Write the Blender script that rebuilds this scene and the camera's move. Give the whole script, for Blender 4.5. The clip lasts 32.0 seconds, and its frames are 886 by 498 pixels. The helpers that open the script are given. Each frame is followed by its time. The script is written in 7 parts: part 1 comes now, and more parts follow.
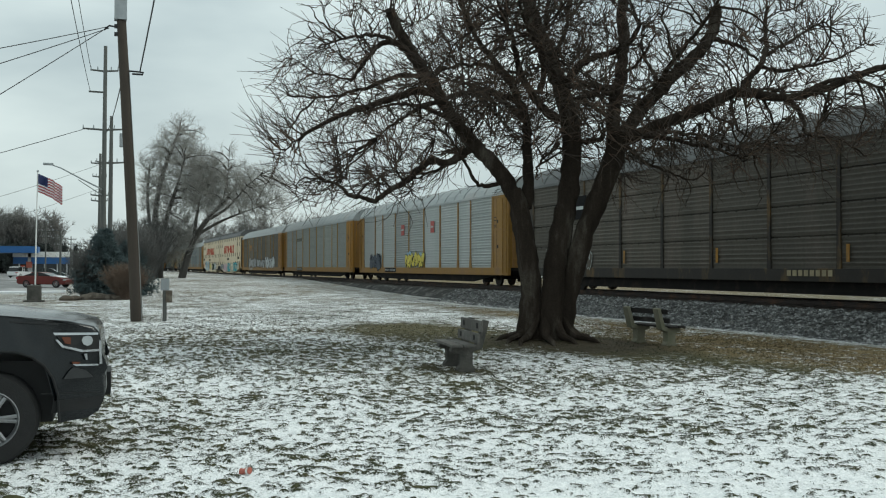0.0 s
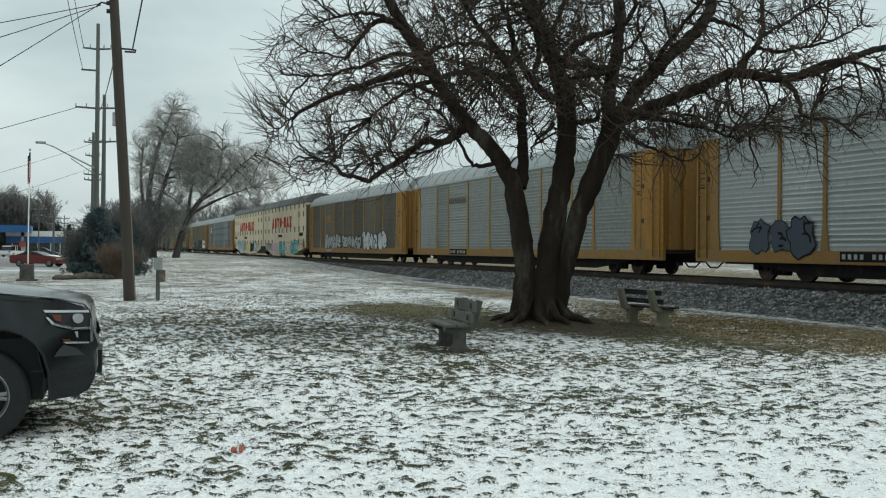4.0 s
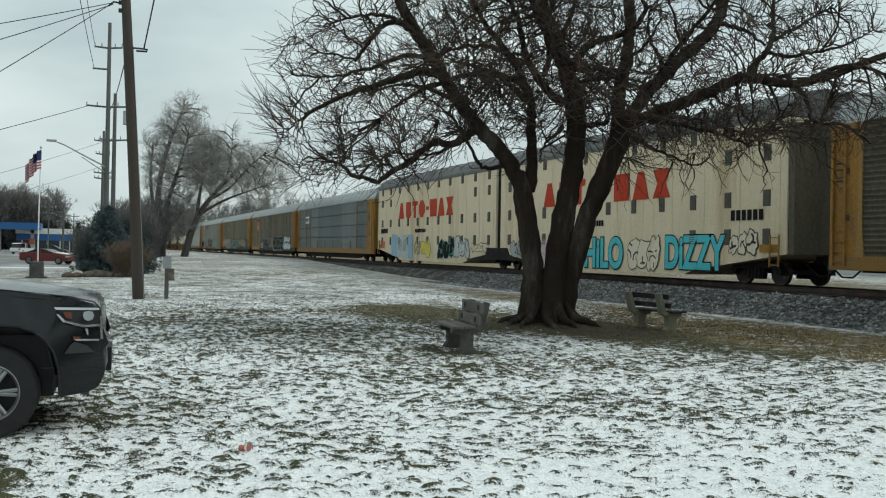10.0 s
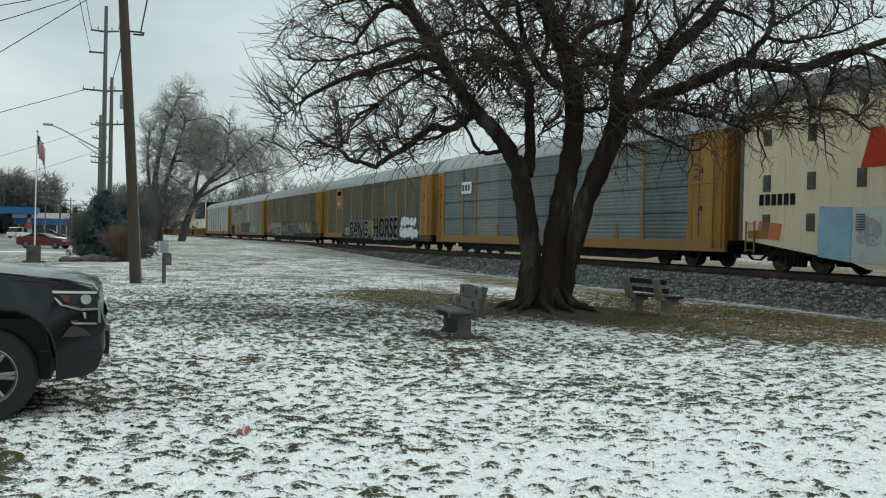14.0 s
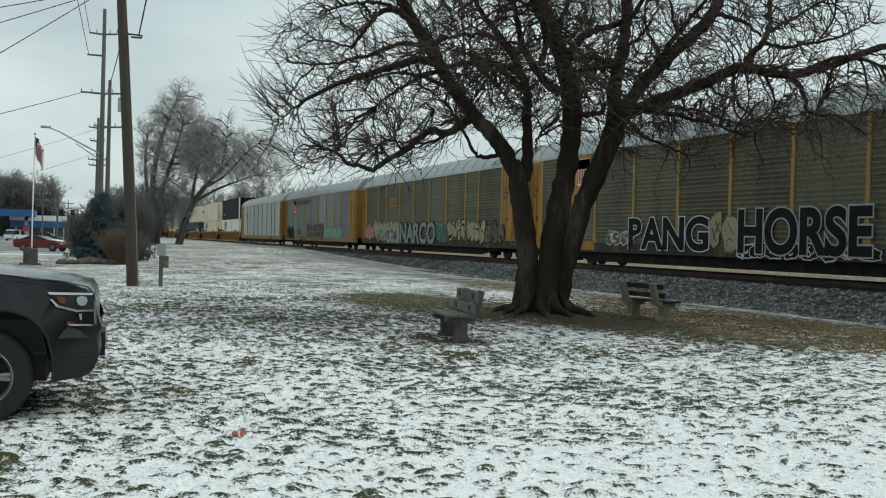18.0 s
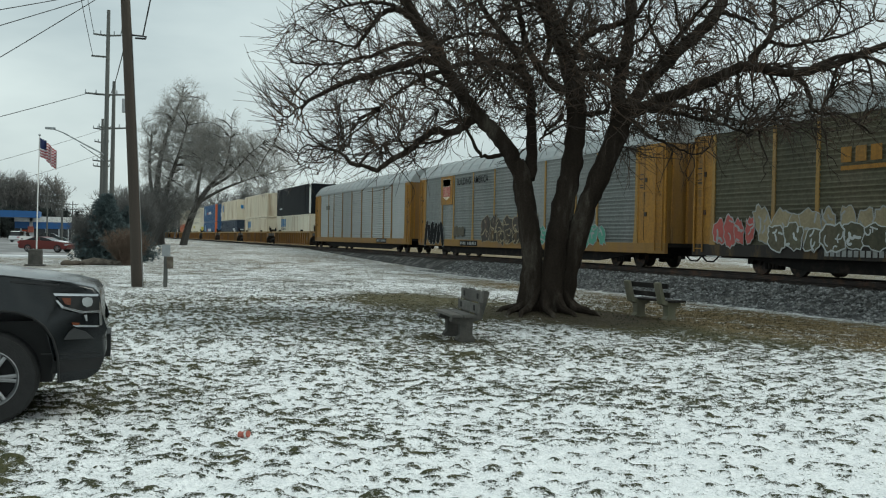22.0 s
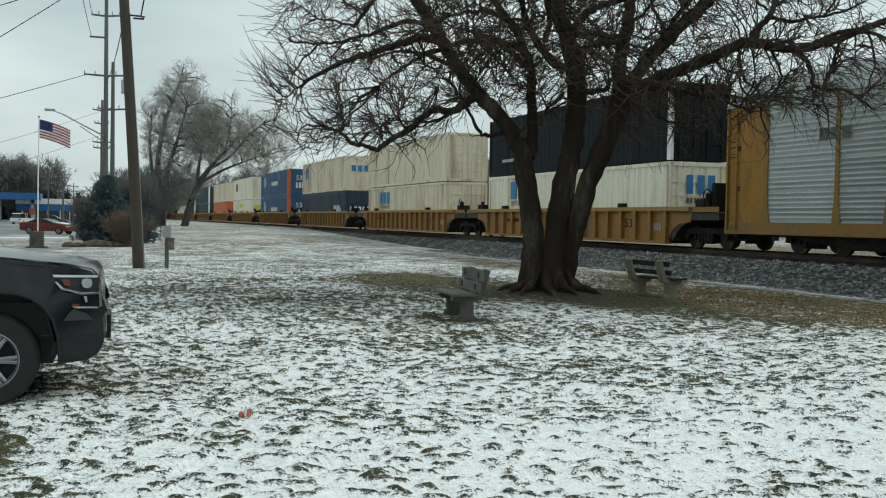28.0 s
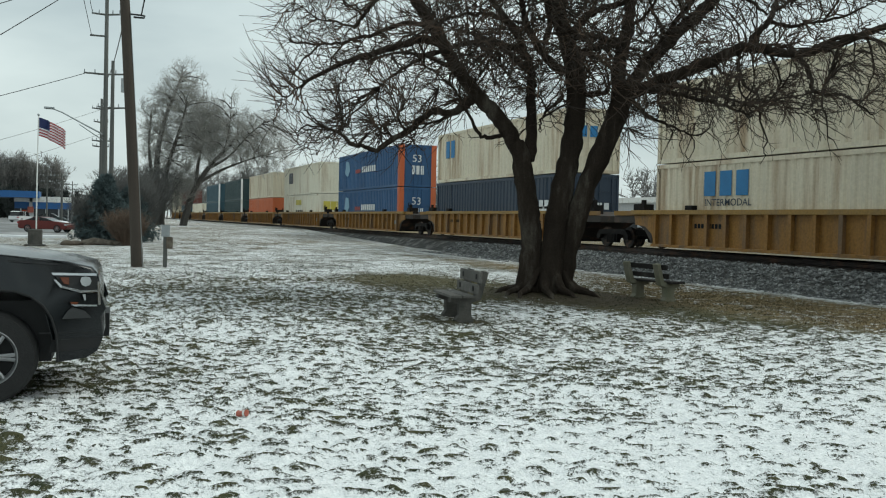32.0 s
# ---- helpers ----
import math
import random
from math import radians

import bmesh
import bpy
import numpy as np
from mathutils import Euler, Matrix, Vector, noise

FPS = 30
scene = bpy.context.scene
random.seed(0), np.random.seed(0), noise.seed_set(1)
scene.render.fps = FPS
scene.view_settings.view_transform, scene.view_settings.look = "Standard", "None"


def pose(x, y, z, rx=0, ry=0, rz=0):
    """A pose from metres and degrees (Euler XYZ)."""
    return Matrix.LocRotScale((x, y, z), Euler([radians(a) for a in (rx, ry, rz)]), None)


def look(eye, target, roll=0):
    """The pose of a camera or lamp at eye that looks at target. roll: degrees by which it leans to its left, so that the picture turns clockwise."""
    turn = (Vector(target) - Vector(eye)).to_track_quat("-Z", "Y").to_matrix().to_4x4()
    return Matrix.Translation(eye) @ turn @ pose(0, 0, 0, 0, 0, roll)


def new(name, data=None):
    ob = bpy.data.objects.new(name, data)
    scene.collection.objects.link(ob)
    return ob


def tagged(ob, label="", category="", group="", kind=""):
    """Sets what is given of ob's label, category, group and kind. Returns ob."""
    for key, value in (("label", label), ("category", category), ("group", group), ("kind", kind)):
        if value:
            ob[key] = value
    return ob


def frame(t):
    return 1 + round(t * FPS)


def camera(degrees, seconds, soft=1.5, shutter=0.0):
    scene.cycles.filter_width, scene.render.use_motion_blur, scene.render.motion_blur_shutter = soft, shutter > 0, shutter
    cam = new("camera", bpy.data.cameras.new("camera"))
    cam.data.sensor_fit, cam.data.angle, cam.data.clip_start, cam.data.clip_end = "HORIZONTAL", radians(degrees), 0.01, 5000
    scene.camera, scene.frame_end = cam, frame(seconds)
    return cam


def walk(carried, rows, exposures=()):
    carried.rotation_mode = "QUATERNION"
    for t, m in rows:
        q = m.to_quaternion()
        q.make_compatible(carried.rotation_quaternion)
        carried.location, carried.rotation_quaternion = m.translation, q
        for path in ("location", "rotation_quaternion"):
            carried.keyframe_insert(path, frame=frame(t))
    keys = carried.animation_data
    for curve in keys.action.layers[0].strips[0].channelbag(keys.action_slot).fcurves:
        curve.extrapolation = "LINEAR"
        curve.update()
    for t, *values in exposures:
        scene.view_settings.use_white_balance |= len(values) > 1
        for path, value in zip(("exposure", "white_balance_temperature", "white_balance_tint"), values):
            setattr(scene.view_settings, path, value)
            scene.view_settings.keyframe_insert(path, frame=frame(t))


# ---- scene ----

# ---- camera and its path ----
cam = camera(2 * math.degrees(math.atan(784 / 1650)), 32.0, soft=1.12)


def held(x, y, z, yaw, pitch, roll):
    """Pose of a hand-held camera: yaw to the left from +y, pitch up, roll clockwise."""
    return pose(x, y, z, 90 + pitch, 0, yaw) @ pose(0, 0, 0, 0, 0, roll)


CAMERA_ROWS = [
    (0.0, 0.034, -0.017, 1.726, 68.998, 1.143, 0.135), (0.5, 0.02, 0.003, 1.715, 69.121, 1.134, 0.054),
    (1.0, 0.03, 0.012, 1.7, 69.35, 0.913, 0.045), (1.5, 0.016, 0.009, 1.715, 69.155, 0.811, 0.114),
    (2.0, 0.0, 0.0, 1.7, 68.92, 0.505, 0.5), (2.5, 0.014, 0.011, 1.713, 68.793, 0.049, 0.419),
    (3.0, -0.002, 0.01, 1.708, 68.638, -0.024, 0.213), (3.5, -0.01, 0.009, 1.705, 68.598, 0.022, 0.385),
    (5.5, -0.02, 0.016, 1.702, 68.901, -0.296, 0.294), (6.0, -0.017, 0.02, 1.711, 69.022, -0.466, 0.28),
    (6.5, -0.008, 0.013, 1.702, 69.126, -0.474, 0.27), (7.0, -0.024, 0.013, 1.708, 69.479, -0.626, 0.335),
    (7.5, -0.006, 0.015, 1.705, 69.109, -0.321, 0.422), (8.0, 0.002, 0.006, 1.699, 69.098, -0.094, 0.666),
    (8.5, 0.008, 0.006, 1.698, 68.911, -0.36, 0.785), (9.0, -0.004, -0.011, 1.709, 68.739, -0.286, 0.959),
    (9.5, 0.011, -0.001, 1.706, 68.884, -0.191, 0.922), (10.0, 0.019, -0.007, 1.705, 69.136, 0.081, 0.98),
    (10.5, 0.025, -0.008, 1.706, 69.222, 0.059, 0.981), (11.0, 0.011, -0.003, 1.71, 69.498, -0.274, 0.76),
    (11.5, 0.005, 0.0, 1.702, 69.392, -0.591, 0.774), (12.0, -0.006, -0.006, 1.698, 69.401, -0.766, 0.883),
    (12.5, 0.014, -0.007, 1.696, 69.212, -0.705, 0.93), (13.0, 0.02, -0.011, 1.697, 69.208, -0.707, 0.935),
    (13.5, 0.017, -0.009, 1.707, 68.955, -0.755, 1.174), (14.0, 0.004, -0.01, 1.695, 68.958, -0.809, 1.128),
    (14.5, 0.016, -0.015, 1.685, 68.779, -0.518, 0.931), (16.5, 0.007, -0.005, 1.673, 69.063, -0.487, 1.586),
    (17.0, 0.012, -0.004, 1.685, 69.104, -0.488, 1.491), (17.5, 0.02, -0.001, 1.687, 69.114, -0.571, 1.329),
    (18.0, 0.016, -0.002, 1.683, 68.816, -0.542, 1.358), (18.5, 0.019, -0.005, 1.68, 68.772, -0.443, 1.454),
    (19.0, 0.015, -0.001, 1.672, 69.012, -0.731, 1.35), (19.5, 0.016, 0.003, 1.673, 69.072, -0.886, 1.294),
    (20.0, 0.011, -0.003, 1.67, 69.151, -0.833, 1.307), (20.5, 0.011, 0.0, 1.671, 69.001, -0.929, 1.273),
    (21.0, 0.011, -0.006, 1.672, 68.938, -0.812, 1.315), (21.5, 0.011, -0.004, 1.68, 69.087, -0.766, 1.228),
    (22.0, 0.002, -0.008, 1.684, 69.063, -0.557, 1.173), (22.5, 0.01, -0.004, 1.682, 68.894, -0.608, 1.102),
    (23.0, 0.01, -0.004, 1.682, 68.894, -0.608, 1.102), (23.75, 0.01, -0.004, 1.682, 68.894, -0.608, 1.102),
    (24.0, -0.016, 0.005, 1.693, 68.824, -0.924, 0.914), (24.5, 0.017, 0.002, 1.688, 69.432, -0.735, 0.868),
    (25.0, -0.009, 0.005, 1.686, 69.378, -0.913, 0.991), (25.5, 0.005, 0.024, 1.686, 69.371, -1.204, 0.897),
    (27.5, -0.004, 0.017, 1.682, 69.285, -1.622, 0.993), (28.0, -0.014, 0.018, 1.679, 69.142, -1.817, 0.811),
    (28.5, -0.014, 0.007, 1.684, 68.846, -1.713, 1.03), (29.0, -0.015, 0.012, 1.677, 69.066, -1.677, 1.145),
    (29.5, -0.002, 0.013, 1.683, 68.984, -1.586, 1.117), (30.0, -0.019, 0.01, 1.68, 68.689, -1.569, 1.104),
    (30.5, -0.004, 0.017, 1.685, 68.844, -1.301, 1.001), (31.0, -0.016, 0.008, 1.672, 68.975, -1.396, 1.109),
    (31.5, -0.024, 0.006, 1.68, 69.009, -1.545, 1.22), (32.0, 0.008, 0.009, 1.677, 69.043, -1.721, 1.299)
]
walk(cam, [(r[0], held(*r[1:])) for r in CAMERA_ROWS], [(0, 0.0, 6500, -0.5), (32, 0.0, 6500, -0.5)])

# ---- world and light: an overcast winter sky ----
world = bpy.data.worlds.new("sky")
scene.world = world
world.use_nodes = True
wn, wl = world.node_tree.nodes, world.node_tree.links
wn.clear()
w_out = wn.new("ShaderNodeOutputWorld")
w_bg = wn.new("ShaderNodeBackground")
w_sky = wn.new("ShaderNodeTexSky")
w_sky.sky_type = "NISHITA"
w_sky.sun_disc = False
w_sky.sun_elevation = radians(48)
w_sky.sun_rotation = radians(10)
w_sky.dust_density = 4.0
w_sky.air_density = 1.0
w_co = wn.new("ShaderNodeTexCoord")
w_map = wn.new("ShaderNodeMapping")
w_map.inputs["Scale"].default_value = (1.0, 1.0, 3.2)
w_no = wn.new("ShaderNodeTexNoise")
w_no.inputs["Scale"].default_value = 2.2
w_no.inputs["Detail"].default_value = 5.0
w_no.inputs["Roughness"].default_value = 0.5
w_ramp = wn.new("ShaderNodeValToRGB")
w_ramp.color_ramp.elements[0].position = 0.33
w_ramp.color_ramp.elements[0].color = (5.5, 6.25, 6.8, 1)
w_ramp.color_ramp.elements[1].position = 0.68
w_ramp.color_ramp.elements[1].color = (9.2, 9.9, 10.2, 1)
w_mix = wn.new("ShaderNodeMixRGB")
w_mix.inputs["Fac"].default_value = 0.9
wl.new(w_co.outputs["Generated"], w_map.inputs["Vector"])
wl.new(w_map.outputs["Vector"], w_no.inputs["Vector"])
wl.new(w_no.outputs["Fac"], w_ramp.inputs["Fac"])
wl.new(w_sky.outputs["Color"], w_mix.inputs["Color1"])
w_sep = wn.new("ShaderNodeSeparateXYZ")
w_up = wn.new("ShaderNodeMapRange")
w_up.inputs["From Min"].default_value, w_up.inputs["From Max"].default_value = 0.02, 0.42
w_up.inputs["To Min"].default_value, w_up.inputs["To Max"].default_value = 0.86, 1.09
w_cloud = wn.new("ShaderNodeVectorMath")
w_cloud.operation = "SCALE"
wl.new(w_co.outputs["Generated"], w_sep.inputs["Vector"])
wl.new(w_sep.outputs["Z"], w_up.inputs["Value"])
wl.new(w_ramp.outputs["Color"], w_cloud.inputs[0])
wl.new(w_up.outputs["Result"], w_cloud.inputs["Scale"])
wl.new(w_cloud.outputs["Vector"], w_mix.inputs["Color2"])
wl.new(w_mix.outputs["Color"], w_bg.inputs["Color"])
w_bg.inputs["Strength"].default_value = 0.1
wl.new(w_bg.outputs["Background"], w_out.inputs["Surface"])

sun_data = bpy.data.lights.new("sun", "SUN")
sun_data.energy = 1.1
sun_data.angle = radians(25)
sun_data.color = (1.0, 0.97, 0.92)
sun = new("sun", sun_data)
sun.matrix_world = look((-20, 60, 70), (-30, 0, 0))


# ---- materials ----
def mat(name, col, rough=0.8, metal=0.0, var=0.18, scale=1.5, fine=25.0, bump=0.15, col2=None, amount=0.35, streak=1.0, spec=0.4, each=0.0):
    """Procedural surface: base colour varied at two scales and from piece to piece, a second colour in worn patches, fine relief."""
    m = bpy.data.materials.new(name)
    m.use_nodes = True
    n, k = m.node_tree.nodes, m.node_tree.links
    b = n["Principled BSDF"]
    co, info = n.new("ShaderNodeTexCoord"), n.new("ShaderNodeObjectInfo")
    sc = n.new("ShaderNodeVectorMath")
    sc.operation = "SCALE"
    sc.inputs[0].default_value = (37.0, 19.0, 53.0)
    k.new(info.outputs["Random"], sc.inputs["Scale"])
    add = n.new("ShaderNodeVectorMath")
    k.new(co.outputs["Object"], add.inputs[0])
    k.new(sc.outputs["Vector"], add.inputs[1])
    mp = n.new("ShaderNodeMapping")
    mp.inputs["Scale"].default_value = (1.0, 1.0, 1.0 / streak)
    k.new(add.outputs["Vector"], mp.inputs["Vector"])
    n1, n2 = n.new("ShaderNodeTexNoise"), n.new("ShaderNodeTexNoise")
    n1.inputs["Scale"].default_value, n1.inputs["Detail"].default_value = scale, 6.0
    n1.inputs["Roughness"].default_value = 0.65
    n2.inputs["Scale"].default_value, n2.inputs["Detail"].default_value = fine, 4.0
    k.new(mp.outputs["Vector"], n1.inputs["Vector"])
    k.new(add.outputs["Vector"], n2.inputs["Vector"])
    r1 = n.new("ShaderNodeMapRange")
    r1.inputs["From Min"].default_value, r1.inputs["From Max"].default_value = 0.3, 0.7
    r1.inputs["To Min"].default_value, r1.inputs["To Max"].default_value = 1 - var, 1 + var
    k.new(n1.outputs["Fac"], r1.inputs["Value"])
    r2 = n.new("ShaderNodeMapRange")
    r2.inputs["From Min"].default_value, r2.inputs["From Max"].default_value = 0.3, 0.7
    r2.inputs["To Min"].default_value, r2.inputs["To Max"].default_value = 1 - var * 0.5, 1 + var * 0.5
    k.new(n2.outputs["Fac"], r2.inputs["Value"])
    mu = n.new("ShaderNodeMath")
    mu.operation = "MULTIPLY"
    k.new(r1.outputs["Result"], mu.inputs[0])
    k.new(r2.outputs["Result"], mu.inputs[1])
    tone = n.new("ShaderNodeMapRange")
    tone.inputs["To Min"].default_value, tone.inputs["To Max"].default_value = 1 - each, 1 + each
    k.new(info.outputs["Random"], tone.inputs["Value"])
    mt = n.new("ShaderNodeMath")
    mt.operation = "MULTIPLY"
    k.new(mu.outputs["Value"], mt.inputs[0])
    k.new(tone.outputs["Result"], mt.inputs[1])
    mx = n.new("ShaderNodeMixRGB")
    mx.inputs["Color1"].default_value = (*col, 1)
    mx.inputs["Color2"].default_value = (*(col2 or col), 1)
    th = n.new("ShaderNodeMapRange")
    th.inputs["From Min"].default_value = 0.62 - amount * 0.35
    th.inputs["From Max"].default_value = 0.78 - amount * 0.25
    k.new(n1.outputs["Fac"], th.inputs["Value"])
    k.new(th.outputs["Result"], mx.inputs["Fac"])
    ml = n.new("ShaderNodeVectorMath")
    ml.operation = "SCALE"
    k.new(mx.outputs["Color"], ml.inputs[0])
    k.new(mt.outputs["Value"], ml.inputs["Scale"])
    k.new(ml.outputs["Vector"], b.inputs["Base Color"])
    b.inputs["Roughness"].default_value = rough
    b.inputs["Metallic"].default_value = metal
    b.inputs["Specular IOR Level"].default_value = spec
    if bump:
        bp = n.new("ShaderNodeBump")
        bp.inputs["Strength"].default_value = bump
        bp.inputs["Distance"].default_value = 0.02
        k.new(n2.outputs["Fac"], bp.inputs["Height"])
        k.new(bp.outputs["Normal"], b.inputs["Normal"])
    return m


RUST = (0.10, 0.055, 0.035)
M_PANEL_GREY = mat("panel_grey", (0.172, 0.188, 0.180), 0.62, 0.0, 0.32, 0.5, 9, 0.1, (0.16, 0.165, 0.16), 0.5, 5, 0.25, each=0.16)
M_PANEL_SILVER = mat("panel_silver", (0.30, 0.325, 0.32), 0.45, 0.35, 0.12, 0.5, 9, 0.1, (0.30, 0.31, 0.31), 0.4, 4, each=0.16)
M_PANEL_BLUE = mat("panel_blue_grey", (0.118, 0.143, 0.145), 0.62, 0.05, 0.3, 0.5, 9, 0.1, (0.125, 0.13, 0.12), 0.4, 5, 0.25, each=0.16)
M_PANEL_WARM = mat("panel_pale_grey", (0.235, 0.25, 0.235), 0.62, 0.1, 0.3, 0.5, 9, 0.1, (0.17, 0.18, 0.165), 0.5, 5, 0.25, each=0.16)
M_PANEL_BROWN = mat("panel_brown_grey", (0.090, 0.081, 0.058), 0.62, 0.0, 0.42, 0.7, 9, 0.1, (0.085, 0.07, 0.05), 0.5, 5, 0.25, each=0.16)
M_PANEL_OLIVE = mat("panel_olive_grey", (0.090, 0.087, 0.055), 0.62, 0.0, 0.42, 0.7, 9, 0.1, (0.08, 0.07, 0.047), 0.5, 5, 0.25, each=0.16)
M_PANEL_DARK = mat("panel_dark_brown", (0.056, 0.049, 0.037), 0.6, 0.0, 0.3, 0.6, 9, 0.1, (0.07, 0.056, 0.045), 0.4, 5, each=0.16)
M_YELLOW = mat("rail_yellow", (0.325, 0.155, 0.016), 0.65, 0.0, 0.4, 1.6, 14, 0.08, (0.12, 0.068, 0.022), 0.5, 5)
M_YELLOW_DARK = mat("grimy_shaded_yellow", (0.24, 0.13, 0.025), 0.65, 0.0, 0.22, 0.9, 14, 0.08, (0.16, 0.09, 0.04), 0.5, 4)
M_POST = mat("faded_yellow_post", (0.29, 0.17, 0.04), 0.6, 0.0, 0.28, 1.2, 14, 0.08, (0.17, 0.11, 0.045), 0.45, 4)
M_BROWN_STEEL = mat("brown_steel", (0.036, 0.03, 0.026), 0.75, 0.0, 0.2, 1.5, 14, 0.1, RUST, 0.3)
M_SILL_BLACK = mat("sooty_sill", (0.020, 0.017, 0.014), 0.75, 0.0, 0.25, 1.5, 14, 0.1, (0.10, 0.06, 0.02), 0.3, 3)
M_ROOF = mat("roof_grey", (0.30, 0.325, 0.325), 0.5, 0.4, 0.12, 0.6, 9, 0.1, (0.27, 0.27, 0.26), 0.4)
M_ROOF_DARK = mat("roof_dark", (0.095, 0.098, 0.098), 0.6, 0.2, 0.15, 0.6, 9, 0.1)
M_UNDER = mat("undercarriage", (0.011, 0.010, 0.0095), 0.8, 0.1, 0.25, 2, 18, 0.15, (0.03, 0.022, 0.017), 0.3, 1, 0.2)
M_WHEEL = mat("steel_wheel", (0.018, 0.016, 0.014), 0.6, 0.3, 0.2, 3, 20, 0.1, RUST, 0.4)
M_CREAM = mat("cream_paint", (0.61, 0.52, 0.37), 0.6, 0.0, 0.13, 0.8, 12, 0.06, (0.36, 0.27, 0.16), 0.36, 7, 0.3)
M_RED = mat("red_paint", (0.40, 0.045, 0.02), 0.7, 0.0, 0.15, 1.2, 14, 0.04, (0.30, 0.05, 0.025), 0.4, 4, 0.12)
M_BLACK = mat("black_paint", (0.012, 0.012, 0.013), 0.85, 0.0, 0.2, 2, 20, 0.05, None, 0.3, 1, 0.1)
M_WHITE = mat("white_paint", (0.72, 0.72, 0.70), 0.55, 0.0, 0.08, 1.5, 14, 0.04, (0.5, 0.48, 0.44), 0.3)
M_VENT = mat("vent_grey", (0.095, 0.092, 0.075), 0.7, 0.1, 0.2, 3, 30, 0.1)
M_CYAN = mat("spray_cyan", (0.06, 0.42, 0.47), 0.6, 0.0, 0.12, 1.5, 14, 0.0)
M_PINK = mat("spray_pink", (0.52, 0.36, 0.40), 0.6, 0.0, 0.15, 1.5, 14, 0.0)
M_SPRAY_BLUE = mat("spray_blue", (0.22, 0.36, 0.46), 0.6, 0.0, 0.15, 1.5, 14, 0.0)
M_SPRAY_PALE = mat("spray_pale_blue", (0.40, 0.45, 0.44), 0.6, 0.0, 0.15, 1.5, 14, 0.0)
M_SPRAY_GREY = mat("spray_silver", (0.42, 0.45, 0.45), 0.5, 0.1, 0.18, 1.5, 14, 0.0)
M_SPRAY_TAN = mat("spray_tan", (0.25, 0.21, 0.13), 0.7, 0.0, 0.25, 1.5, 14, 0.0)
M_SPRAY_FADED = mat("spray_faded", (0.27, 0.285, 0.28), 0.6, 0.0, 0.25, 1.5, 14, 0.0)
M_SPRAY_DULL = mat("spray_dull_teal", (0.17, 0.205, 0.195), 0.65, 0.0, 0.3, 1.5, 14, 0.0, (0.10, 0.12, 0.11), 0.4)
M_SPRAY_WHITE = mat("spray_white", (0.66, 0.68, 0.68), 0.55, 0.0, 0.15, 1.5, 14, 0.0)
M_SPRAY_YELLOW = mat("spray_yellow", (0.55, 0.46, 0.08), 0.6, 0.0, 0.15, 1.5, 14, 0.0)
M_SPRAY_GREEN = mat("spray_green", (0.07, 0.25, 0.18), 0.6, 0.0, 0.15, 1.5, 14, 0.0)
M_SPRAY_RED = mat("spray_red", (0.34, 0.07, 0.06), 0.6, 0.0, 0.15, 1.5, 14, 0.0)
M_ORANGE = mat("orange_paint", (0.50, 0.115, 0.04), 0.55, 0.0, 0.12, 0.7, 12, 0.05, (0.40, 0.11, 0.04), 0.4, 4)
M_BOX_CREAM = mat("container_cream", (0.66, 0.595, 0.46), 0.55, 0.0, 0.16, 0.9, 12, 0.05, (0.30, 0.21, 0.13), 0.38, 8, 0.3)
M_BOX_WHITE = mat("container_white", (0.74, 0.70, 0.575), 0.55, 0.0, 0.15, 0.9, 12, 0.05, (0.40, 0.32, 0.22), 0.34, 8, 0.3)
M_BOX_NAVY = mat("container_navy", (0.018, 0.032, 0.055), 0.45, 0.0, 0.15, 0.6, 12, 0.05, (0.03, 0.04, 0.055), 0.3, 5)
M_BOX_BLACK = mat("container_charcoal", (0.008, 0.011, 0.014), 0.65, 0.0, 0.18, 0.6, 12, 0.05, (0.013, 0.015, 0.016), 0.3, 5, 0.12)
M_BOX_BLUE = mat("container_blue", (0.027, 0.085, 0.19), 0.45, 0.0, 0.14, 0.6, 12, 0.05, (0.035, 0.10, 0.21), 0.3, 5)
M_BOX_TEAL = mat("container_teal", (0.03, 0.075, 0.10), 0.5, 0.0, 0.14, 0.6, 12, 0.05, (0.045, 0.075, 0.085), 0.3, 5)
M_BOX_GREEN = mat("container_dark_green", (0.02, 0.045, 0.048), 0.5, 0.0, 0.14, 0.6, 12, 0.05)
M_BOX_ORANGE = mat("container_orange", (0.52, 0.13, 0.045), 0.5, 0.0, 0.12, 0.6, 12, 0.05, (0.34, 0.10, 0.05), 0.35, 5)
M_BOX_RED = mat("container_dull_red", (0.15, 0.055, 0.045), 0.6, 0.0, 0.14, 0.6, 12, 0.05, (0.11, 0.05, 0.04), 0.35, 5, 0.3)
M_LOGO_BLUE = mat("logo_blue", (0.02, 0.16, 0.36), 0.5, 0.0, 0.12, 1.5, 14, 0.0)
M_WELL = mat("well_car_ochre", (0.30, 0.148, 0.032), 0.65, 0.0, 0.4, 1.6, 14, 0.1, (0.11, 0.07, 0.04), 0.5, 6)
M_BARK = mat("bark_dark", (0.029, 0.0225, 0.0175), 0.95, 0.0, 0.35, 3.0, 28, 0.9, (0.062, 0.055, 0.045), 0.3, 5, 0.1)
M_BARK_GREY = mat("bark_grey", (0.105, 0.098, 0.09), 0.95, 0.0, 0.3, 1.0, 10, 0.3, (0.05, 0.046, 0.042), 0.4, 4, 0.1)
M_TWIG = mat("twig_brown", (0.052, 0.043, 0.036), 0.9, 0.0, 0.3, 1.2, 20, 0.0, (0.085, 0.055, 0.038), 0.45, 1, 0.1)
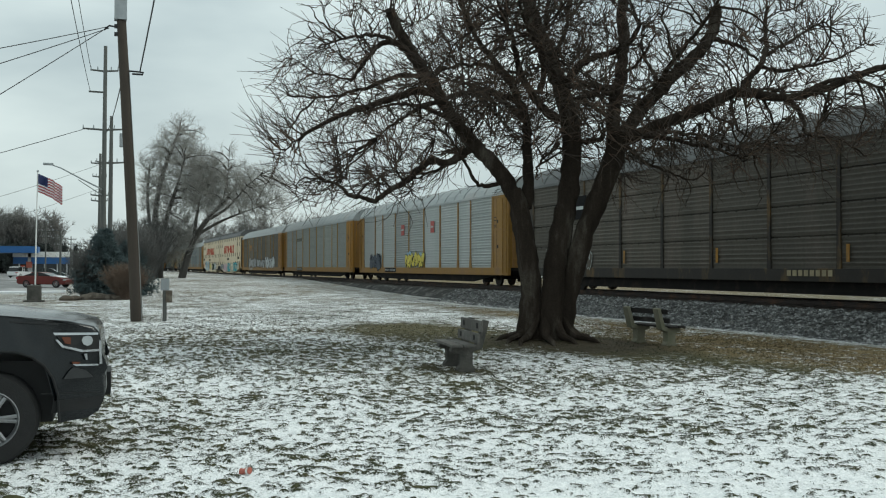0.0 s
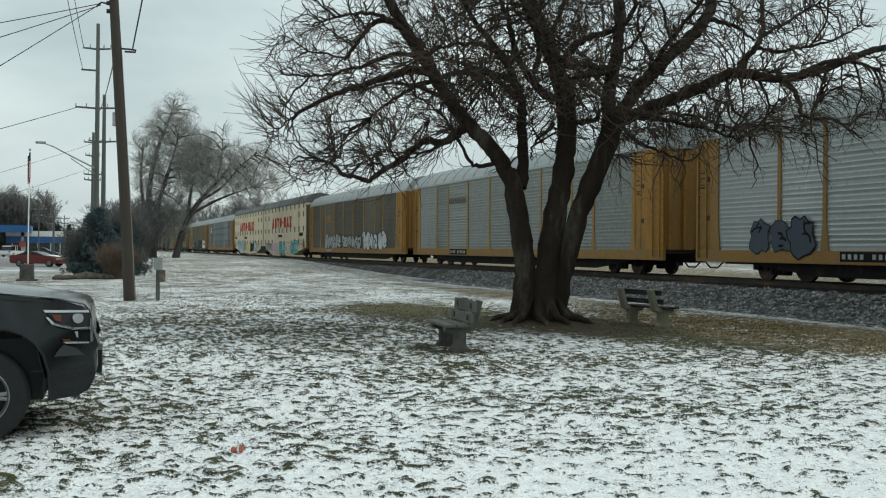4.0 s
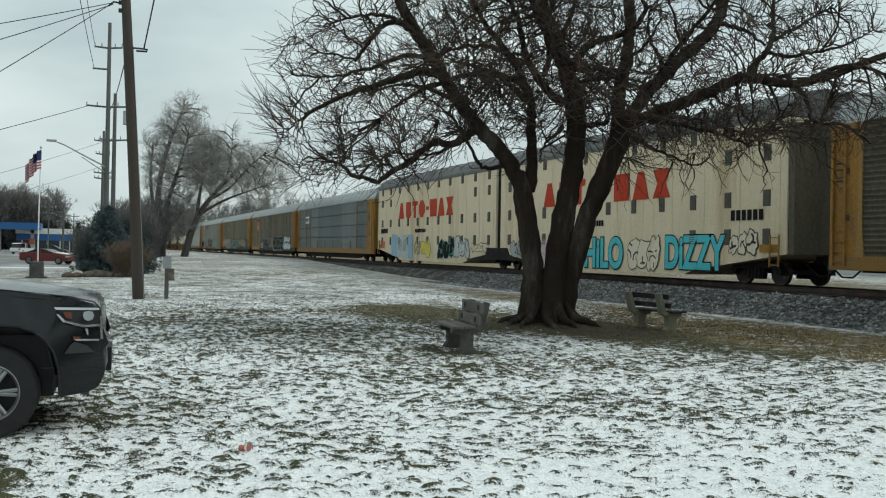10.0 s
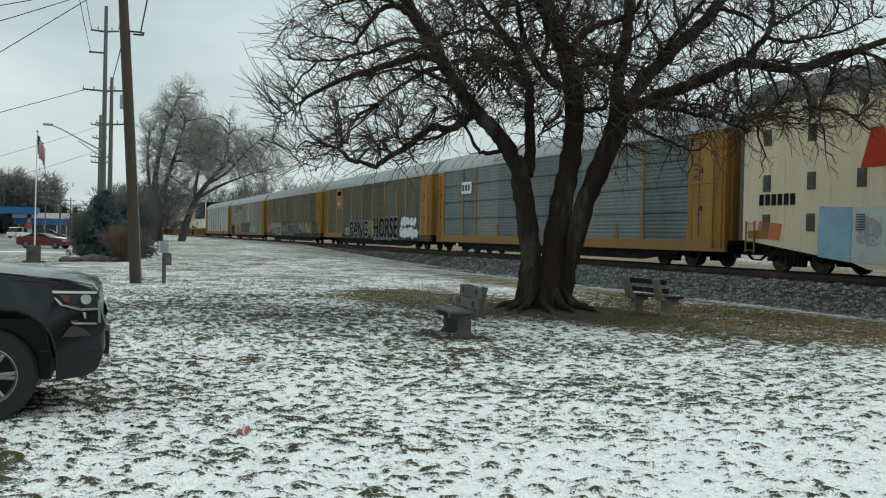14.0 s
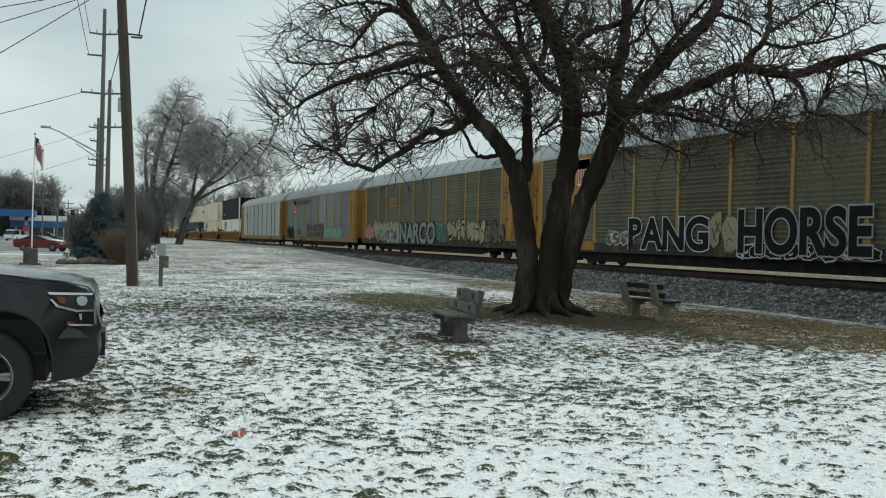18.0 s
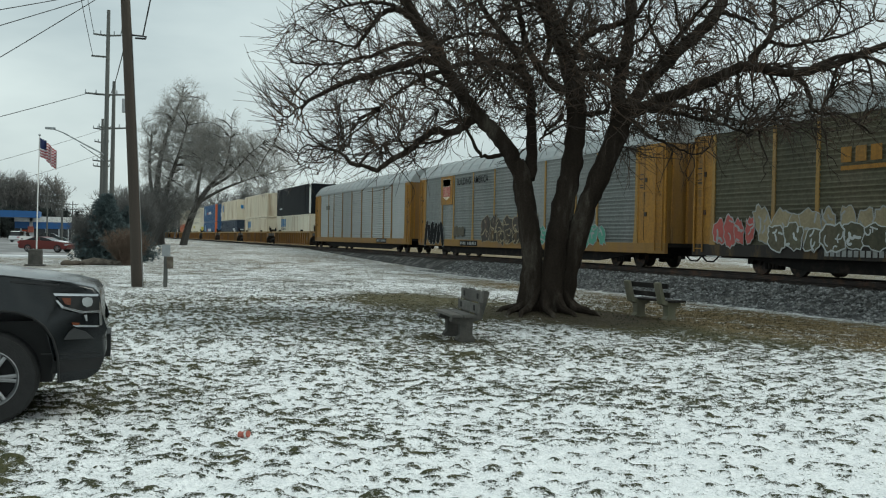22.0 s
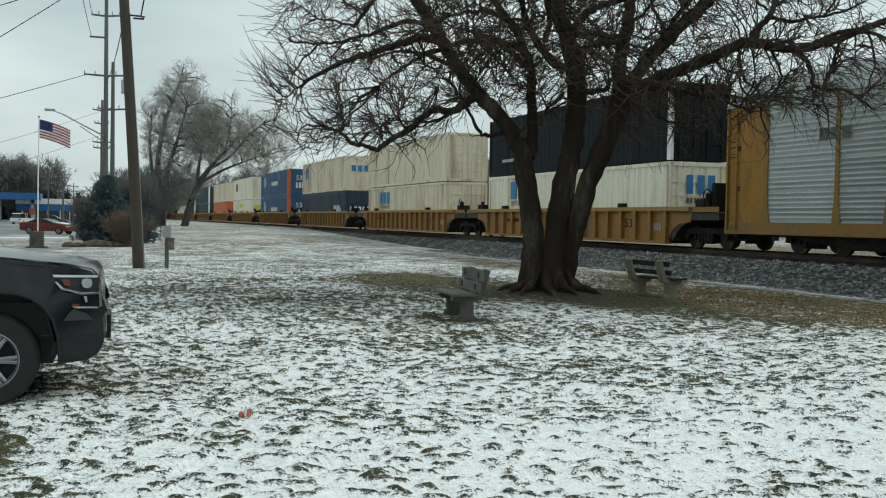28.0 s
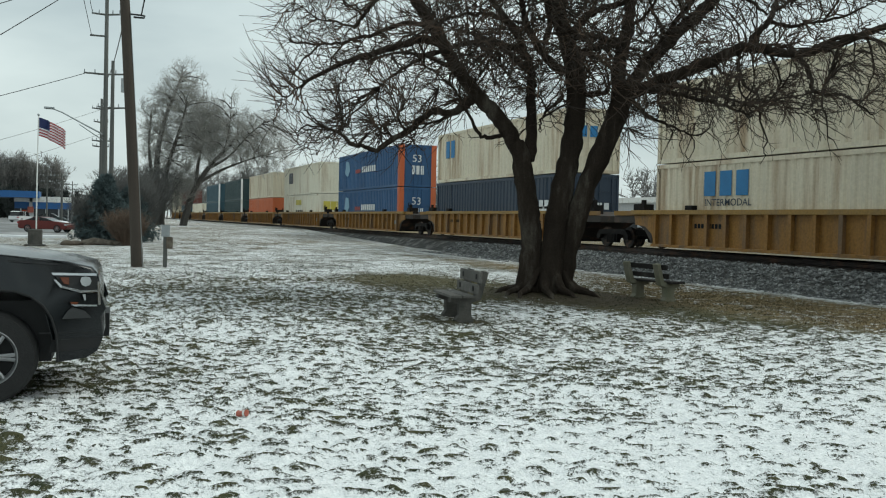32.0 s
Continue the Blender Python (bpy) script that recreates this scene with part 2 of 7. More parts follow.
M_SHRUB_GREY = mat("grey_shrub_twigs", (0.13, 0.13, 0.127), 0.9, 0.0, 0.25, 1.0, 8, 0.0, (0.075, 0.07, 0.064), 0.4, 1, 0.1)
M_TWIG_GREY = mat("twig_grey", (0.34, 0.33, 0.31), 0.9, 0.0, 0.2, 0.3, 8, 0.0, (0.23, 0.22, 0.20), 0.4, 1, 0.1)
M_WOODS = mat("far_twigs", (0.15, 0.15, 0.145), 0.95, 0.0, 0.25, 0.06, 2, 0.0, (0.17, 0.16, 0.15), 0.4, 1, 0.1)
M_NEEDLE = mat("spruce_needles", (0.075, 0.102, 0.106), 0.85, 0.0, 0.3, 1.2, 12, 0.0, (0.075, 0.10, 0.105), 0.4, 1, 0.2)
M_EVERGREEN = mat("dark_evergreen", (0.030, 0.036, 0.035), 0.9, 0.0, 0.3, 0.1, 2, 0.0, (0.045, 0.05, 0.047), 0.4, 1, 0.1)
M_SHRUB = mat("shrub_twigs", (0.15, 0.11, 0.085), 0.9, 0.0, 0.25, 1.5, 12, 0.0, (0.09, 0.075, 0.06), 0.4, 1, 0.15)
M_POLE = mat("weathered_pole", (0.07, 0.058, 0.048), 0.9, 0.0, 0.25, 2.0, 40, 0.5, (0.05, 0.042, 0.036), 0.45, 12, 0.2)
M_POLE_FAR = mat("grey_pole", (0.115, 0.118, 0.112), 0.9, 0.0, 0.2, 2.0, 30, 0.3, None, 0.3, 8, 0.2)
M_METAL = mat("galvanised_metal", (0.32, 0.34, 0.35), 0.45, 0.7, 0.12, 4, 30, 0.05)
M_CABLE = mat("black_cable", (0.03, 0.03, 0.032), 0.7, 0.0, 0.1, 4, 30, 0.0)
# Darkened to put the shade on the grey bench's frames into the colour.
M_CONCRETE = mat("concrete", (0.068, 0.066, 0.060), 0.9, 0.0, 0.22, 3, 45, 0.35, (0.095, 0.09, 0.08), 0.5, 1, 0.25)
M_CONCRETE_PALE = mat("mossy_concrete", (0.20, 0.19, 0.145), 0.9, 0.0, 0.2, 3, 45, 0.35, (0.13, 0.13, 0.09), 0.5, 1, 0.25)
M_BENCH_WOOD = mat("dark_bench_wood", (0.013, 0.011, 0.010), 0.85, 0.0, 0.25, 3, 40, 0.3, (0.03, 0.027, 0.024), 0.3)
M_BENCH_GREY = mat("weathered_bench_wood", (0.098, 0.093, 0.084), 0.9, 0.0, 0.22, 3, 40, 0.35, (0.13, 0.125, 0.115), 0.4)
M_STONE = mat("rock_tan", (0.10, 0.082, 0.064), 0.9, 0.0, 0.25, 3, 30, 0.5, (0.16, 0.14, 0.115), 0.4)
M_RAIL = mat("rail_steel", (0.05, 0.04, 0.036), 0.55, 0.5, 0.2, 2, 20, 0.1, RUST, 0.4)
M_TIE = mat("tie_timber", (0.055, 0.045, 0.038), 0.9, 0.0, 0.25, 3, 30, 0.3)
M_SNOW = mat("snow", (0.72, 0.73, 0.75), 0.8, 0.0, 0.05, 3, 30, 0.2)


# ---- mesh helpers ----
def box(bm, x0, x1, y0, y1, z0, z1):
    v = [bm.verts.new((x, y, z)) for z in (z0, z1) for y in (y0, y1) for x in (x0, x1)]
    for f in ((0, 2, 3, 1), (4, 5, 7, 6), (0, 1, 5, 4), (2, 6, 7, 3), (0, 4, 6, 2), (1, 3, 7, 5)):
        bm.faces.new([v[i] for i in f])


def tube(bm, pts, radii, n=8, cap=True):
    """A round bar through pts with a radius at each."""
    rings = []
    pts = [Vector(p) for p in pts]
    for i, p in enumerate(pts):
        d = (pts[min(i + 1, len(pts) - 1)] - pts[max(i - 1, 0)]).normalized()
        a = d.orthogonal().normalized() if not rings else (side - d * side.dot(d)).normalized()
        side = a
        b = d.cross(a)
        rings.append([bm.verts.new(p + (a * math.cos(k * math.tau / n) + b * math.sin(k * math.tau / n)) * radii[i]) for k in range(n)])
    for r, s in zip(rings, rings[1:]):
        for k in range(n):
            bm.faces.new((r[k], r[(k + 1) % n], s[(k + 1) % n], s[k]))
    if cap:
        bm.faces.new(list(reversed(rings[0])))
        bm.faces.new(rings[-1])


def prism(bm, poly, d0, d1, axis="y"):
    """A polygon of (a, b) pairs pushed from d0 to d1: along y it lies in xz, along x in yz, along z in xy."""
    def put(a, b, d):
        return {"y": (a, d, b), "x": (d, a, b), "z": (a, b, d)}[axis]
    lo, hi = [[bm.verts.new(put(a, b, d)) for a, b in poly] for d in (d0, d1)]
    bm.faces.new(lo)
    bm.faces.new(list(reversed(hi)))
    for i in range(len(poly)):
        j = (i + 1) % len(poly)
        bm.faces.new((lo[j], lo[i], hi[i], hi[j]))


def mesh_of(name, bm, material, smooth=False, bevel=0.0):
    if bevel:
        bmesh.ops.bevel(bm, geom=bm.edges[:], offset=bevel, segments=2, affect="EDGES", profile=0.6)
    bmesh.ops.recalc_face_normals(bm, faces=bm.faces[:])
    me = bpy.data.meshes.new(name)
    bm.to_mesh(me)
    bm.free()
    me.materials.append(material)
    if smooth:
        me.shade_smooth()
        me.set_sharp_from_angle(angle=radians(42))
    return me


def part(name, bm, material, parent, label="", smooth=False, bevel=0.0):
    ob = new(name, bm if isinstance(bm, bpy.types.Mesh) else mesh_of(name, bm, material, smooth, bevel))
    ob.parent = parent
    if label:
        tagged(ob, label)
    return ob


def boxes(*rows):
    bm = bmesh.new()
    for r in rows:
        box(bm, *r)
    return bm


def thing(name, m, label, category, group="", kind=""):
    ob = new(name)
    ob.empty_display_size = 0.2
    ob.matrix_basis = m
    return tagged(ob, label, category, group, kind)


def mesh_from(name, verts, faces, material):
    me = bpy.data.meshes.new(name)
    me.from_pydata(verts, [], faces)
    me.materials.append(material)
    me.update()
    return me


def smoothstep(a, b, x):
    t = np.clip((x - a) / (b - a), 0, 1)
    return t * t * (3 - 2 * t)


TRACK_Y, RAIL_Z = 21.3, 0.76


# ---- ground ----
def value_noise(x, y, size, seed):
    """Smooth noise on a lattice of that size in metres."""
    rng = np.random.RandomState(seed)
    table = rng.rand(256, 256)
    u, v = x / size, y / size
    i, j = np.floor(u).astype(int), np.floor(v).astype(int)
    f, g = u - i, v - j
    f, g = f * f * (3 - 2 * f), g * g * (3 - 2 * g)
    a, b = table[i % 256, j % 256], table[(i + 1) % 256, j % 256]
    c, d = table[i % 256, (j + 1) % 256], table[(i + 1) % 256, (j + 1) % 256]
    return (a * (1 - f) + b * f) * (1 - g) + (c * (1 - f) + d * f) * g


def gradient_noise(x, y, size, seed):
    """Even-grained noise about 0 on a lattice of that size in metres."""
    ang = np.random.RandomState(seed).rand(256, 256) * math.tau
    u, v = x / size, y / size
    i, j = np.floor(u).astype(int), np.floor(v).astype(int)
    f, g = u - i, v - j

    def corner(a, b):
        t = ang[(i + a) % 256, (j + b) % 256]
        return np.cos(t) * (f - a) + np.sin(t) * (g - b)
    p, q = f ** 3 * (f * (f * 6 - 15) + 10), g ** 3 * (g * (g * 6 - 15) + 10)
    return ((corner(0, 0) * (1 - p) + corner(1, 0) * p) * (1 - q) + (corner(0, 1) * (1 - p) + corner(1, 1) * p) * q) * 1.5


def tuft_cover(x, y):
    """1 where a tuft of grass stands out of the snow, 0 where snow lies."""
    x, y = x + 0.13 * value_noise(x, y, 0.31, 51) + 0.07 * value_noise(x, y, 0.12, 53), y + 0.13 * value_noise(x, y, 0.31, 52) + 0.07 * value_noise(x, y, 0.12, 54)
    u, v = (x * 0.36 + y * 0.93) / 2.2, y * 0.36 - x * 0.93
    t = 0.20 * gradient_noise(u, v, 0.19, 21) + 0.40 * gradient_noise(u, v, 0.085, 22) + 0.46 * gradient_noise(u, v, 0.048, 23)
    t = t + 0.13 * gradient_noise(u, v, 1.7, 24) + 0.12 * gradient_noise(u, v, 4.6, 25)
    return smoothstep(-0.02, 0.34, t)


def ground_height(x, y):
    x, y = np.asarray(x, float), np.asarray(y, float)
    h = 0.62 * smoothstep(-45, -96, x) * smoothstep(0.5, 8, y) * (1 - smoothstep(60, 140, y) * 0.5)
    h = h + 0.45 * smoothstep(23.5, 27, y) * smoothstep(-120, -40, x) * 0.4
    mound = np.exp(-((x + 18.3) ** 2 + (y - 9.6) ** 2) / 3.0)
    h = h + 0.16 * mound
    near = (1 - smoothstep(22, 40, np.hypot(x, y))) * (1 - smoothstep(15.5, 16.5, y))
    h = h + 0.027 * tuft_cover(x, y) * near
    h = h + near * (0.05 * (value_noise(x, y, 1.7, 3) - 0.5) + 0.030 * (value_noise(x, y, 0.33, 4) - 0.5) + 0.022 * (value_noise(x, y, 0.13, 5) - 0.5))
    return h


def ground_material():
    m = bpy.data.materials.new("snowy_lawn")
    m.use_nodes = True
    n, k = m.node_tree.nodes, m.node_tree.links
    b = n["Principled BSDF"]
    co = n.new("ShaderNodeTexCoord")

    def noise_at(scale, detail, rough=0.6):
        t = n.new("ShaderNodeTexNoise")
        t.inputs["Scale"].default_value, t.inputs["Detail"].default_value = scale, detail
        t.inputs["Roughness"].default_value = rough
        k.new(co.outputs["Object"], t.inputs["Vector"])
        return t.outputs["Fac"]

    def math2(op, a, c):
        t = n.new("ShaderNodeMath")
        t.operation = op
        for i, v in enumerate((a, c)):
            if isinstance(v, (int, float)):
                t.inputs[i].default_value = v
            else:
                k.new(v, t.inputs[i])
        return t.outputs["Value"]

    def spot(cx, cy, rx, ry):
        """1 in the middle of an oval patch, falling to 0 at its rim."""
        s = n.new("ShaderNodeSeparateXYZ")
        k.new(co.outputs["Object"], s.inputs["Vector"])
        dx = math2("DIVIDE", math2("SUBTRACT", s.outputs["X"], cx), rx)
        dy = math2("DIVIDE", math2("SUBTRACT", s.outputs["Y"], cy), ry)
        d = math2("SQRT", math2("ADD", math2("MULTIPLY", dx, dx), math2("MULTIPLY", dy, dy)), 0)
        r = n.new("ShaderNodeMapRange")
        r.inputs["From Min"].default_value, r.inputs["From Max"].default_value = 1.25, 0.6
        k.new(d, r.inputs["Value"])
        return r.outputs["Result"]

    big, mid, small, tiny = noise_at(0.16, 3), noise_at(1.3, 3), noise_at(5.0, 4, 0.65), noise_at(46.0, 3, 0.7)
    clump = noise_at(15.0, 4, 0.7)
    mask = math2("ADD", math2("MULTIPLY", big, 0.30), math2("MULTIPLY", mid, 0.30))
    mask = math2("ADD", mask, math2("MULTIPLY", small, 0.66))
    mask = math2("ADD", mask, math2("MULTIPLY", clump, 0.62))
    mask = math2("ADD", mask, math2("MULTIPLY", tiny, 0.95))
    soil_and_shade = math2("MAXIMUM", spot(-18.2, 10.0, 2.7, 2.3), math2("MULTIPLY", spot(-14.7, 5.8, 1.0, 0.6), 0.6))
    # Earth colour in the car's footprint paints its contact shadow on the lawn.
    soil_and_shade = math2("MAXIMUM", soil_and_shade, math2("MULTIPLY", spot(-9.95, -2.1, 0.95, 1.7), 0.5))
    bare = math2("MULTIPLY", soil_and_shade, 0.32)
    bare = math2("ADD", bare, math2("MULTIPLY", spot(-23.0, 8.6, 5.0, 2.1), 0.24))
    bare = math2("ADD", bare, math2("MULTIPLY", spot(-15.5, 13.0, 6.0, 2.9), 0.13))
    # Snow is thinned there too, to deepen the painted shadow under the car.
    bare = math2("ADD", bare, math2("MULTIPLY", spot(-9.95, -2.1, 0.95, 1.7), 0.16))
    bare = math2("ADD", bare, math2("MULTIPLY", spot(-7.0, -0.85, 1.2, 0.45), 0.24))
    bare = math2("ADD", bare, math2("MULTIPLY", spot(-8.6, -0.2, 2.8, 1.8), 0.035))
    bare = math2("ADD", bare, math2("MULTIPLY", spot(-12.6, 3.6, 1.6, 2.4), 0.04))
    bare = math2("ADD", bare, math2("MULTIPLY", spot(-22.0, 14.9, 19.0, 1.5), 0.14))
    bare = math2("ADD", bare, math2("MULTIPLY", spot(-15.2, 10.9, 2.6, 2.0), 0.16))
    bare = math2("SUBTRACT", bare, math2("MULTIPLY", spot(-11.5, 6.0, 5.5, 4.4), 0.032))
    bare = math2("ADD", bare, math2("MULTIPLY", spot(-40.0, 27.0, 260.0, 5.0), 0.10))
    bare = math2("ADD", bare, math2("MULTIPLY", spot(-40.0, 33.0, 260.0, 12.0), 0.16))
    bare = math2("ADD", bare, math2("MULTIPLY", spot(-17.0, 6.0, 9.0, 8.0), 0.07))
    away = n.new("ShaderNodeSeparateXYZ")
    k.new(co.outputs["Object"], away.inputs["Vector"])
    thin = n.new("ShaderNodeMapRange")
    thin.inputs["From Min"].default_value, thin.inputs["From Max"].default_value = -8.0, -55.0
    k.new(away.outputs["X"], thin.inputs["Value"])
    bare = math2("ADD", bare, math2("MULTIPLY", thin.outputs["Result"], 0.08))
    mask = math2("SUBTRACT", mask, bare)
    at = n.new("ShaderNodeAttribute")
    at.attribute_name = "tuft"
    mask = math2("SUBTRACT", mask, math2("SUBTRACT", math2("MULTIPLY", at.outputs["Fac"], 0.34), 0.10))
    r = n.new("ShaderNodeMapRange")
    r.inputs["From Min"].default_value, r.inputs["From Max"].default_value = 1.235, 1.385
    k.new(mask, r.inputs["Value"])
    grass = n.new("ShaderNodeMixRGB")
    grass.inputs["Color1"].default_value = (0.020, 0.030, 0.015, 1)
    grass.inputs["Color2"].default_value = (0.115, 0.105, 0.05, 1)
    g_r = n.new("ShaderNodeMapRange")
    g_r.inputs["From Min"].default_value, g_r.inputs["From Max"].default_value = 0.35, 0.7
    k.new(math2("ADD", math2("MULTIPLY", noise_at(3.2, 4), 0.6), math2("MULTIPLY", tiny, 0.4)), g_r.inputs["Value"])
    k.new(g_r.outputs["Result"], grass.inputs["Fac"])
    dry = n.new("ShaderNodeMixRGB")
    dry.inputs["Color2"].default_value = (0.22, 0.16, 0.082, 1)
    dry.use_clamp = True
    streak = math2("MULTIPLY", math2("SUBTRACT", math2("ADD", clump, tiny), 0.72), 2.6)
    k.new(math2("MULTIPLY", math2("MAXIMUM", spot(-22.0, 14.9, 19.0, 1.6), spot(-15.0, 13.4, 6.0, 2.0)), streak), dry.inputs["Fac"])
    tan = n.new("ShaderNodeMixRGB")
    tan.inputs["Color2"].default_value = (0.20, 0.155, 0.092, 1)
    k.new(math2("MULTIPLY", thin.outputs["Result"], 0.85), tan.inputs["Fac"])
    k.new(grass.outputs["Color"], tan.inputs["Color1"])
    k.new(tan.outputs["Color"], dry.inputs["Color1"])
    snow = n.new("ShaderNodeMixRGB")
    snow.inputs["Color1"].default_value = (0.69, 0.715, 0.73, 1)
    snow.inputs["Color2"].default_value = (0.97, 0.98, 0.985, 1)
    s_r = n.new("ShaderNodeMapRange")
    s_r.inputs["From Min"].default_value, s_r.inputs["From Max"].default_value = 0.36, 0.60
    k.new(math2("ADD", math2("MULTIPLY", clump, 0.55), math2("MULTIPLY", tiny, 0.45)), s_r.inputs["Value"])
    k.new(s_r.outputs["Result"], snow.inputs["Fac"])
    earth = n.new("ShaderNodeMixRGB")
    earth.inputs["Color2"].default_value = (0.046, 0.034, 0.024, 1)
    k.new(math2("MULTIPLY", soil_and_shade, 0.75), earth.inputs["Fac"])
    k.new(dry.outputs["Color"], earth.inputs["Color1"])
    fin = n.new("ShaderNodeMixRGB")
    k.new(r.outputs["Result"], fin.inputs["Fac"])
    k.new(earth.outputs["Color"], fin.inputs["Color1"])
    k.new(snow.outputs["Color"], fin.inputs["Color2"])
    k.new(fin.outputs["Color"], b.inputs["Base Color"])
    b.inputs["Roughness"].default_value = 0.85
    b.inputs["Specular IOR Level"].default_value = 0.2
    bp = n.new("ShaderNodeBump")
    bp.inputs["Strength"].default_value = 0.9
    bp.inputs["Distance"].default_value = 0.035
    k.new(math2("ADD", r.outputs["Result"], math2("MULTIPLY", tiny, 0.8)), bp.inputs["Height"])
    k.new(bp.outputs["Normal"], b.inputs["Normal"])
    return m


def grid_mesh(name, xs, ys, height, material):
    gx, gy = np.meshgrid(xs, ys, indexing="ij")
    gz = height(gx, gy)
    verts = np.stack([gx, gy, gz], -1).reshape(-1, 3)
    nx, ny = len(xs), len(ys)
    i = (np.arange(nx - 1)[:, None] * ny + np.arange(ny - 1)[None, :]).ravel()
    faces = np.stack([i, i + ny, i + ny + 1, i + 1], -1)
    me = mesh_from(name, verts.tolist(), faces.tolist(), material)
    me.shade_smooth()
    return me


gx = np.concatenate([np.linspace(-3000, -400, 14), np.linspace(-360, -60, 60), np.arange(-58, -26, 0.4), np.arange(-26, -13, 0.09), np.arange(-13, -4.4, 0.028), np.arange(-4.4, 20, 0.6), np.linspace(22, 300, 30), np.linspace(400, 3000, 10)])
gy = np.concatenate([np.linspace(-3000, -300, 12), np.linspace(-250, -20, 24), np.arange(-18, -4, 0.5), np.arange(-4, -1.6, 0.08), np.arange(-1.6, 7.6, 0.028), np.arange(7.6, 16, 0.08), np.arange(16.2, 30, 0.5), np.linspace(32, 250, 40), np.linspace(320, 3000, 12)])
ground = new("ground", grid_mesh("ground", gx, gy, ground_height, ground_material()))
cover = np.empty(len(ground.data.vertices) * 3)
ground.data.vertices.foreach_get("co", cover)
cover = cover.reshape(-1, 3)
near_part = smoothstep(-28, -24, cover[:, 0]) * smoothstep(-4.3, -4.6, cover[:, 0]) * smoothstep(-4.2, -3.7, cover[:, 1]) * (1 - smoothstep(15.8, 16.2, cover[:, 1]))
far_part = smoothstep(-24, -28, cover[:, 0]) * smoothstep(-64, -58, cover[:, 0]) * smoothstep(-4.2, -3.7, cover[:, 1]) * (1 - smoothstep(15.8, 16.2, cover[:, 1]))
clumps = smoothstep(-0.3, 0.35, 0.6 * gradient_noise(cover[:, 0], cover[:, 1], 1.3, 26) + 0.5 * gradient_noise(cover[:, 0], cover[:, 1], 0.85, 27))
tuft = ground.data.attributes.new("tuft", "FLOAT", "POINT")
tuft.data.foreach_set("value", (0.38 + (tuft_cover(cover[:, 0], cover[:, 1]) - 0.38) * near_part + 0.30 * (clumps - 0.55) * far_part).astype(np.float32))
tagged(ground, "lawn thinly covered with melting snow over dull grass", "ground", kind="structure")


# ---- railway track ----
def ballast_height(x, y):
    d = np.abs(y - TRACK_Y)
    h = 0.56 - 0.60 * smoothstep(1.7, 3.25 + 1.35 * smoothstep(-50, -27, x), d)
    return h + 0.05 * (value_noise(x, y, 0.35, 11) - 0.5) + 0.07 * (value_noise(x, y, 0.12, 12) - 0.5) + 0.55 * smoothstep(-45, -96, x) * smoothstep(3.4, 5.0, d) * 0.9


M_BALLAST = mat("ballast_stone", (0.048, 0.047, 0.045), 0.9, 0.0, 0.6, 1.2, 9, 1.0, (0.13, 0.127, 0.12), 0.35, 1, 0.2)
bx = np.concatenate([np.linspace(-900, -120, 60), np.linspace(-115, -48, 60), np.arange(-46, -8, 0.11), np.linspace(-7, 60, 60)])
by = np.concatenate([np.arange(16.6, 20.6, 0.11), np.linspace(20.7, 26.0, 16)])
ballast = new("ballast", grid_mesh("ballast", bx, by, ballast_height, M_BALLAST))
# Darker bed colour round the rails stands in for the shadow under the train.
M_BED = mat("shaded_track_bed", (0.030, 0.027, 0.024), 0.92, 0.0, 0.4, 1.5, 12, 0.8, (0.06, 0.052, 0.045), 0.35, 1, 0.15)
ballast.data.materials.append(M_BED)
for f in ballast.data.polygons:
    if 19.35 < f.center.y < 23.3:
        f.material_index = 1
tagged(ballast, "bed of crushed grey stone under the railway", "ballast", kind="structure")


def stone_scatter():
    rng = np.random.RandomState(5)
    n = 14000
    x = rng.uniform(-48, -10, n)
    y = rng.uniform(16.7, 19.45, n)
    z = ballast_height(x, y)
    base = np.array([(1, 0, 0), (-1, 0, 0), (0, 1, 0), (0, -1, 0), (0, 0, 1), (0, 0, -1)], float)
    tri = np.array([(0, 2, 4), (2, 1, 4), (1, 3, 4), (3, 0, 4), (2, 0, 5), (1, 2, 5), (3, 1, 5), (0, 3, 5)])
    size = rng.uniform(0.03, 0.08, (n, 1, 1)) * rng.uniform(0.6, 1.25, (n, 6, 1))
    turn = rng.uniform(0, math.tau, n)
    c, s = np.cos(turn)[:, None], np.sin(turn)[:, None]
    v = base[None] * size
    vx, vy = v[..., 0] * c - v[..., 1] * s, v[..., 0] * s + v[..., 1] * c
    v = np.stack([vx, vy, v[..., 2] * 0.8], -1) + np.stack([x, y, z + 0.01], -1)[:, None]
    faces = (tri[None] + (np.arange(n) * 6)[:, None, None]).reshape(-1, 3)
    return mesh_from("ballast_stones", v.reshape(-1, 3).tolist(), faces.tolist(), M_BALLAST_STONE)


M_BALLAST_STONE = mat("ballast_loose_stone", (0.118, 0.12, 0.119), 0.9, 0.0, 0.75, 6, 20, 0.3, (0.26, 0.26, 0.255), 0.4, 1, 0.2)
tagged(new("ballast_stones", stone_scatter()), "loose grey crushed stones on the ballast shoulder", "stones", kind="stuff")


def rail_mesh():
    bm = bmesh.new()
    prof = [(-0.07, -0.17), (0.07, -0.17), (0.07, -0.155), (0.012, -0.135), (0.012, -0.045), (0.037, -0.035), (0.037, -0.006), (0.028, 0.0), (-0.028, 0.0), (-0.037, -0.006), (-0.037, -0.035), (-0.012, -0.045), (-0.012, -0.135), (-0.07, -0.155)]
    prism(bm, prof, -900, 60, "x")
    return mesh_of("rail", bm, M_RAIL)


rail_me = rail_mesh()
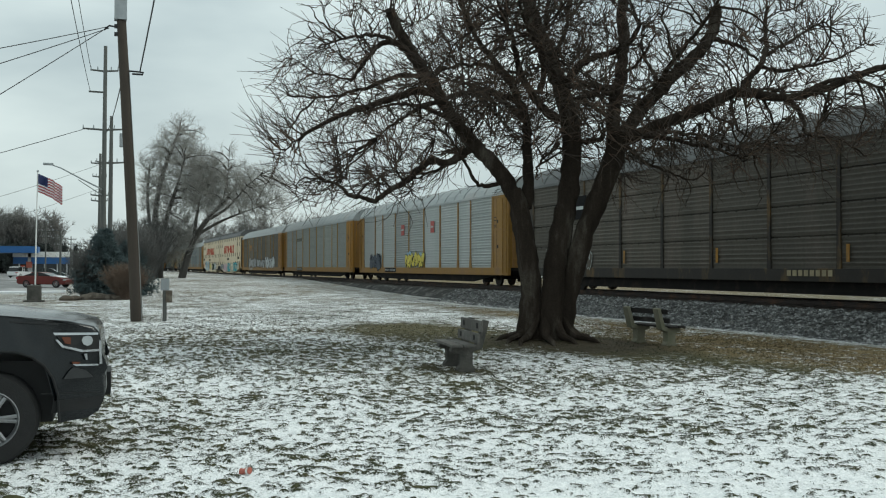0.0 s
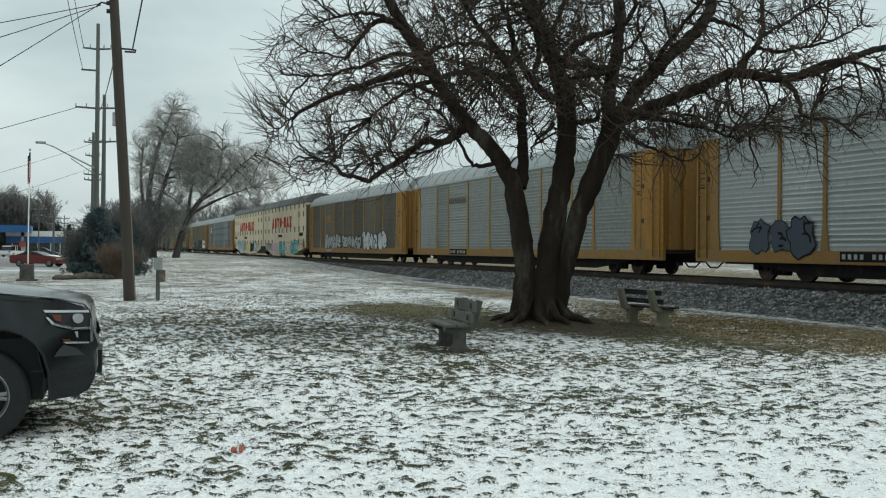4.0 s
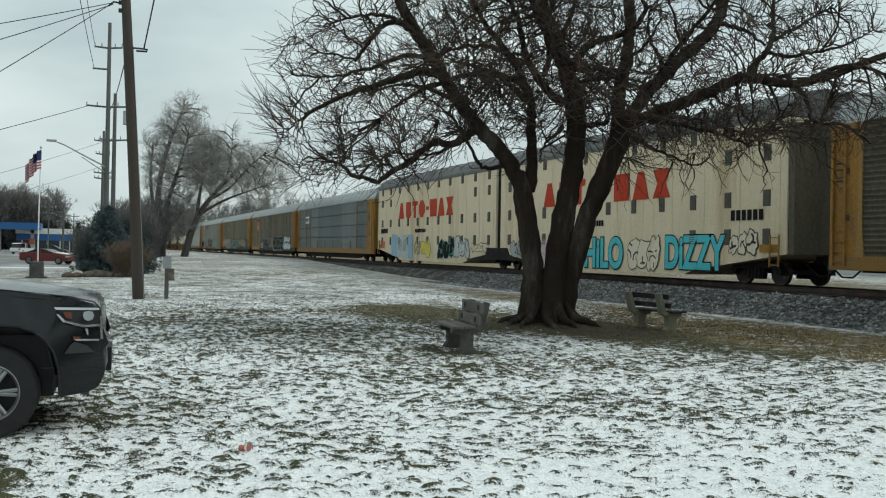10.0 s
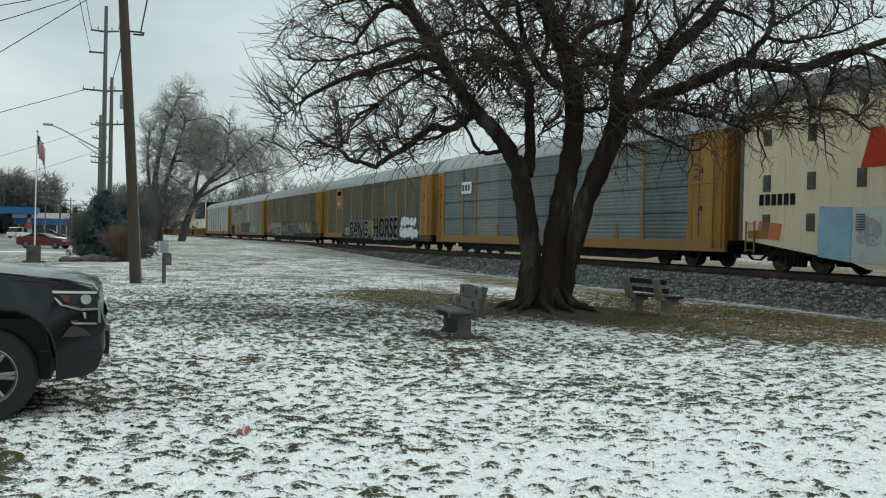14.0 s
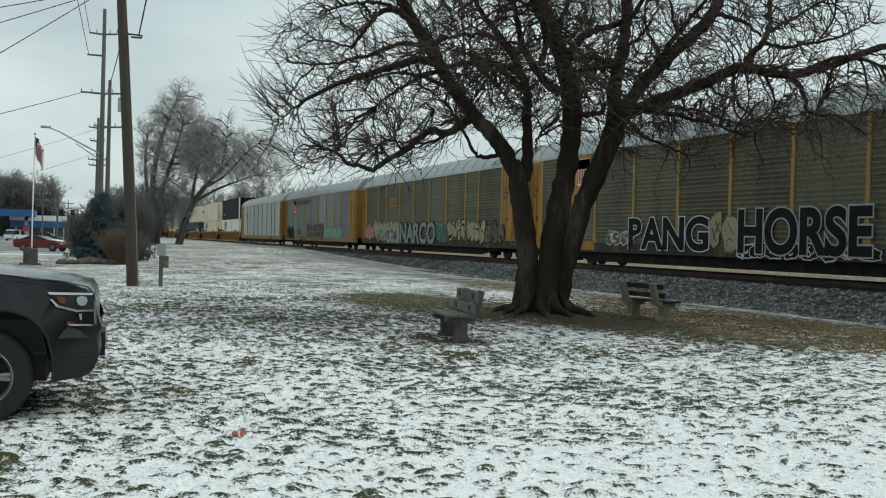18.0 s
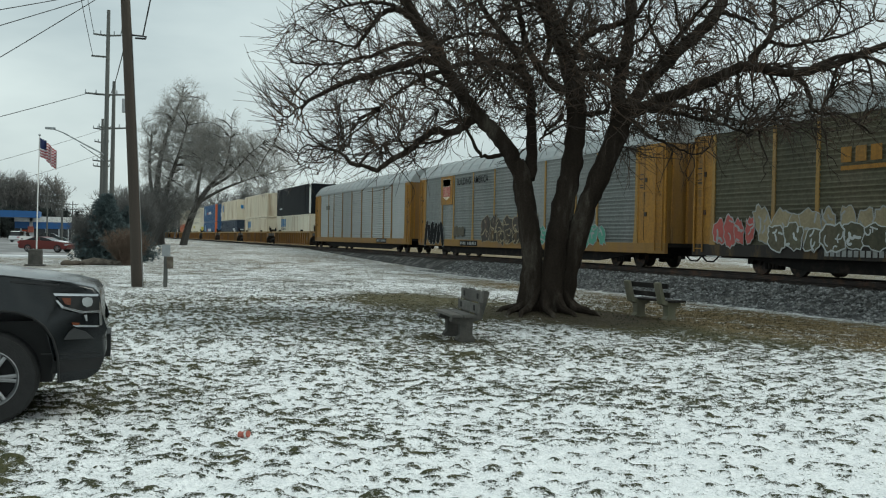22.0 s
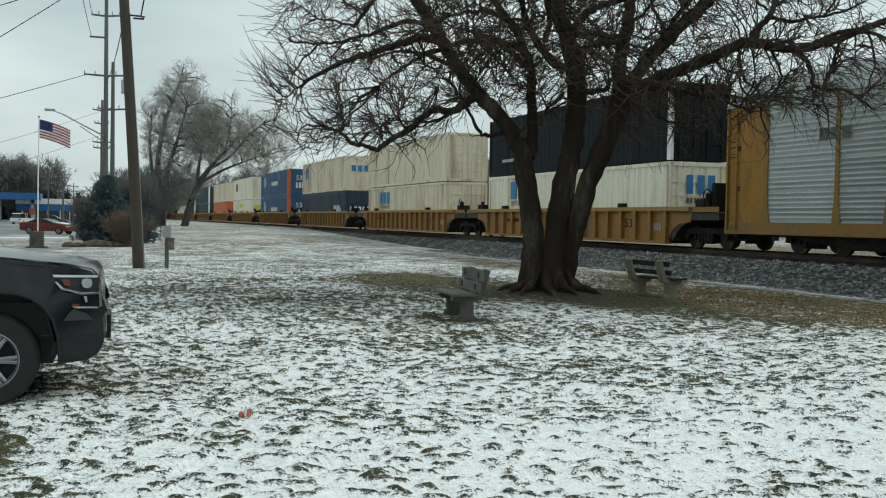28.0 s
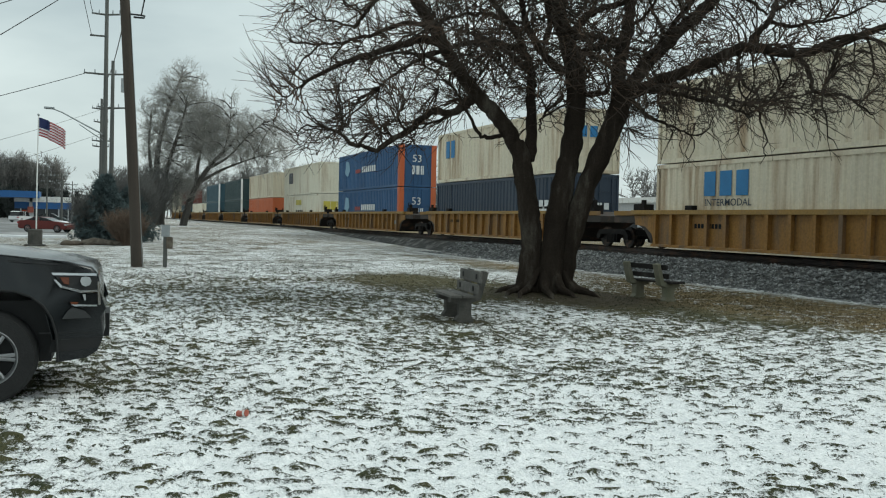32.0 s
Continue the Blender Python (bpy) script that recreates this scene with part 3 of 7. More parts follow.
for dy in (-0.7525, 0.7525):
    r_ob = new("rail", rail_me)
    r_ob.location = (0, TRACK_Y + dy, RAIL_Z)
    tagged(r_ob, "rusty brown steel running rail", "rail", "running rails", "structure")


def ties():
    v, f = [], []
    for i in range(420):
        x = -180 + i * 0.54
        o = len(v)
        v += [(x + a, TRACK_Y + b, RAIL_Z - 0.17 + c) for c in (-0.15, 0.0) for b in (-1.3, 1.3) for a in (-0.115, 0.115)]
        f += [[o + k for k in q] for q in ((0, 2, 3, 1), (4, 5, 7, 6), (0, 1, 5, 4), (2, 6, 7, 3), (0, 4, 6, 2), (1, 3, 7, 5))]
    return mesh_from("railway_ties", v, f, M_TIE)


tagged(new("railway_ties", ties()), "dark timber railway ties in the ballast", "railway ties", kind="stuff")

# ---- the train ----
TRAIN = []          # every thing that rolls, with its place at the start
# seconds and metres rolled
ROLL = [(0, 0), (0.5, 5.3), (1, 10.6), (1.5, 15.9), (2, 21.3), (2.5, 26.7), (3, 32.0), (3.5, 37.3), (5.5, 58.9), (6, 64.0), (6.5, 69.4), (7, 74.4), (7.5, 79.8),
        (8, 85.5), (8.5, 90.7), (9, 95.8), (9.5, 101.0), (10, 106.0), (10.5, 111.2), (11, 116.2), (11.5, 121.5), (12, 126.9), (12.5, 131.7), (13, 136.6), (13.5, 141.6),
        (14, 146.7), (14.5, 152.1), (16.5, 172.3), (17, 177.4), (17.5, 182.4), (18, 187.6), (18.5, 192.7), (19, 197.8), (19.5, 202.9), (20, 207.9), (20.5, 212.9),
        (21, 217.9), (21.5, 223.2), (22, 228.3), (22.25, 230.3), (23.75, 230.3), (23.95, 248.1), (24.5, 253.5), (25, 258.4), (25.5, 263.3), (27.5, 282.5),
        (28, 287.5), (28.5, 292.4), (29, 297.0), (29.5, 302.1), (30, 307.0), (30.5, 311.6), (31, 316.2), (31.5, 320.9), (32, 326.1)]
HALF = 1.50         # half the width of a car body


def cached(fn):
    store = {}

    def get(*a):
        if a not in store:
            store[a] = fn(*a)
        return store[a]
    return get


@cached
def panel_mesh(w, material, seams=False, kind=0, h=3.73, sheets=4, ridges=6):
    """A steel side panel of stacked sheets, each pressed into low ridges with a ledge on top; seams: a dark gap between sheets."""
    rng = random.Random(kind)
    bm = bmesh.new()
    prof, sheet = [(0.0, 0.0)], h / sheets
    for q in range(sheets):
        z0 = q * sheet
        if seams and q:
            prof += [(z0 + 0.004, 0.08), (z0 + 0.038, 0.08), (z0 + 0.042, 0.0)]
        step = (sheet - 0.05) / ridges
        for i in range(ridges):
            z = z0 + 0.045 + i * step
            d = rng.uniform(0.4, 1.0) * ((0.048, 0.030, 0.016)[kind] if not seams else 0.022)
            prof += [(z + step * 0.16, -d * 0.1), (z + step * 0.66, -d), (z + step * 0.93, 0.0)]
    prof.append((h, 0.0))
    cols = [[bm.verts.new((x, d, zz)) for zz, d in prof] for x in (-w / 2, w / 2)]
    for a in range(len(prof) - 1):
        bm.faces.new((cols[0][a], cols[1][a], cols[1][a + 1], cols[0][a + 1]))
    lo, hi = [[bm.verts.new((x, 0.12, zz)) for x in (-w / 2, w / 2)] for zz in (0, h)]
    bm.faces.new((lo[0], lo[1], hi[1], hi[0]))
    for q in range(1, sheets):
        for i in range(int(w / 0.48)):
            x = -w / 2 + 0.3 + i * 0.48
            box(bm, x, x + 0.035, -0.03, 0.02, q * sheet - 0.04, q * sheet - 0.005)
    return mesh_of("panel", bm, material)


@cached
def post_mesh(material, flare=0.16, h=3.72):
    """A side post with a flared foot; a low one is the foot alone."""
    bm = bmesh.new()
    k = min(0.75, h)
    prism(bm, [(-flare, 0), (flare, 0), (0.075, k), (0.065, h), (-0.065, h), (-0.075, k)] if h > 0.8 else [(-flare, 0), (flare, 0), (0.05, h), (-0.05, h)], -0.014, 0.05, "y")
    return mesh_of("post", bm, material)


@cached
def wheel_mesh():
    bm = bmesh.new()
    for y0, y1, r in ((-0.07, 0.07, 0.42), (-0.075, 0.0, 0.30)):
        tube(bm, [(0, y0, 0), (0, y1, 0)], [r, r], 20)
    tube(bm, [(0, -0.14, 0), (0, -0.07, 0)], [0.12, 0.12], 10)
    return mesh_of("wheel", bm, M_WHEEL)


@cached
def sideframe_mesh():
    bm = bmesh.new()
    prism(bm, [(-1.2, 0.50), (-1.0, 0.72), (-0.4, 0.74), (0.4, 0.74), (1.0, 0.72), (1.2, 0.50), (1.2, 0.34), (1.0, 0.34), (0.9, 0.52), (0.42, 0.56), (0.36, 0.20), (-0.36, 0.20), (-0.42, 0.56), (-0.9, 0.52), (-1.0, 0.34), (-1.2, 0.34)], -0.09, 0.09, "y")
    for x in (-0.25, -0.08, 0.08, 0.25):
        tube(bm, [(x, -0.12, 0.22), (x, -0.12, 0.56)], [0.06, 0.06], 8)
    return mesh_of("sideframe", bm, M_UNDER)


@cached
def bolster_mesh():
    bm = boxes((-0.25, 0.25, -1.0, 1.0, 0.45, 0.75), (-1.0, -0.75, -0.7, 0.7, 0.36, 0.5), (0.75, 1.0, -0.7, 0.7, 0.36, 0.5))
    return mesh_of("bolster", bm, M_UNDER)


def truck(car, x):
    tr = part("truck", bolster_mesh(), None, car)
    tr.location = (x, 0, 0)
    for y in (-1.0, 1.0):
        f = part("sideframe", sideframe_mesh(), None, tr)
        f.location = (0, y, 0)
    for dx in (-0.87, 0.87):
        for y in (-0.76, 0.76):
            w = part("wheel", wheel_mesh(), None, tr)
            w.location = (dx, y, 0.42)
    return tr


@cached
def coupler_mesh(n):
    bm = boxes((-n / 2, n / 2, -0.12, 0.12, 0.70, 0.95), (-0.3, 0.3, -0.2, 0.2, 0.66, 0.99))
    tube(bm, [(-n / 2, -0.5, 0.7), (-0.2, -0.5, 0.35), (0.2, -0.5, 0.35), (n / 2, -0.5, 0.7)], [0.03] * 4, 6)
    return mesh_of("coupler", bm, M_UNDER)


def strokes(bm, lines, width, y):
    """Painted strokes: each line of (x, z) points as a flat ribbon of that width at depth y."""
    lay = 0
    for line in lines:
        for (x0, z0), (x1, z1) in zip(line, line[1:]):
            lay += 1
            y = y - 0.0001 if lay % 5 else y + 0.0004
            d = Vector((x1 - x0, z1 - z0))
            if d.length < 1e-4:
                continue
            d.normalize()
            nx, nz = -d.y * width / 2, d.x * width / 2
            e = width * 0.42
            x0e, z0e, x1e, z1e = x0 - d.x * e, z0 - d.y * e, x1 + d.x * e, z1 + d.y * e
            v = [bm.verts.new((a, y, b)) for a, b in ((x0e + nx * 0.5, z0e + nz * 0.5), (x0 + nx, z0 + nz), (x1 + nx, z1 + nz), (x1e + nx * 0.5, z1e + nz * 0.5), (x1e - nx * 0.5, z1e - nz * 0.5), (x1 - nx, z1 - nz), (x0 - nx, z0 - nz), (x0e - nx * 0.5, z0e - nz * 0.5))]
            bm.faces.new(v)


def blob(bm, cx, cz, rx, rz, lean, y, rng, grow=0.0, wob=None, rough=0.17):
    """A flat rounded lump of paint."""
    n = 20
    wob = wob or [rng.uniform(1.02 - 1.7 * rough, 1.0 + 0.6 * rough) for _ in range(n)]
    pts = []
    for i in range(n):
        t = i * math.tau / n
        c, s = math.cos(t), math.sin(t)
        k = wob[i] * (abs(c) ** 3 + abs(s) ** 3) ** (-1 / 3)
        x, z = c * (rx * k + grow), s * (rz * k + grow)
        pts.append(bm.verts.new((cx + x + lean * z, y, cz + z)))
    bm.faces.new(pts)
    return wob


def graffiti(car, x0, x1, z0, z1, fill, outline, seed, y=-HALF - 0.056, letters=None, width=0.17):
    """Sprayed tags that cannot be read: a row of outlined rounded lumps with slits and curls in them."""
    rng = random.Random(seed)
    h = z1 - z0
    n = letters or max(2, int((x1 - x0) / (h * 0.72)))
    cell = (x1 - x0) / n
    for i in range(n):
        cx, cz = x0 + cell * (i + 0.5) + rng.uniform(-0.06, 0.06) * cell, (z0 + z1) / 2 + rng.uniform(-0.05, 0.05) * h
        rx, rz, lean = cell * rng.uniform(0.42, 0.68), h * rng.uniform(0.32, 0.47), rng.uniform(-0.35, 0.35)
        yy = y - 0.006 * (i % 4)
        bm = bmesh.new()
        wob = blob(bm, cx, cz, rx, rz, lean, yy, rng, rough=width)
        shape = part("spray_shape", bm, fill, car)
        bm = bmesh.new()
        blob(bm, cx, cz, rx, rz, lean, yy + 0.003, rng, rng.uniform(0.03, 0.055) if width > 0.1 else 0.022, wob)
        part("shape_outline", bm, outline, shape)
        if width < 0.1:
            continue
        bm = bmesh.new()
        lines = []
        for _ in range(rng.choice((2, 3, 3, 4)) if width > 0.1 else 1):
            a = rng.uniform(0, math.tau)
            px, pz = cx + rng.uniform(-0.5, 0.5) * rx, cz + rng.uniform(-0.7, 0.7) * rz
            line, bend, l = [(px, pz)], rng.uniform(-0.9, 0.9), rng.uniform(0.15, 0.34) * rz
            for _ in range(rng.choice((2, 3, 4))):
                px, pz = px + math.cos(a) * l, pz + math.sin(a) * l
                if abs(px - cx) > rx * 0.85 or abs(pz - cz) > rz * 0.9:
                    break
                line.append((px, pz))
                a += bend
            lines.append(line)
        strokes(bm, lines, rng.uniform(0.04, 0.09), yy - 0.0025)
        tagged(part("shape_slit", bm, outline, shape), kind="stuff")


def words(car, body, x0, x1, z0, z1, fill, outline, y=-HALF - 0.082):
    """Readable words on a side, in the built-in font, stretched to their room."""
    for grow, dy, material, name in ((0.035 if outline else 0.006, 0.0, fill, "lettering"), (0.062, 0.004, outline, "lettering_outline")):
        if material is None:
            continue
        cu = bpy.data.curves.new("lettering", "FONT")
        cu.body, cu.size, cu.offset = body, 1.0, grow
        tmp = bpy.data.objects.new("lettering", cu)
        scene.collection.objects.link(tmp)
        me = bpy.data.meshes.new_from_object(tmp.evaluated_get(bpy.context.evaluated_depsgraph_get()))
        bpy.data.objects.remove(tmp)
        co = np.array([v.co for v in me.vertices])
        if grow < 0.05:
            lo, hi = co.min(0), co.max(0)
        sx, sz = (x1 - x0) / (hi[0] - lo[0]), (z1 - z0) / (hi[1] - lo[1])
        for v in me.vertices:
            v.co = (x0 + (v.co.x - lo[0]) * sx, y + dy, z0 + (v.co.y - lo[1]) * sz)
        me.materials.clear()
        me.materials.append(material)
        top = part(name, me, None, car if name == "lettering" else top)


def shield(car, x):
    """An orange panel with a shield: blue band over red and white stripes."""
    plate(car, [(x, 3.0), (x + 1.9, 3.0), (x + 1.9, 4.65), (x, 4.65)], M_YELLOW, "emblem_panel")
    plate(car, [(x + 0.4, 3.45), (x + 0.95, 3.25), (x + 1.5, 3.45), (x + 1.55, 4.5), (x + 0.35, 4.5)], M_BOX_CREAM, "emblem", -HALF - 0.070)
    bars(car, x + 0.42, x + 1.6, 3.45, 4.05, 6, M_SPRAY_RED, -HALF - 0.078, "emblem_stripe")
    plate(car, [(x + 0.38, 4.07), (x + 1.52, 4.07), (x + 1.54, 4.48), (x + 0.36, 4.48)], M_BOX_NAVY, "emblem_band", -HALF - 0.070)


def bars(car, x0, x1, z0, z1, n, material, y=-HALF - 0.062, name="marking"):
    """Small stencilled marks as plain bars, each a part of its own."""
    w = (x1 - x0) / n
    for i in range(n):
        part(name, boxes((x0 + i * w, x0 + i * w + w * 0.72, y, y + 0.006, z0, z1)), material, car)


def stencil(car, x0, x1, z0, z1, n):
    """A black plate with pale stencilled bars in two runs."""
    p = part("marking_plate", boxes((x0, x1, -HALF - 0.050, -HALF - 0.044, z0, z1)), M_BLACK, car)
    w = (x1 - x0 - 0.16) / (n + 1)
    for i in range(n):
        x = x0 + 0.08 + (i + (i > 3)) * w
        part("marking", boxes((x, x + w * 0.55, -HALF - 0.054, -HALF - 0.051, z0 + 0.07, z1 - 0.07)), M_SPRAY_FADED, p)


def plate(car, poly, material, name="emblem", y=-HALF - 0.060, label=""):
    bm = bmesh.new()
    prism(bm, poly, y, y + 0.008, "y")
    return part(name, bm, material, car, label)


PANELS = [2.95, 1.85, 2.87, 2.87, 2.87, 2.87, 2.87, 1.85, 2.95]
END_W, SHIFT = 1.55, -0.42        # end panels: the rear one is narrower


def autorack(x, panel, trim, post, roof, label, sill=None, flare=0.16, end=None, low=False, seams=False, shift=SHIFT):
    """A covered car carrier: deck, corrugated side panels between posts, end doors, arched roof, two trucks."""
    sill, end = sill or (M_YELLOW_DARK if trim is M_YELLOW else trim), end or trim
    car = thing("autorack_railcar", pose(x, TRACK_Y, RAIL_Z), label, "railcar", "railcars of the train")
    half_l = sum(PANELS) / 2 + END_W
    zd = 0.97
    px = -half_l + END_W + shift
    edges = [px]
    for w in PANELS:
        p = part("panel", panel_mesh(w - 0.02, panel, seams, (len(edges) * 7 + int(-x)) % 5 % 3), None, car)
        p.location = (px + w / 2, -HALF, zd)
        px += w
        edges.append(px)
    for q, e in enumerate(edges):
        p = part("post", post_mesh(post, flare, 0.62 if low and 2 < q < 8 else 3.72), None, car)
        p.location = (e, -HALF - 0.036, zd - 0.02)
    part("far_side", boxes((-half_l, half_l, HALF - 0.08, HALF, zd, 4.72)), panel, car)
    part("side_sill", boxes((-half_l, half_l, -HALF - 0.04, -HALF + 0.1, 0.58, zd)), sill, car, bevel=0.015)
    part("deck", boxes((-half_l, half_l, -HALF + 0.1, HALF, 0.82, zd), (-half_l, half_l, -0.3, 0.3, 0.5, 0.82)), M_UNDER, car)
    prof = [(-HALF - 0.05, 4.68), (-HALF - 0.03, 4.80), (-1.36, 5.10), (-1.05, 5.42), (-0.55, 5.66), (0, 5.74), (0.55, 5.66), (1.05, 5.42), (1.36, 5.10), (HALF + 0.03, 4.80), (HALF + 0.05, 4.68)]
    bm = bmesh.new()
    prism(bm, prof, -half_l, half_l, "x")
    for i in range(int(half_l * 2 / 1.45)):
        xx = -half_l + 0.7 + i * 1.45
        prism(bm, [(a * 1.012, b + 0.025) for a, b in prof[1:-1]], xx, xx + 0.07, "x")
    part("roof", bm, roof, car)
    for s in (-1, 1):
        a, b = (half_l - END_W + shift, half_l) if s > 0 else (-half_l, -half_l + END_W + shift)
        ep = part("end_panel", boxes((a + 0.03, b - 0.03, -HALF - 0.02, -HALF + 0.08, zd, 4.70)), end, car, bevel=0.012)
        part("end_panel_frame", boxes((a + 0.02, a + 0.16, -HALF - 0.04, -HALF, zd, 4.74), (b - 0.14, b, -HALF - 0.04, -HALF, zd, 4.74), (a, b, -HALF - 0.04, -HALF, 4.56, 4.76), (a + 0.16, b - 0.14, -HALF - 0.04, -HALF, 2.9, 2.98)), end, ep, bevel=0.008)
        part("door_gap", boxes((a + 0.52, a + 0.55, -HALF - 0.024, -HALF - 0.018, zd + 0.1, 4.5)), M_UNDER, ep)
        for z in (1.97, 3.27):
            part("latch", boxes((a + 0.60, a + 0.72, -HALF - 0.05, -HALF - 0.018, z, z + 0.16)), M_BROWN_STEEL, ep)
        for z in (3.05, 3.14, 3.38, 3.55):
            part("marking", boxes((a + 0.22, a + 0.46, -HALF - 0.026, -HALF - 0.019, z, z + 0.05)), M_BROWN_STEEL, ep)
        lx = b - 0.62 if s > 0 else a + 0.14
        bm = bmesh.new()
        for q in (0, 0.45):
            box(bm, lx + q, lx + q + 0.04, -HALF - 0.10, -HALF - 0.06, 0.7, 4.5)
        for i in range(13):
            box(bm, lx, lx + 0.47, -HALF - 0.09, -HALF - 0.065, 0.8 + i * 0.29, 0.83 + i * 0.29)
        part("ladder", bm, end, ep)
        xe = s * half_l
        # End doors of yellow cars get a darker yellow, painting in the shade between cars.
        ed = part("end_door", boxes((min(xe - s * 0.1, xe - s * 0.012), max(xe - s * 0.1, xe - s * 0.012), -HALF + 0.05, HALF - 0.05, zd, 4.66)), M_YELLOW_DARK if end is M_YELLOW else end, car)
        part("end_door_rib", boxes(*[(min(xe - s * 0.008, xe + s * 0.05), max(xe - s * 0.008, xe + s * 0.05), q, q + 0.08, zd + 0.01, 4.62) for q in (-1.3, -0.65, 0.0, 0.6, 1.2)]), end, ed)
        cp = part("coupler", coupler_mesh(1.4), None, car)
        cp.location = (s * (half_l + 0.35), 0, 0)
        truck(car, s * (half_l - 3.6))
    bm = bmesh.new()
    prism(bm, [(-11.6, 0.60), (-8.2, 0.20), (8.2, 0.20), (11.6, 0.60)], -1.25, -1.1, "y")
    part("underframe_beam", bm, M_UNDER, car)
    part("air_tank", boxes((-4.5, -3.2, -0.8, -0.3, 0.35, 0.8)), M_UNDER, car, bevel=0.03)
    part("brake_cylinder", boxes((-1.0, 0.8, -1.0, -0.5, 0.42, 0.8)), M_UNDER, car, bevel=0.03)
    part("brake_valve", boxes((3.4, 4.2, -0.9, -0.4, 0.4, 0.78)), M_UNDER, car, bevel=0.03)
    TRAIN.append(car)
    return car


GREY_LABEL = "covered car-carrier railcar with grey corrugated panels and yellow ends"
# dark brown leading car
c = autorack(-27.2, M_PANEL_DARK, M_BROWN_STEEL, M_SILL_BLACK, M_ROOF_DARK, "dark brown covered car-carrier railcar with white sprayed tags", sill=M_SILL_BLACK, flare=0.09, seams=True)
graffiti(c, -11.0, -6.9, 0.8, 1.95, M_PANEL_DARK, M_SPRAY_FADED, 21, letters=9)
plate(c, [(-9.1, 3.05), (-7.35, 3.05), (-7.35, 4.05), (-9.1, 4.05)], M_BLACK, "logo_panel")
strokes_bm = bmesh.new()
box(strokes_bm, -8.85, -7.6, -HALF - 0.070, -HALF - 0.062, 3.46, 3.60)
part("logo", strokes_bm, M_SPRAY_GREY, c, "pale bar logo on a black panel")
bars(c, 4.7, 6.6, 0.74, 0.92, 8, M_SPRAY_TAN)
for q in (-13.2, -9.9, -4.45, 1.3, 7.05):
    plate(c, [(q, 1.15), (q + 0.12, 1.15), (q + 0.12, 1.65), (q, 1.65)], M_YELLOW, "reflector_stripe")
# grey car with small red panels
c = autorack(-55.9, M_PANEL_SILVER, M_YELLOW_DARK, M_YELLOW_DARK, M_ROOF, "silver-grey covered car-carrier railcar with yellow posts and graffiti")
graffiti(c, -10.7, -8.0, 0.75, 2.0, M_BOX_NAVY, M_BLACK, 3, letters=3)
graffiti(c, -2.3, 1.0, 1.1, 2.0, M_SPRAY_BLUE, M_SPRAY_BLUE, 5, letters=3)
graffiti(c, -2.45, 1.25, 0.8, 2.1, M_SPRAY_YELLOW, M_BLACK, 4, -HALF - 0.084, letters=6)
for q in (-3.35, 2.32):
    plate(c, [(q, 3.1), (q + 0.62, 3.1), (q + 0.62, 3.8), (q, 3.8)], M_SPRAY_RED, "emblem")
    bars(c, q + 0.08, q + 0.54, 3.4, 3.52, 3, M_SPRAY_GREY, -HALF - 0.072)
stencil(c, -7.0, -4.5, 0.66, 0.94, 10)
# second grey car
c = autorack(-84.9, M_PANEL_WARM, M_YELLOW, M_POST, M_ROOF, "warm grey covered car-carrier railcar with yellow sill and posts")
stencil(c, -7.27, -4.83, 0.64, 0.94, 10)
bars(c, -7.4, -4.9, 3.5, 3.8, 9, M_VENT)
# brown car
c = autorack(-113.4, M_PANEL_BROWN, M_YELLOW, M_POST, M_ROOF, "brown weathered car-carrier railcar with white and black sprayed letters")
graffiti(c, -7.6, -2.6, 0.8, 2.15, M_SPRAY_FADED, M_BLACK, 5, letters=6)
graffiti(c, -2.05, 3.2, 0.8, 2.1, M_SPRAY_FADED, M_BLACK, 6, letters=6)
graffiti(c, 3.7, 9.4, 0.62, 2.3, M_SPRAY_GREY, M_BLACK, 8, letters=6)
plate(c, [(-7.3, 3.1), (-5.6, 3.1), (-5.6, 3.2), (-7.3, 3.2)], M_YELLOW, "emblem")
bars(c, -7.2, -5.7, 3.32, 3.75, 3, M_YELLOW, name="logo")
bars(c, -7.3, -5.2, 0.66, 0.84, 9, M_SPRAY_FADED)


# ---- the articulated cream car ----
@cached
def vent_mesh():
    bm = bmesh.new()
    box(bm, -0.17, 0.17, 0.0, 0.012, 0.0, 0.52)
    for i in range(7):
        z = 0.03 + i * 0.07
        box(bm, -0.15, 0.15, -0.03, 0.0, z, z + 0.035)
    return mesh_of("vent", bm, M_VENT)


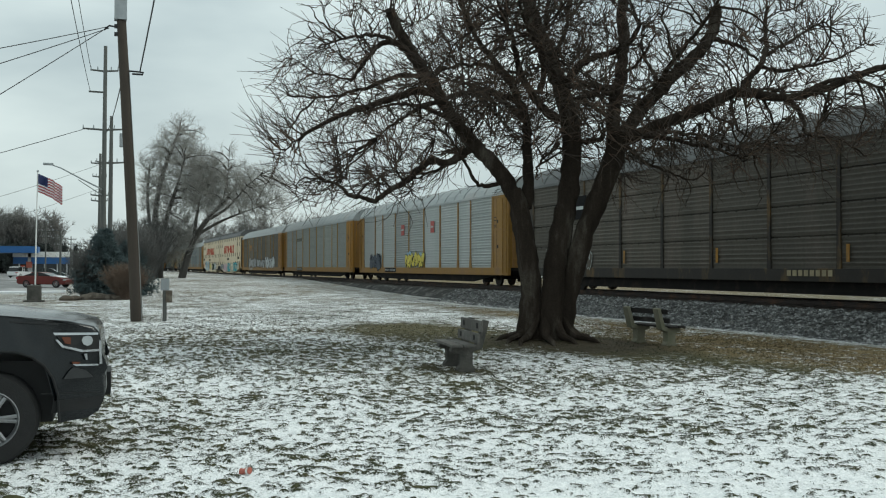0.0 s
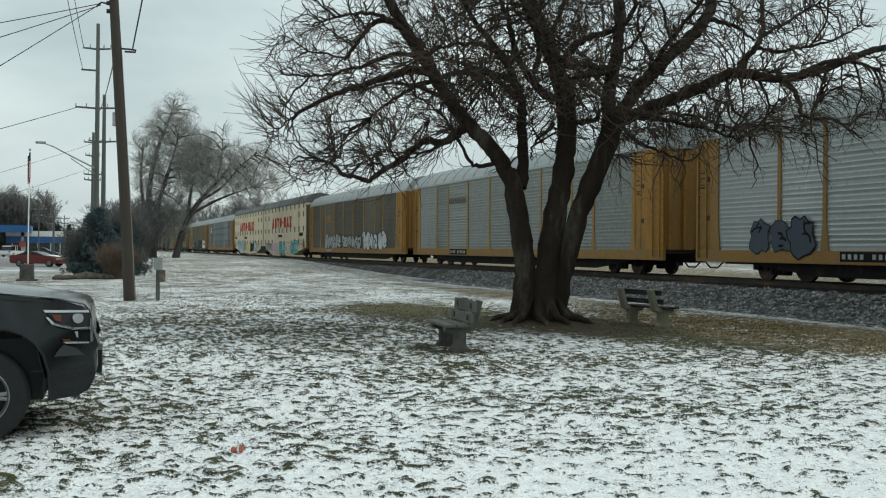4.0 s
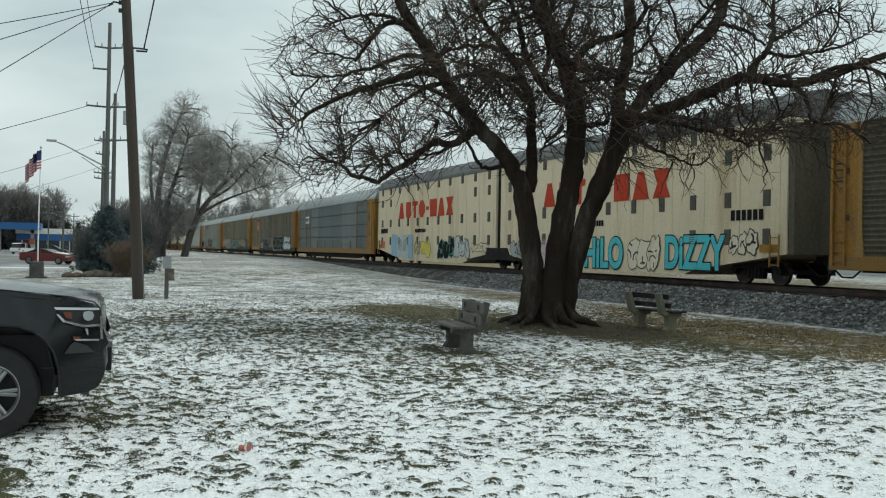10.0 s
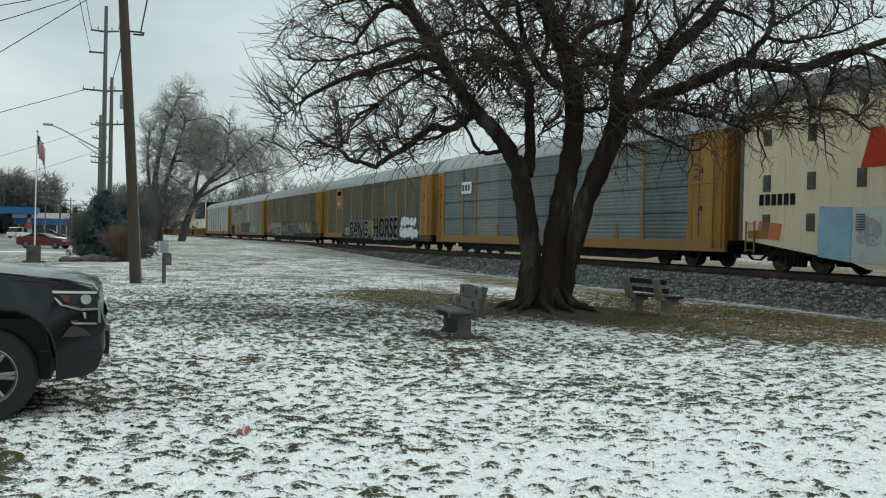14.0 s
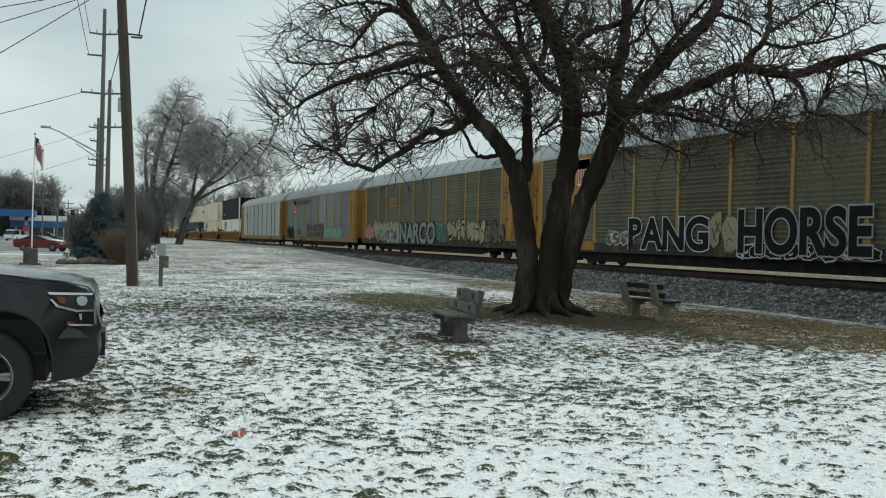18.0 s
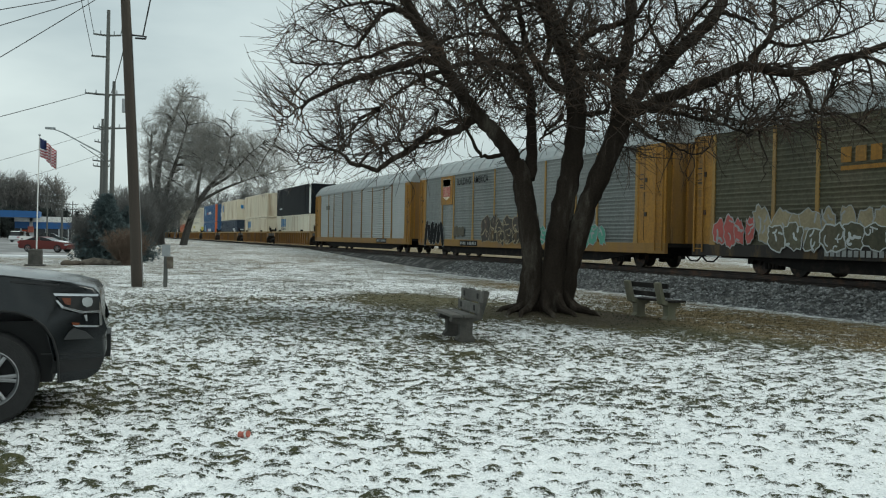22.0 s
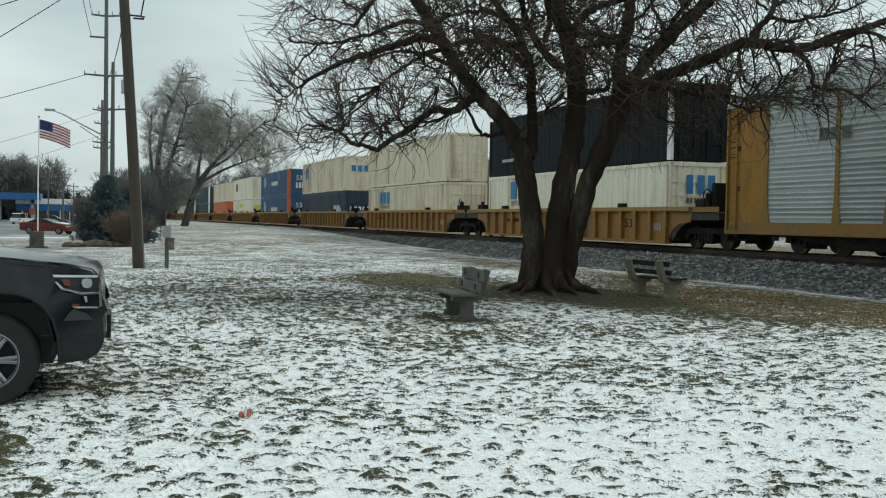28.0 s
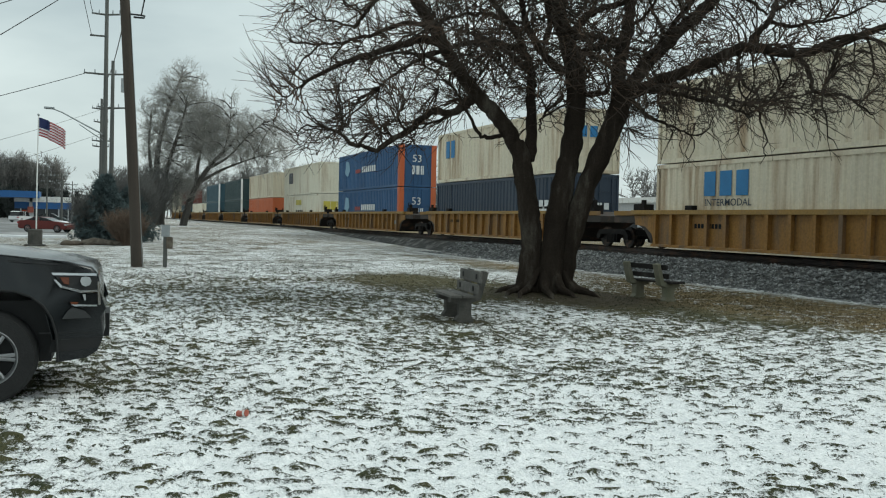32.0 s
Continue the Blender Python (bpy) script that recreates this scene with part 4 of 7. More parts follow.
def red_letters(car, x0, x1, z0, z1, y):
    """The big red name, kept to plain blocks: splayed, square, barred and round shapes in a row."""
    w = (x1 - x0) / 7.6
    h = z1 - z0
    rise = 0.06
    def shape(i, poly):
        bm = bmesh.new()
        a = x0 + i * w
        prism(bm, [(a + u * w * 0.86, z0 + v * h + rise * i * 0.0) for u, v in poly], y, y + 0.008, "y")
        part("letter_block", bm, M_RED, car)
    splay = [(0, 0), (1, 0), (0.68, 1), (0.32, 1)]
    for i, poly in ((0, splay), (1.08, [(0.08, 0.15), (0.3, 0), (0.7, 0), (0.92, 0.15), (0.92, 1), (0.08, 1)]), (2.08, [(0.3, 0), (0.7, 0), (0.7, 0.72), (0.98, 0.76), (0.98, 1), (0.02, 1), (0.02, 0.76), (0.3, 0.72)]),
                    (3.1, [(0.3, 0), (0.7, 0), (1, 0.3), (1, 0.7), (0.7, 1), (0.3, 1), (0, 0.7), (0, 0.3)]), (4.15, [(0, 0.4), (0.42, 0.4), (0.42, 0.6), (0, 0.6)]),
                    (4.7, [(0, 0), (1, 0), (1, 1), (0, 1)]), (5.75, splay), (6.8, [(0, 0), (1, 0), (0.74, 0.5), (1, 1), (0, 1), (0.26, 0.5)])):
        shape(i, poly)


def twin_car(x):
    car = thing("articulated_autorack", pose(x, TRACK_Y, RAIL_Z), "cream articulated two-unit car carrier with red lettering and graffiti", "railcar", "railcars of the train")
    L = 21.0
    for s in (-1, 1):
        a, b = (0.3, 0.3 + L) if s > 0 else (-0.3 - L, -0.3)
        out, inn = (b, a) if s > 0 else (a, b)
        bm = bmesh.new()
        prism(bm, [(out, 1.0), (out - s * 4.6, 0.42), (out - s * 5.2, 0.24), (inn + s * 4.6, 0.24), (inn + s * 3.2, 0.5), (inn, 0.95), (inn, 5.22), (out, 5.22)], -HALF, HALF, "y")
        body = part("unit_body", bm, M_CREAM, car)
        part("body_seam", boxes(*[(a + q * 1.88 - 0.02, a + q * 1.88 + 0.02, -HALF - 0.012, -HALF + 0.01, 0.9, 5.2) for q in range(1, 12)]), M_CREAM, body)
        bm = bmesh.new()
        prism(bm, [(-HALF - 0.03, 5.18), (-HALF - 0.02, 5.36), (-1.32, 5.72), (-0.9, 6.0), (0, 6.15), (0.9, 6.0), (1.32, 5.72), (HALF + 0.02, 5.36), (HALF + 0.03, 5.18)], a, b, "x")
        for q in range(14):
            prism(bm, [(-1.48, 5.42), (-1.33, 5.76), (-0.9, 6.04), (0, 6.19), (0.9, 6.04), (1.33, 5.76), (1.48, 5.42)], a + 0.7 + q * 1.5, a + 0.78 + q * 1.5, "x")
        part("roof", bm, M_ROOF_DARK, car)
        for q in range(11):
            for z, skip in ((4.02, q not in (0, 1, 9, 10)), (2.50, False), (1.28, q > 2 and q < 8 and s > 0), (4.75, q in (0, 1))):
                if skip and z < 4.5:
                    continue
                v = part("vent", vent_mesh(), None, body)
                v.location = (a + 1.1 + q * 1.9, -HALF - 0.012, z - (0.0 if z != 4.02 else 0.1))
        red_letters(body, a + 4.85, a + 14.85, 3.02, 4.10, -HALF - 0.024)
        bars(body, a + 8.26, a + 10.3, 2.06, 2.30, 10, M_BLACK, -HALF - 0.024)
        bx0 = (b - 2.62) if s > 0 else (a + 0.78)
        bars(body, bx0, bx0 + 1.65, 2.08, 2.42, 6, M_BLACK, -HALF - 0.024)
        plate(body, [(out - s * 1.2, 1.05), (out - s * 0.3, 1.05), (out - s * 0.3, 1.3), (out - s * 1.2, 1.3)], M_YELLOW, "reflector_stripe", -HALF - 0.024)
        part("end_frame", boxes((min(out, out + s * 0.25), max(out, out + s * 0.25), -HALF + 0.05, HALF - 0.05, 1.0, 5.0)), M_PANEL_BROWN, car)
        bm = bmesh.new()
        lx = out - s * 0.45
        for q in (-0.2, 0.2):
            box(bm, lx + q - 0.02, lx + q + 0.02, -HALF - 0.1, -HALF - 0.06, 0.6, 1.6)
        for q in range(4):
            box(bm, lx - 0.2, lx + 0.2, -HALF - 0.09, -HALF - 0.065, 0.65 + q * 0.28, 0.68 + q * 0.28)
        part("step_ladder", bm, M_YELLOW_DARK, car)
        truck(car, s * (L - 1.6))
        cp = part("coupler", coupler_mesh(1.4), None, car)
        cp.location = (s * (L + 0.75), 0, 0)
    part("bellows", boxes((-0.3, 0.3, -HALF + 0.12, HALF - 0.12, 1.0, 5.3)), M_BLACK, car)
    bm = bmesh.new()
    prism(bm, [(-4.2, 0.45), (-1.5, 0.75), (-1.2, 1.12), (1.2, 1.12), (1.5, 0.75), (4.2, 0.45), (1.2, 0.5), (-1.2, 0.5)], -HALF - 0.06, -HALF + 0.3, "y")
    part("truck_cover", bm, M_UNDER, car)
    truck(car, 0)
    g = -HALF - 0.02
    graffiti(car, 1.6, 4.9, 0.5, 1.6, M_SPRAY_FADED, M_BLACK, 31, g, letters=4)
    graffiti(car, 4.9, 8.5, 0.25, 1.6, M_PINK, M_SPRAY_FADED, 32, g, letters=4)
    words(car, "HiLO", 9.1, 12.1, 0.32, 1.60, M_CYAN, M_BLACK, g - 0.02)
    graffiti(car, 12.5, 14.6, 0.3, 1.65, M_BOX_CREAM, M_BROWN_STEEL, 34, g, letters=3)
    words(car, "DiZZY", 15.0, 18.45, 0.42, 1.62, M_CYAN, M_BLACK, g - 0.02)
    graffiti(car, 18.6, 20.0, 0.9, 1.8, M_BOX_CREAM, M_BROWN_STEEL, 42, g, letters=3)
    graffiti(car, -3.6, -1.2, 0.85, 1.4, M_CREAM, M_VENT, 41, g, letters=4)
    graffiti(car, -6.0, -3.8, 0.4, 1.8, M_SPRAY_GREY, M_BLACK, 36, g, letters=3)
    graffiti(car, -8.7, -6.0, 0.35, 1.75, M_BLACK, M_SPRAY_GREEN, 37, g, letters=3)
    graffiti(car, -13.2, -11.9, 0.5, 1.7, M_SPRAY_TAN, M_CREAM, 39, g, letters=2)
    graffiti(car, -11.95, -10.1, 0.45, 1.75, M_SPRAY_YELLOW, M_SPRAY_TAN, 38, g, letters=2)
    plate(car, [(-18.0, 0.55), (-16.75, 0.42), (-16.7, 1.95), (-17.95, 2.0)], M_SPRAY_BLUE, "paint_patch", g)
    plate(car, [(-16.7, 0.42), (-14.0, 0.36), (-14.0, 1.95), (-16.7, 1.95)], M_SPRAY_PALE, "paint_patch", g + 0.006)
    graffiti(car, -16.5, -14.6, 0.7, 1.8, M_SPRAY_FADED, M_SPRAY_PALE, 43, g, letters=2)
    plate(car, [(-14.4, 0.40), (-13.5, 0.38), (-13.45, 1.9), (-14.4, 1.95)], M_SPRAY_BLUE, "paint_patch", g - 0.008)
    plate(car, [(-20.6, 1.05), (-19.6, 1.0), (-19.5, 1.5), (-20.5, 1.6)], M_ORANGE, "paint_patch", g)
    TRAIN.append(car)
    return car


twin_car(-150.0)

# ---- the grey cars behind it ----
c = autorack(-185.7, M_PANEL_BLUE, M_YELLOW, M_YELLOW_DARK, M_ROOF, GREY_LABEL, low=True, seams=True)
plate(c, [(-9.6, 3.3), (-8.2, 3.3), (-8.2, 3.95), (-9.6, 3.95)], M_SPRAY_WHITE, "emblem")
bars(c, -9.5, -8.3, 3.45, 3.8, 3, M_VENT, -HALF - 0.072, "logo")
c = autorack(-213.7, M_PANEL_OLIVE, M_YELLOW, M_POST, M_ROOF, "olive-grey car-carrier railcar with white and black graffiti", sill=M_SILL_BLACK)
plate(c, [(-13.9, 0.66), (-7.6, 0.66), (-7.6, 1.03), (-13.9, 1.03)], M_YELLOW, "sill_plate", -HALF - 0.05)
graffiti(c, 7.5, 11.1, 0.7, 1.5, M_SPRAY_WHITE, M_SPRAY_BLUE, 51, letters=5)
graffiti(c, 7.7, 10.8, 1.45, 2.2, M_SPRAY_WHITE, M_SPRAY_BLUE, 54, letters=5)
words(c, "BANG", -4.95, 0.0, 0.75, 1.95, M_BLACK, M_SPRAY_GREY)
graffiti(c, -0.1, 1.5, 0.7, 2.1, M_SPRAY_TAN, M_PANEL_OLIVE, 55, letters=2)
words(c, "HORSE", 1.5, 7.0, 0.72, 2.15, M_BLACK, M_SPRAY_FADED)
graffiti(c, 1.4, 7.2, 0.55, 1.1, M_BLACK, M_SPRAY_GREY, 52, letters=8)
graffiti(c, -6.6, -5.0, 0.8, 1.5, M_PANEL_OLIVE, M_SPRAY_GREY, 53, letters=3)
shield(c, -9.55)
c = autorack(-242.1, M_PANEL_OLIVE, M_YELLOW, M_POST, M_ROOF, "olive-grey car-carrier railcar with bright yellow ends and graffiti", sill=M_SILL_BLACK)
words(c, "NARCO", -4.4, 2.25, 0.66, 2.02, M_SPRAY_DULL, M_BLACK)
graffiti(c, 2.4, 4.2, 0.7, 2.1, M_BOX_GREEN, M_SPRAY_GREEN, 61, letters=2)
graffiti(c, -12.3, -10.2, 0.8, 2.0, M_SPRAY_RED, M_SPRAY_FADED, 62, letters=4)
graffiti(c, -10.2, -4.7, 0.8, 2.25, M_SPRAY_TAN, M_SPRAY_FADED, 64, letters=8)
graffiti(c, -9.6, -5.0, 0.7, 1.7, M_PANEL_OLIVE, M_SPRAY_GREY, 66, -HALF - 0.084, letters=6)
graffiti(c, 4.3, 9.6, 0.8, 2.2, M_SPRAY_TAN, M_BLACK, 63, letters=8)
graffiti(c, 9.6, 12.0, 0.7, 2.0, M_PANEL_OLIVE, M_BLACK, 65, letters=3)
plate(c, [(-6.7, 3.1), (-5.1, 3.1), (-5.1, 3.22), (-6.7, 3.22)], M_YELLOW, "emblem")
bars(c, -6.7, -5.1, 3.32, 3.75, 3, M_YELLOW, name="logo")
bars(c, -7.24, -4.6, 0.68, 0.86, 12, M_SPRAY_FADED)
c = autorack(-270.8, M_PANEL_GREY, M_YELLOW, M_POST, M_ROOF, "grey car-carrier railcar with a shield emblem and yellow ends")
graffiti(c, -12.4, -9.1, 0.45, 2.15, M_BLACK, M_SPRAY_GREY, 71, letters=6, width=0.04)
graffiti(c, -7.5, -5.9, 1.05, 1.75, M_PANEL_BROWN, M_VENT, 75, letters=4, width=0.04)
words(c, "BUILDING", -6.99, -5.0, 4.05, 4.42, M_BLACK, None)
words(c, "AMERICA", -4.6, -2.6, 4.05, 4.42, M_BLACK, None)
stencil(c, -6.51, -4.0, 0.62, 0.92, 10)
shield(c, -9.65)
graffiti(c, -3.3, 3.1, 0.5, 2.45, M_BROWN_STEEL, M_SPRAY_TAN, 72, letters=7)
graffiti(c, -2.2, 2.4, 0.7, 1.6, M_SILL_BLACK, M_SPRAY_TAN, 76, -HALF - 0.084, letters=5)
graffiti(c, 3.4, 9.4, 0.75, 1.8, M_SPRAY_GREEN, M_SPRAY_FADED, 73, letters=9)
c = autorack(-299.6, M_PANEL_SILVER, M_YELLOW, M_YELLOW_DARK, M_ROOF, "light grey corrugated car-carrier railcar with yellow sill", shift=0.42)
bars(c, -9.3, -8.0, 3.35, 3.7, 3, M_VENT, name="logo")
stencil(c, 6.0, 8.4, 0.64, 0.94, 10)


# ---- well cars and containers ----
BOX_L = 16.6        # outside length of a container


@cached
def rib_mesh(material):
    bm = bmesh.new()
    box(bm, -0.045, 0.045, -0.17, 0.0, 0.24, 1.34)
    box(bm, -0.075, 0.075, -0.185, -0.172, 0.24, 1.34)
    return mesh_of("rib", bm, material)


def well_car(x):
    car = thing("well_car", pose(x, TRACK_Y, RAIL_Z), "ochre yellow well car with ribbed sides carrying stacked containers", "railcar", "well cars of the train")
    y = -1.32
    bm = bmesh.new()
    prism(bm, [(-9.7, 1.34), (-9.62, 0.95), (-8.95, 0.88), (-8.5, 0.62), (-8.3, 0.24), (8.3, 0.24), (8.5, 0.62), (8.95, 0.88), (9.62, 0.95), (9.7, 1.34)], y - 0.02, y + 0.04, "y")
    side = part("side_plate", bm, M_WELL, car)
    part("top_chord", boxes((-9.72, 9.72, y - 0.19, y + 0.12, 1.34, 1.5)), M_POST, car, bevel=0.012)
    part("bottom_chord", boxes((-8.32, 8.32, y - 0.17, y + 0.12, 0.14, 0.24)), M_WELL, car, bevel=0.012)
    for i in range(17):
        r = part("rib", rib_mesh(M_WELL), None, side)
        r.location = (-8.08 + i * 1.022, y, 0)
    part("far_sill", boxes((-8.5, 8.5, -y - 0.06, -y, 0.2, 1.5)), M_WELL, car)
    part("well_floor", boxes((-8.5, 8.5, y + 0.06, -y - 0.06, 0.16, 0.28)), M_UNDER, car)
    for s in (-1, 1):
        a, b = (8.5, 11.2) if s > 0 else (-11.2, -8.5)
        inn, out = s * 8.5, s * 11.2
        bm = bmesh.new()
        prism(bm, [(inn, 0.24), (inn + s * 0.5, 0.75), (inn + s * 1.1, 1.02), (out, 1.02), (out, 1.28), (inn, 1.5)], y, -y, "y")
        part("end_platform", bm, M_BROWN_STEEL, car)
        part("platform_edge", boxes((a, b, y - 0.03, y - 0.004, 1.30, 1.48)), M_YELLOW_DARK, car)
        part("platform_gear", boxes((a + 0.6, b - 0.4, y - 0.02, y + 0.1, 1.28, 1.36), (a + 1.2, a + 1.7, -1.2, -0.6, 1.28, 1.75), (a + 1.9, a + 2.1, -1.3, -1.2, 1.28, 1.9)), M_UNDER, car)
    truck(car, -11.75)
    bars(car, 7.35, 7.85, 0.62, 0.90, 3, M_SPRAY_FADED, y - 0.032)
    for x_l in (-6.25, 4.95):
        part("lock_bracket", boxes((x_l, x_l + 0.4, y - 0.16, y + 0.1, 1.5, 1.66)), M_UNDER, car, bevel=0.02)
    words(car, "53", 5.3, 5.86, 0.72, 1.04, M_BOX_BLACK, None, y - 0.026)
    bars(car, -5.83, -4.3, 0.86, 1.02, 8, M_BOX_BLACK, y - 0.032)
    bm = bmesh.new()
    tube(bm, [(10.6 + 0.22 * math.cos(a), y - 0.05, 1.86 + 0.22 * math.sin(a)) for a in [math.tau * k / 16 for k in range(17)]], [0.022] * 17, 6, False)
    for a in (0.4, 2.5, 4.6):
        tube(bm, [(10.6, y - 0.05, 1.86), (10.6 + 0.22 * math.cos(a), y - 0.05, 1.86 + 0.22 * math.sin(a))], [0.018, 0.018], 5)
    wheel = part("brake_wheel", bm, M_UNDER, car)
    part("wheel_stand", boxes((10.52, 10.68, y - 0.02, y + 0.14, 1.28, 1.95)), M_UNDER, wheel)
    TRAIN.append(car)
    return car


@cached
def container_body(material, ribs=40, depth=0.045):
    """A 53-foot container: ribbed sides, solid roof and floor."""
    bm = bmesh.new()
    L, W, H = BOX_L / 2, 1.3, 2.88
    for s in (-1, 1):
        pts = []
        n = ribs
        step = (2 * L - 0.5) / n
        for i in range(n):
            a = -L + 0.25 + i * step
            pts += [(a, 0.0), (a + step * 0.35, 0.0), (a + step * 0.5, depth), (a + step * 0.85, depth)]
        pts.append((L - 0.25, 0.0))
        for z0, z1 in ((0.16, H - 0.14),):
            lo = [bm.verts.new((p, s * (W - 0.02 - d), z0)) for p, d in pts]
            hi = [bm.verts.new((p, s * (W - 0.02 - d), z1)) for p, d in pts]
            for i in range(len(pts) - 1):
                bm.faces.new((lo[i], lo[i + 1], hi[i + 1], hi[i]))
    box(bm, -L + 0.1, L - 0.1, -W + 0.07, W - 0.07, 0.05, H - 0.03)
    return mesh_of("shell", bm, material)


@cached
def container_frame(material):
    L, W, H = BOX_L / 2, 1.3, 2.88
    rows = []
    for s in (-1, 1):
        y0, y1 = (-W, -W + 0.1) if s < 0 else (W - 0.1, W)
        rows += [(-L, L, y0, y1, 0.0, 0.16), (-L, L, y0, y1, H - 0.14, H)]
        for q in (-L, -6.1, 6.0, L - 0.14):
            rows.append((q, q + 0.14, y0 - 0.002, y1 + 0.002, 0.003, H - 0.003))
    for q in (-L, L - 0.1):
        rows += [(q, q + 0.1, -W + 0.1, W - 0.1, 0.0, 0.14), (q, q + 0.1, -W + 0.1, W - 0.1, H - 0.16, H)]
    return mesh_of("frame", boxes(*rows), material)


@cached
def door_mesh(material):
    W, H = 1.3, 2.88
    bm = boxes((-0.05, 0.0, -W + 0.1, -0.01, 0.14, H - 0.16), (-0.05, 0.0, 0.01, W - 0.1, 0.14, H - 0.16))
    for q in (-0.95, -0.3, 0.3, 0.95):
        tube(bm, [(0.03, q, 0.1), (0.03, q, H - 0.1)], [0.025, 0.025], 6)
    for z in (0.6, 1.1, 1.6, 2.1):
        box(bm, 0.0, 0.025, -W + 0.12, -0.05, z, z + 0.12)
        box(bm, 0.0, 0.025, 0.05, W - 0.12, z, z + 0.12)
    return mesh_of("end_door", bm, material)


def container(x, level, material, label, trim=None, ribs=40, depth=0.045):
    z = 0.30 + level * 2.93
    ob = thing("shipping_container", pose(x, TRACK_Y, RAIL_Z + z), label, "container", "containers on the train")
    part("shell", container_body(material, ribs, depth), None, ob)
    part("frame", container_frame(trim or material), None, ob)
    d = part("end_door", door_mesh(material), None, ob)
    d.location = (BOX_L / 2 - 0.03, 0, 0)
    TRAIN.append(ob)
    return ob


BOX_Y = -1.312


def blocks(ob, x0, x1, z0, z1, n, material, name="logo", y=BOX_Y):
    bars(ob, x0, x1, z0, z1, n, material, y, name)


def end_bars(ob, y0, y1, z0, z1, n, material):
    w = (y1 - y0) / n
    for i in range(n):
        part("end_marking", boxes((8.31, 8.317, y0 + i * w, y0 + i * w + w * 0.7, z0, z1)), material, ob)


def numeral(ob, body, size, m, material):
    """Readable size figures in the built-in font, turned into a mesh."""
    cu = bpy.data.curves.new("figures", "FONT")
    cu.body, cu.size, cu.extrude = body, size, 0.004
    tmp = bpy.data.objects.new("figures", cu)
    scene.collection.objects.link(tmp)
    dg = bpy.context.evaluated_depsgraph_get()
    me = bpy.data.meshes.new_from_object(tmp.evaluated_get(dg))
    bpy.data.objects.remove(tmp)
    me.materials.clear()
    me.materials.append(material)
    f = part("figures", me, None, ob)
    f.matrix_basis = m
    return f


ENDS = [-316.6, -339.4, -362.9, -386.8, -410.2, -433.4, -456.8, -480.2, -503.6, -527.0, -550.4]
for e in ENDS:
    w_car = well_car(e - 8.3)
    if e == ENDS[0]:
        truck(w_car, 10.15)
        part("hand_brake_stand", boxes((10.7, 10.85, -1.25, -0.6, 1.28, 2.3), (10.6, 10.7, -1.2, -0.75, 1.6, 2.2)), M_UNDER, w_car)
STACKS = [
    (M_BOX_WHITE, "white ribbed freight container with blue block logo", M_BOX_BLACK, "near-black ribbed freight container with white corner post"),
    (M_BOX_CREAM, "cream ribbed freight container with blue block logo", M_BOX_CREAM, "weathered cream ribbed freight container"),
    (M_BOX_NAVY, "dark navy freight container with white arrow mark", M_BOX_CREAM, "cream freight container with blue square logo"),
    (M_BOX_BLUE, "bright blue freight container with orange corner posts", M_BOX_BLUE, "bright blue freight container with orange corner posts"),
    (M_BOX_WHITE, "white freight container with yellow square logo", M_BOX_WHITE, "white freight container with blue square logo"),
    (M_BOX_ORANGE, "faded orange ribbed freight container", M_BOX_CREAM, "plain cream ribbed freight container"),
    (M_BOX_GREEN, "dark green ribbed freight container", M_BOX_GREEN, "dark green ribbed freight container"),
    (M_BOX_TEAL, "slate teal ribbed freight container", M_BOX_TEAL, "slate teal ribbed freight container"),
    (M_BOX_WHITE, "off-white ribbed freight container", None, ""),
    (M_BOX_TEAL, "slate teal ribbed freight container", M_BOX_RED, "dull red ribbed freight container"),
    (M_BOX_CREAM, "plain cream ribbed freight container", M_BOX_WHITE, "plain white ribbed freight container"),
]
placed = []
for e, (ma, la, mb, lb) in zip(ENDS, STACKS):
    lo = container(e - 8.3, 0, ma, la, ribs=40)
    hi = container(e - 8.3, 1, mb, lb, depth=0.008 if mb is M_BOX_BLACK else 0.045) if mb else None
    placed.append((lo, hi))
lo, hi = placed[0]
blocks(lo, -5.54, -2.95, 1.70, 2.55, 3, M_LOGO_BLUE)
words(lo, "INTERMODAL", -5.45, -2.98, 1.36, 1.60, M_BOX_NAVY, None, BOX_Y - 0.003)
end_bars(lo, -0.6, 0.8, 1.7, 2.4, 3, M_LOGO_BLUE)
end_bars(lo, -0.6, 0.8, 1.35, 1.55, 9, M_VENT)
blocks(hi, -6.6, -5.2, 0.65, 0.8, 8, M_SPRAY_GREY, "lettering")
part("corner_post", boxes((8.08, 8.305, -1.33, -1.2, 0.0, 2.88)), M_WHITE, hi, "white corner post")
lo, hi = placed[1]
blocks(lo, -5.4, -2.85, 1.68, 2.52, 3, M_LOGO_BLUE)
words(lo, "INTERMODAL", -5.32, -2.9, 1.34, 1.58, M_BOX_NAVY, None, BOX_Y - 0.003)
lo, hi = placed[2]
blocks(hi, -6.9, -5.3, 1.4, 2.4, 2, M_LOGO_BLUE)
blocks(lo, 4.4, 6.6, 1.3, 1.7, 4, M_SPRAY_WHITE)
plate(lo, [(5.0, 1.1), (6.4, 1.1), (6.4, 0.9), (6.9, 1.25), (6.4, 1.6), (6.4, 1.4), (5.0, 1.4)], M_SPRAY_WHITE, "arrow_mark", BOX_Y)
end_bars(lo, -0.9, 0.9, 1.3, 1.6, 5, M_SPRAY_WHITE)
end_bars(hi, -0.8, 0.8, 1.6, 2.1, 3, M_LOGO_BLUE)
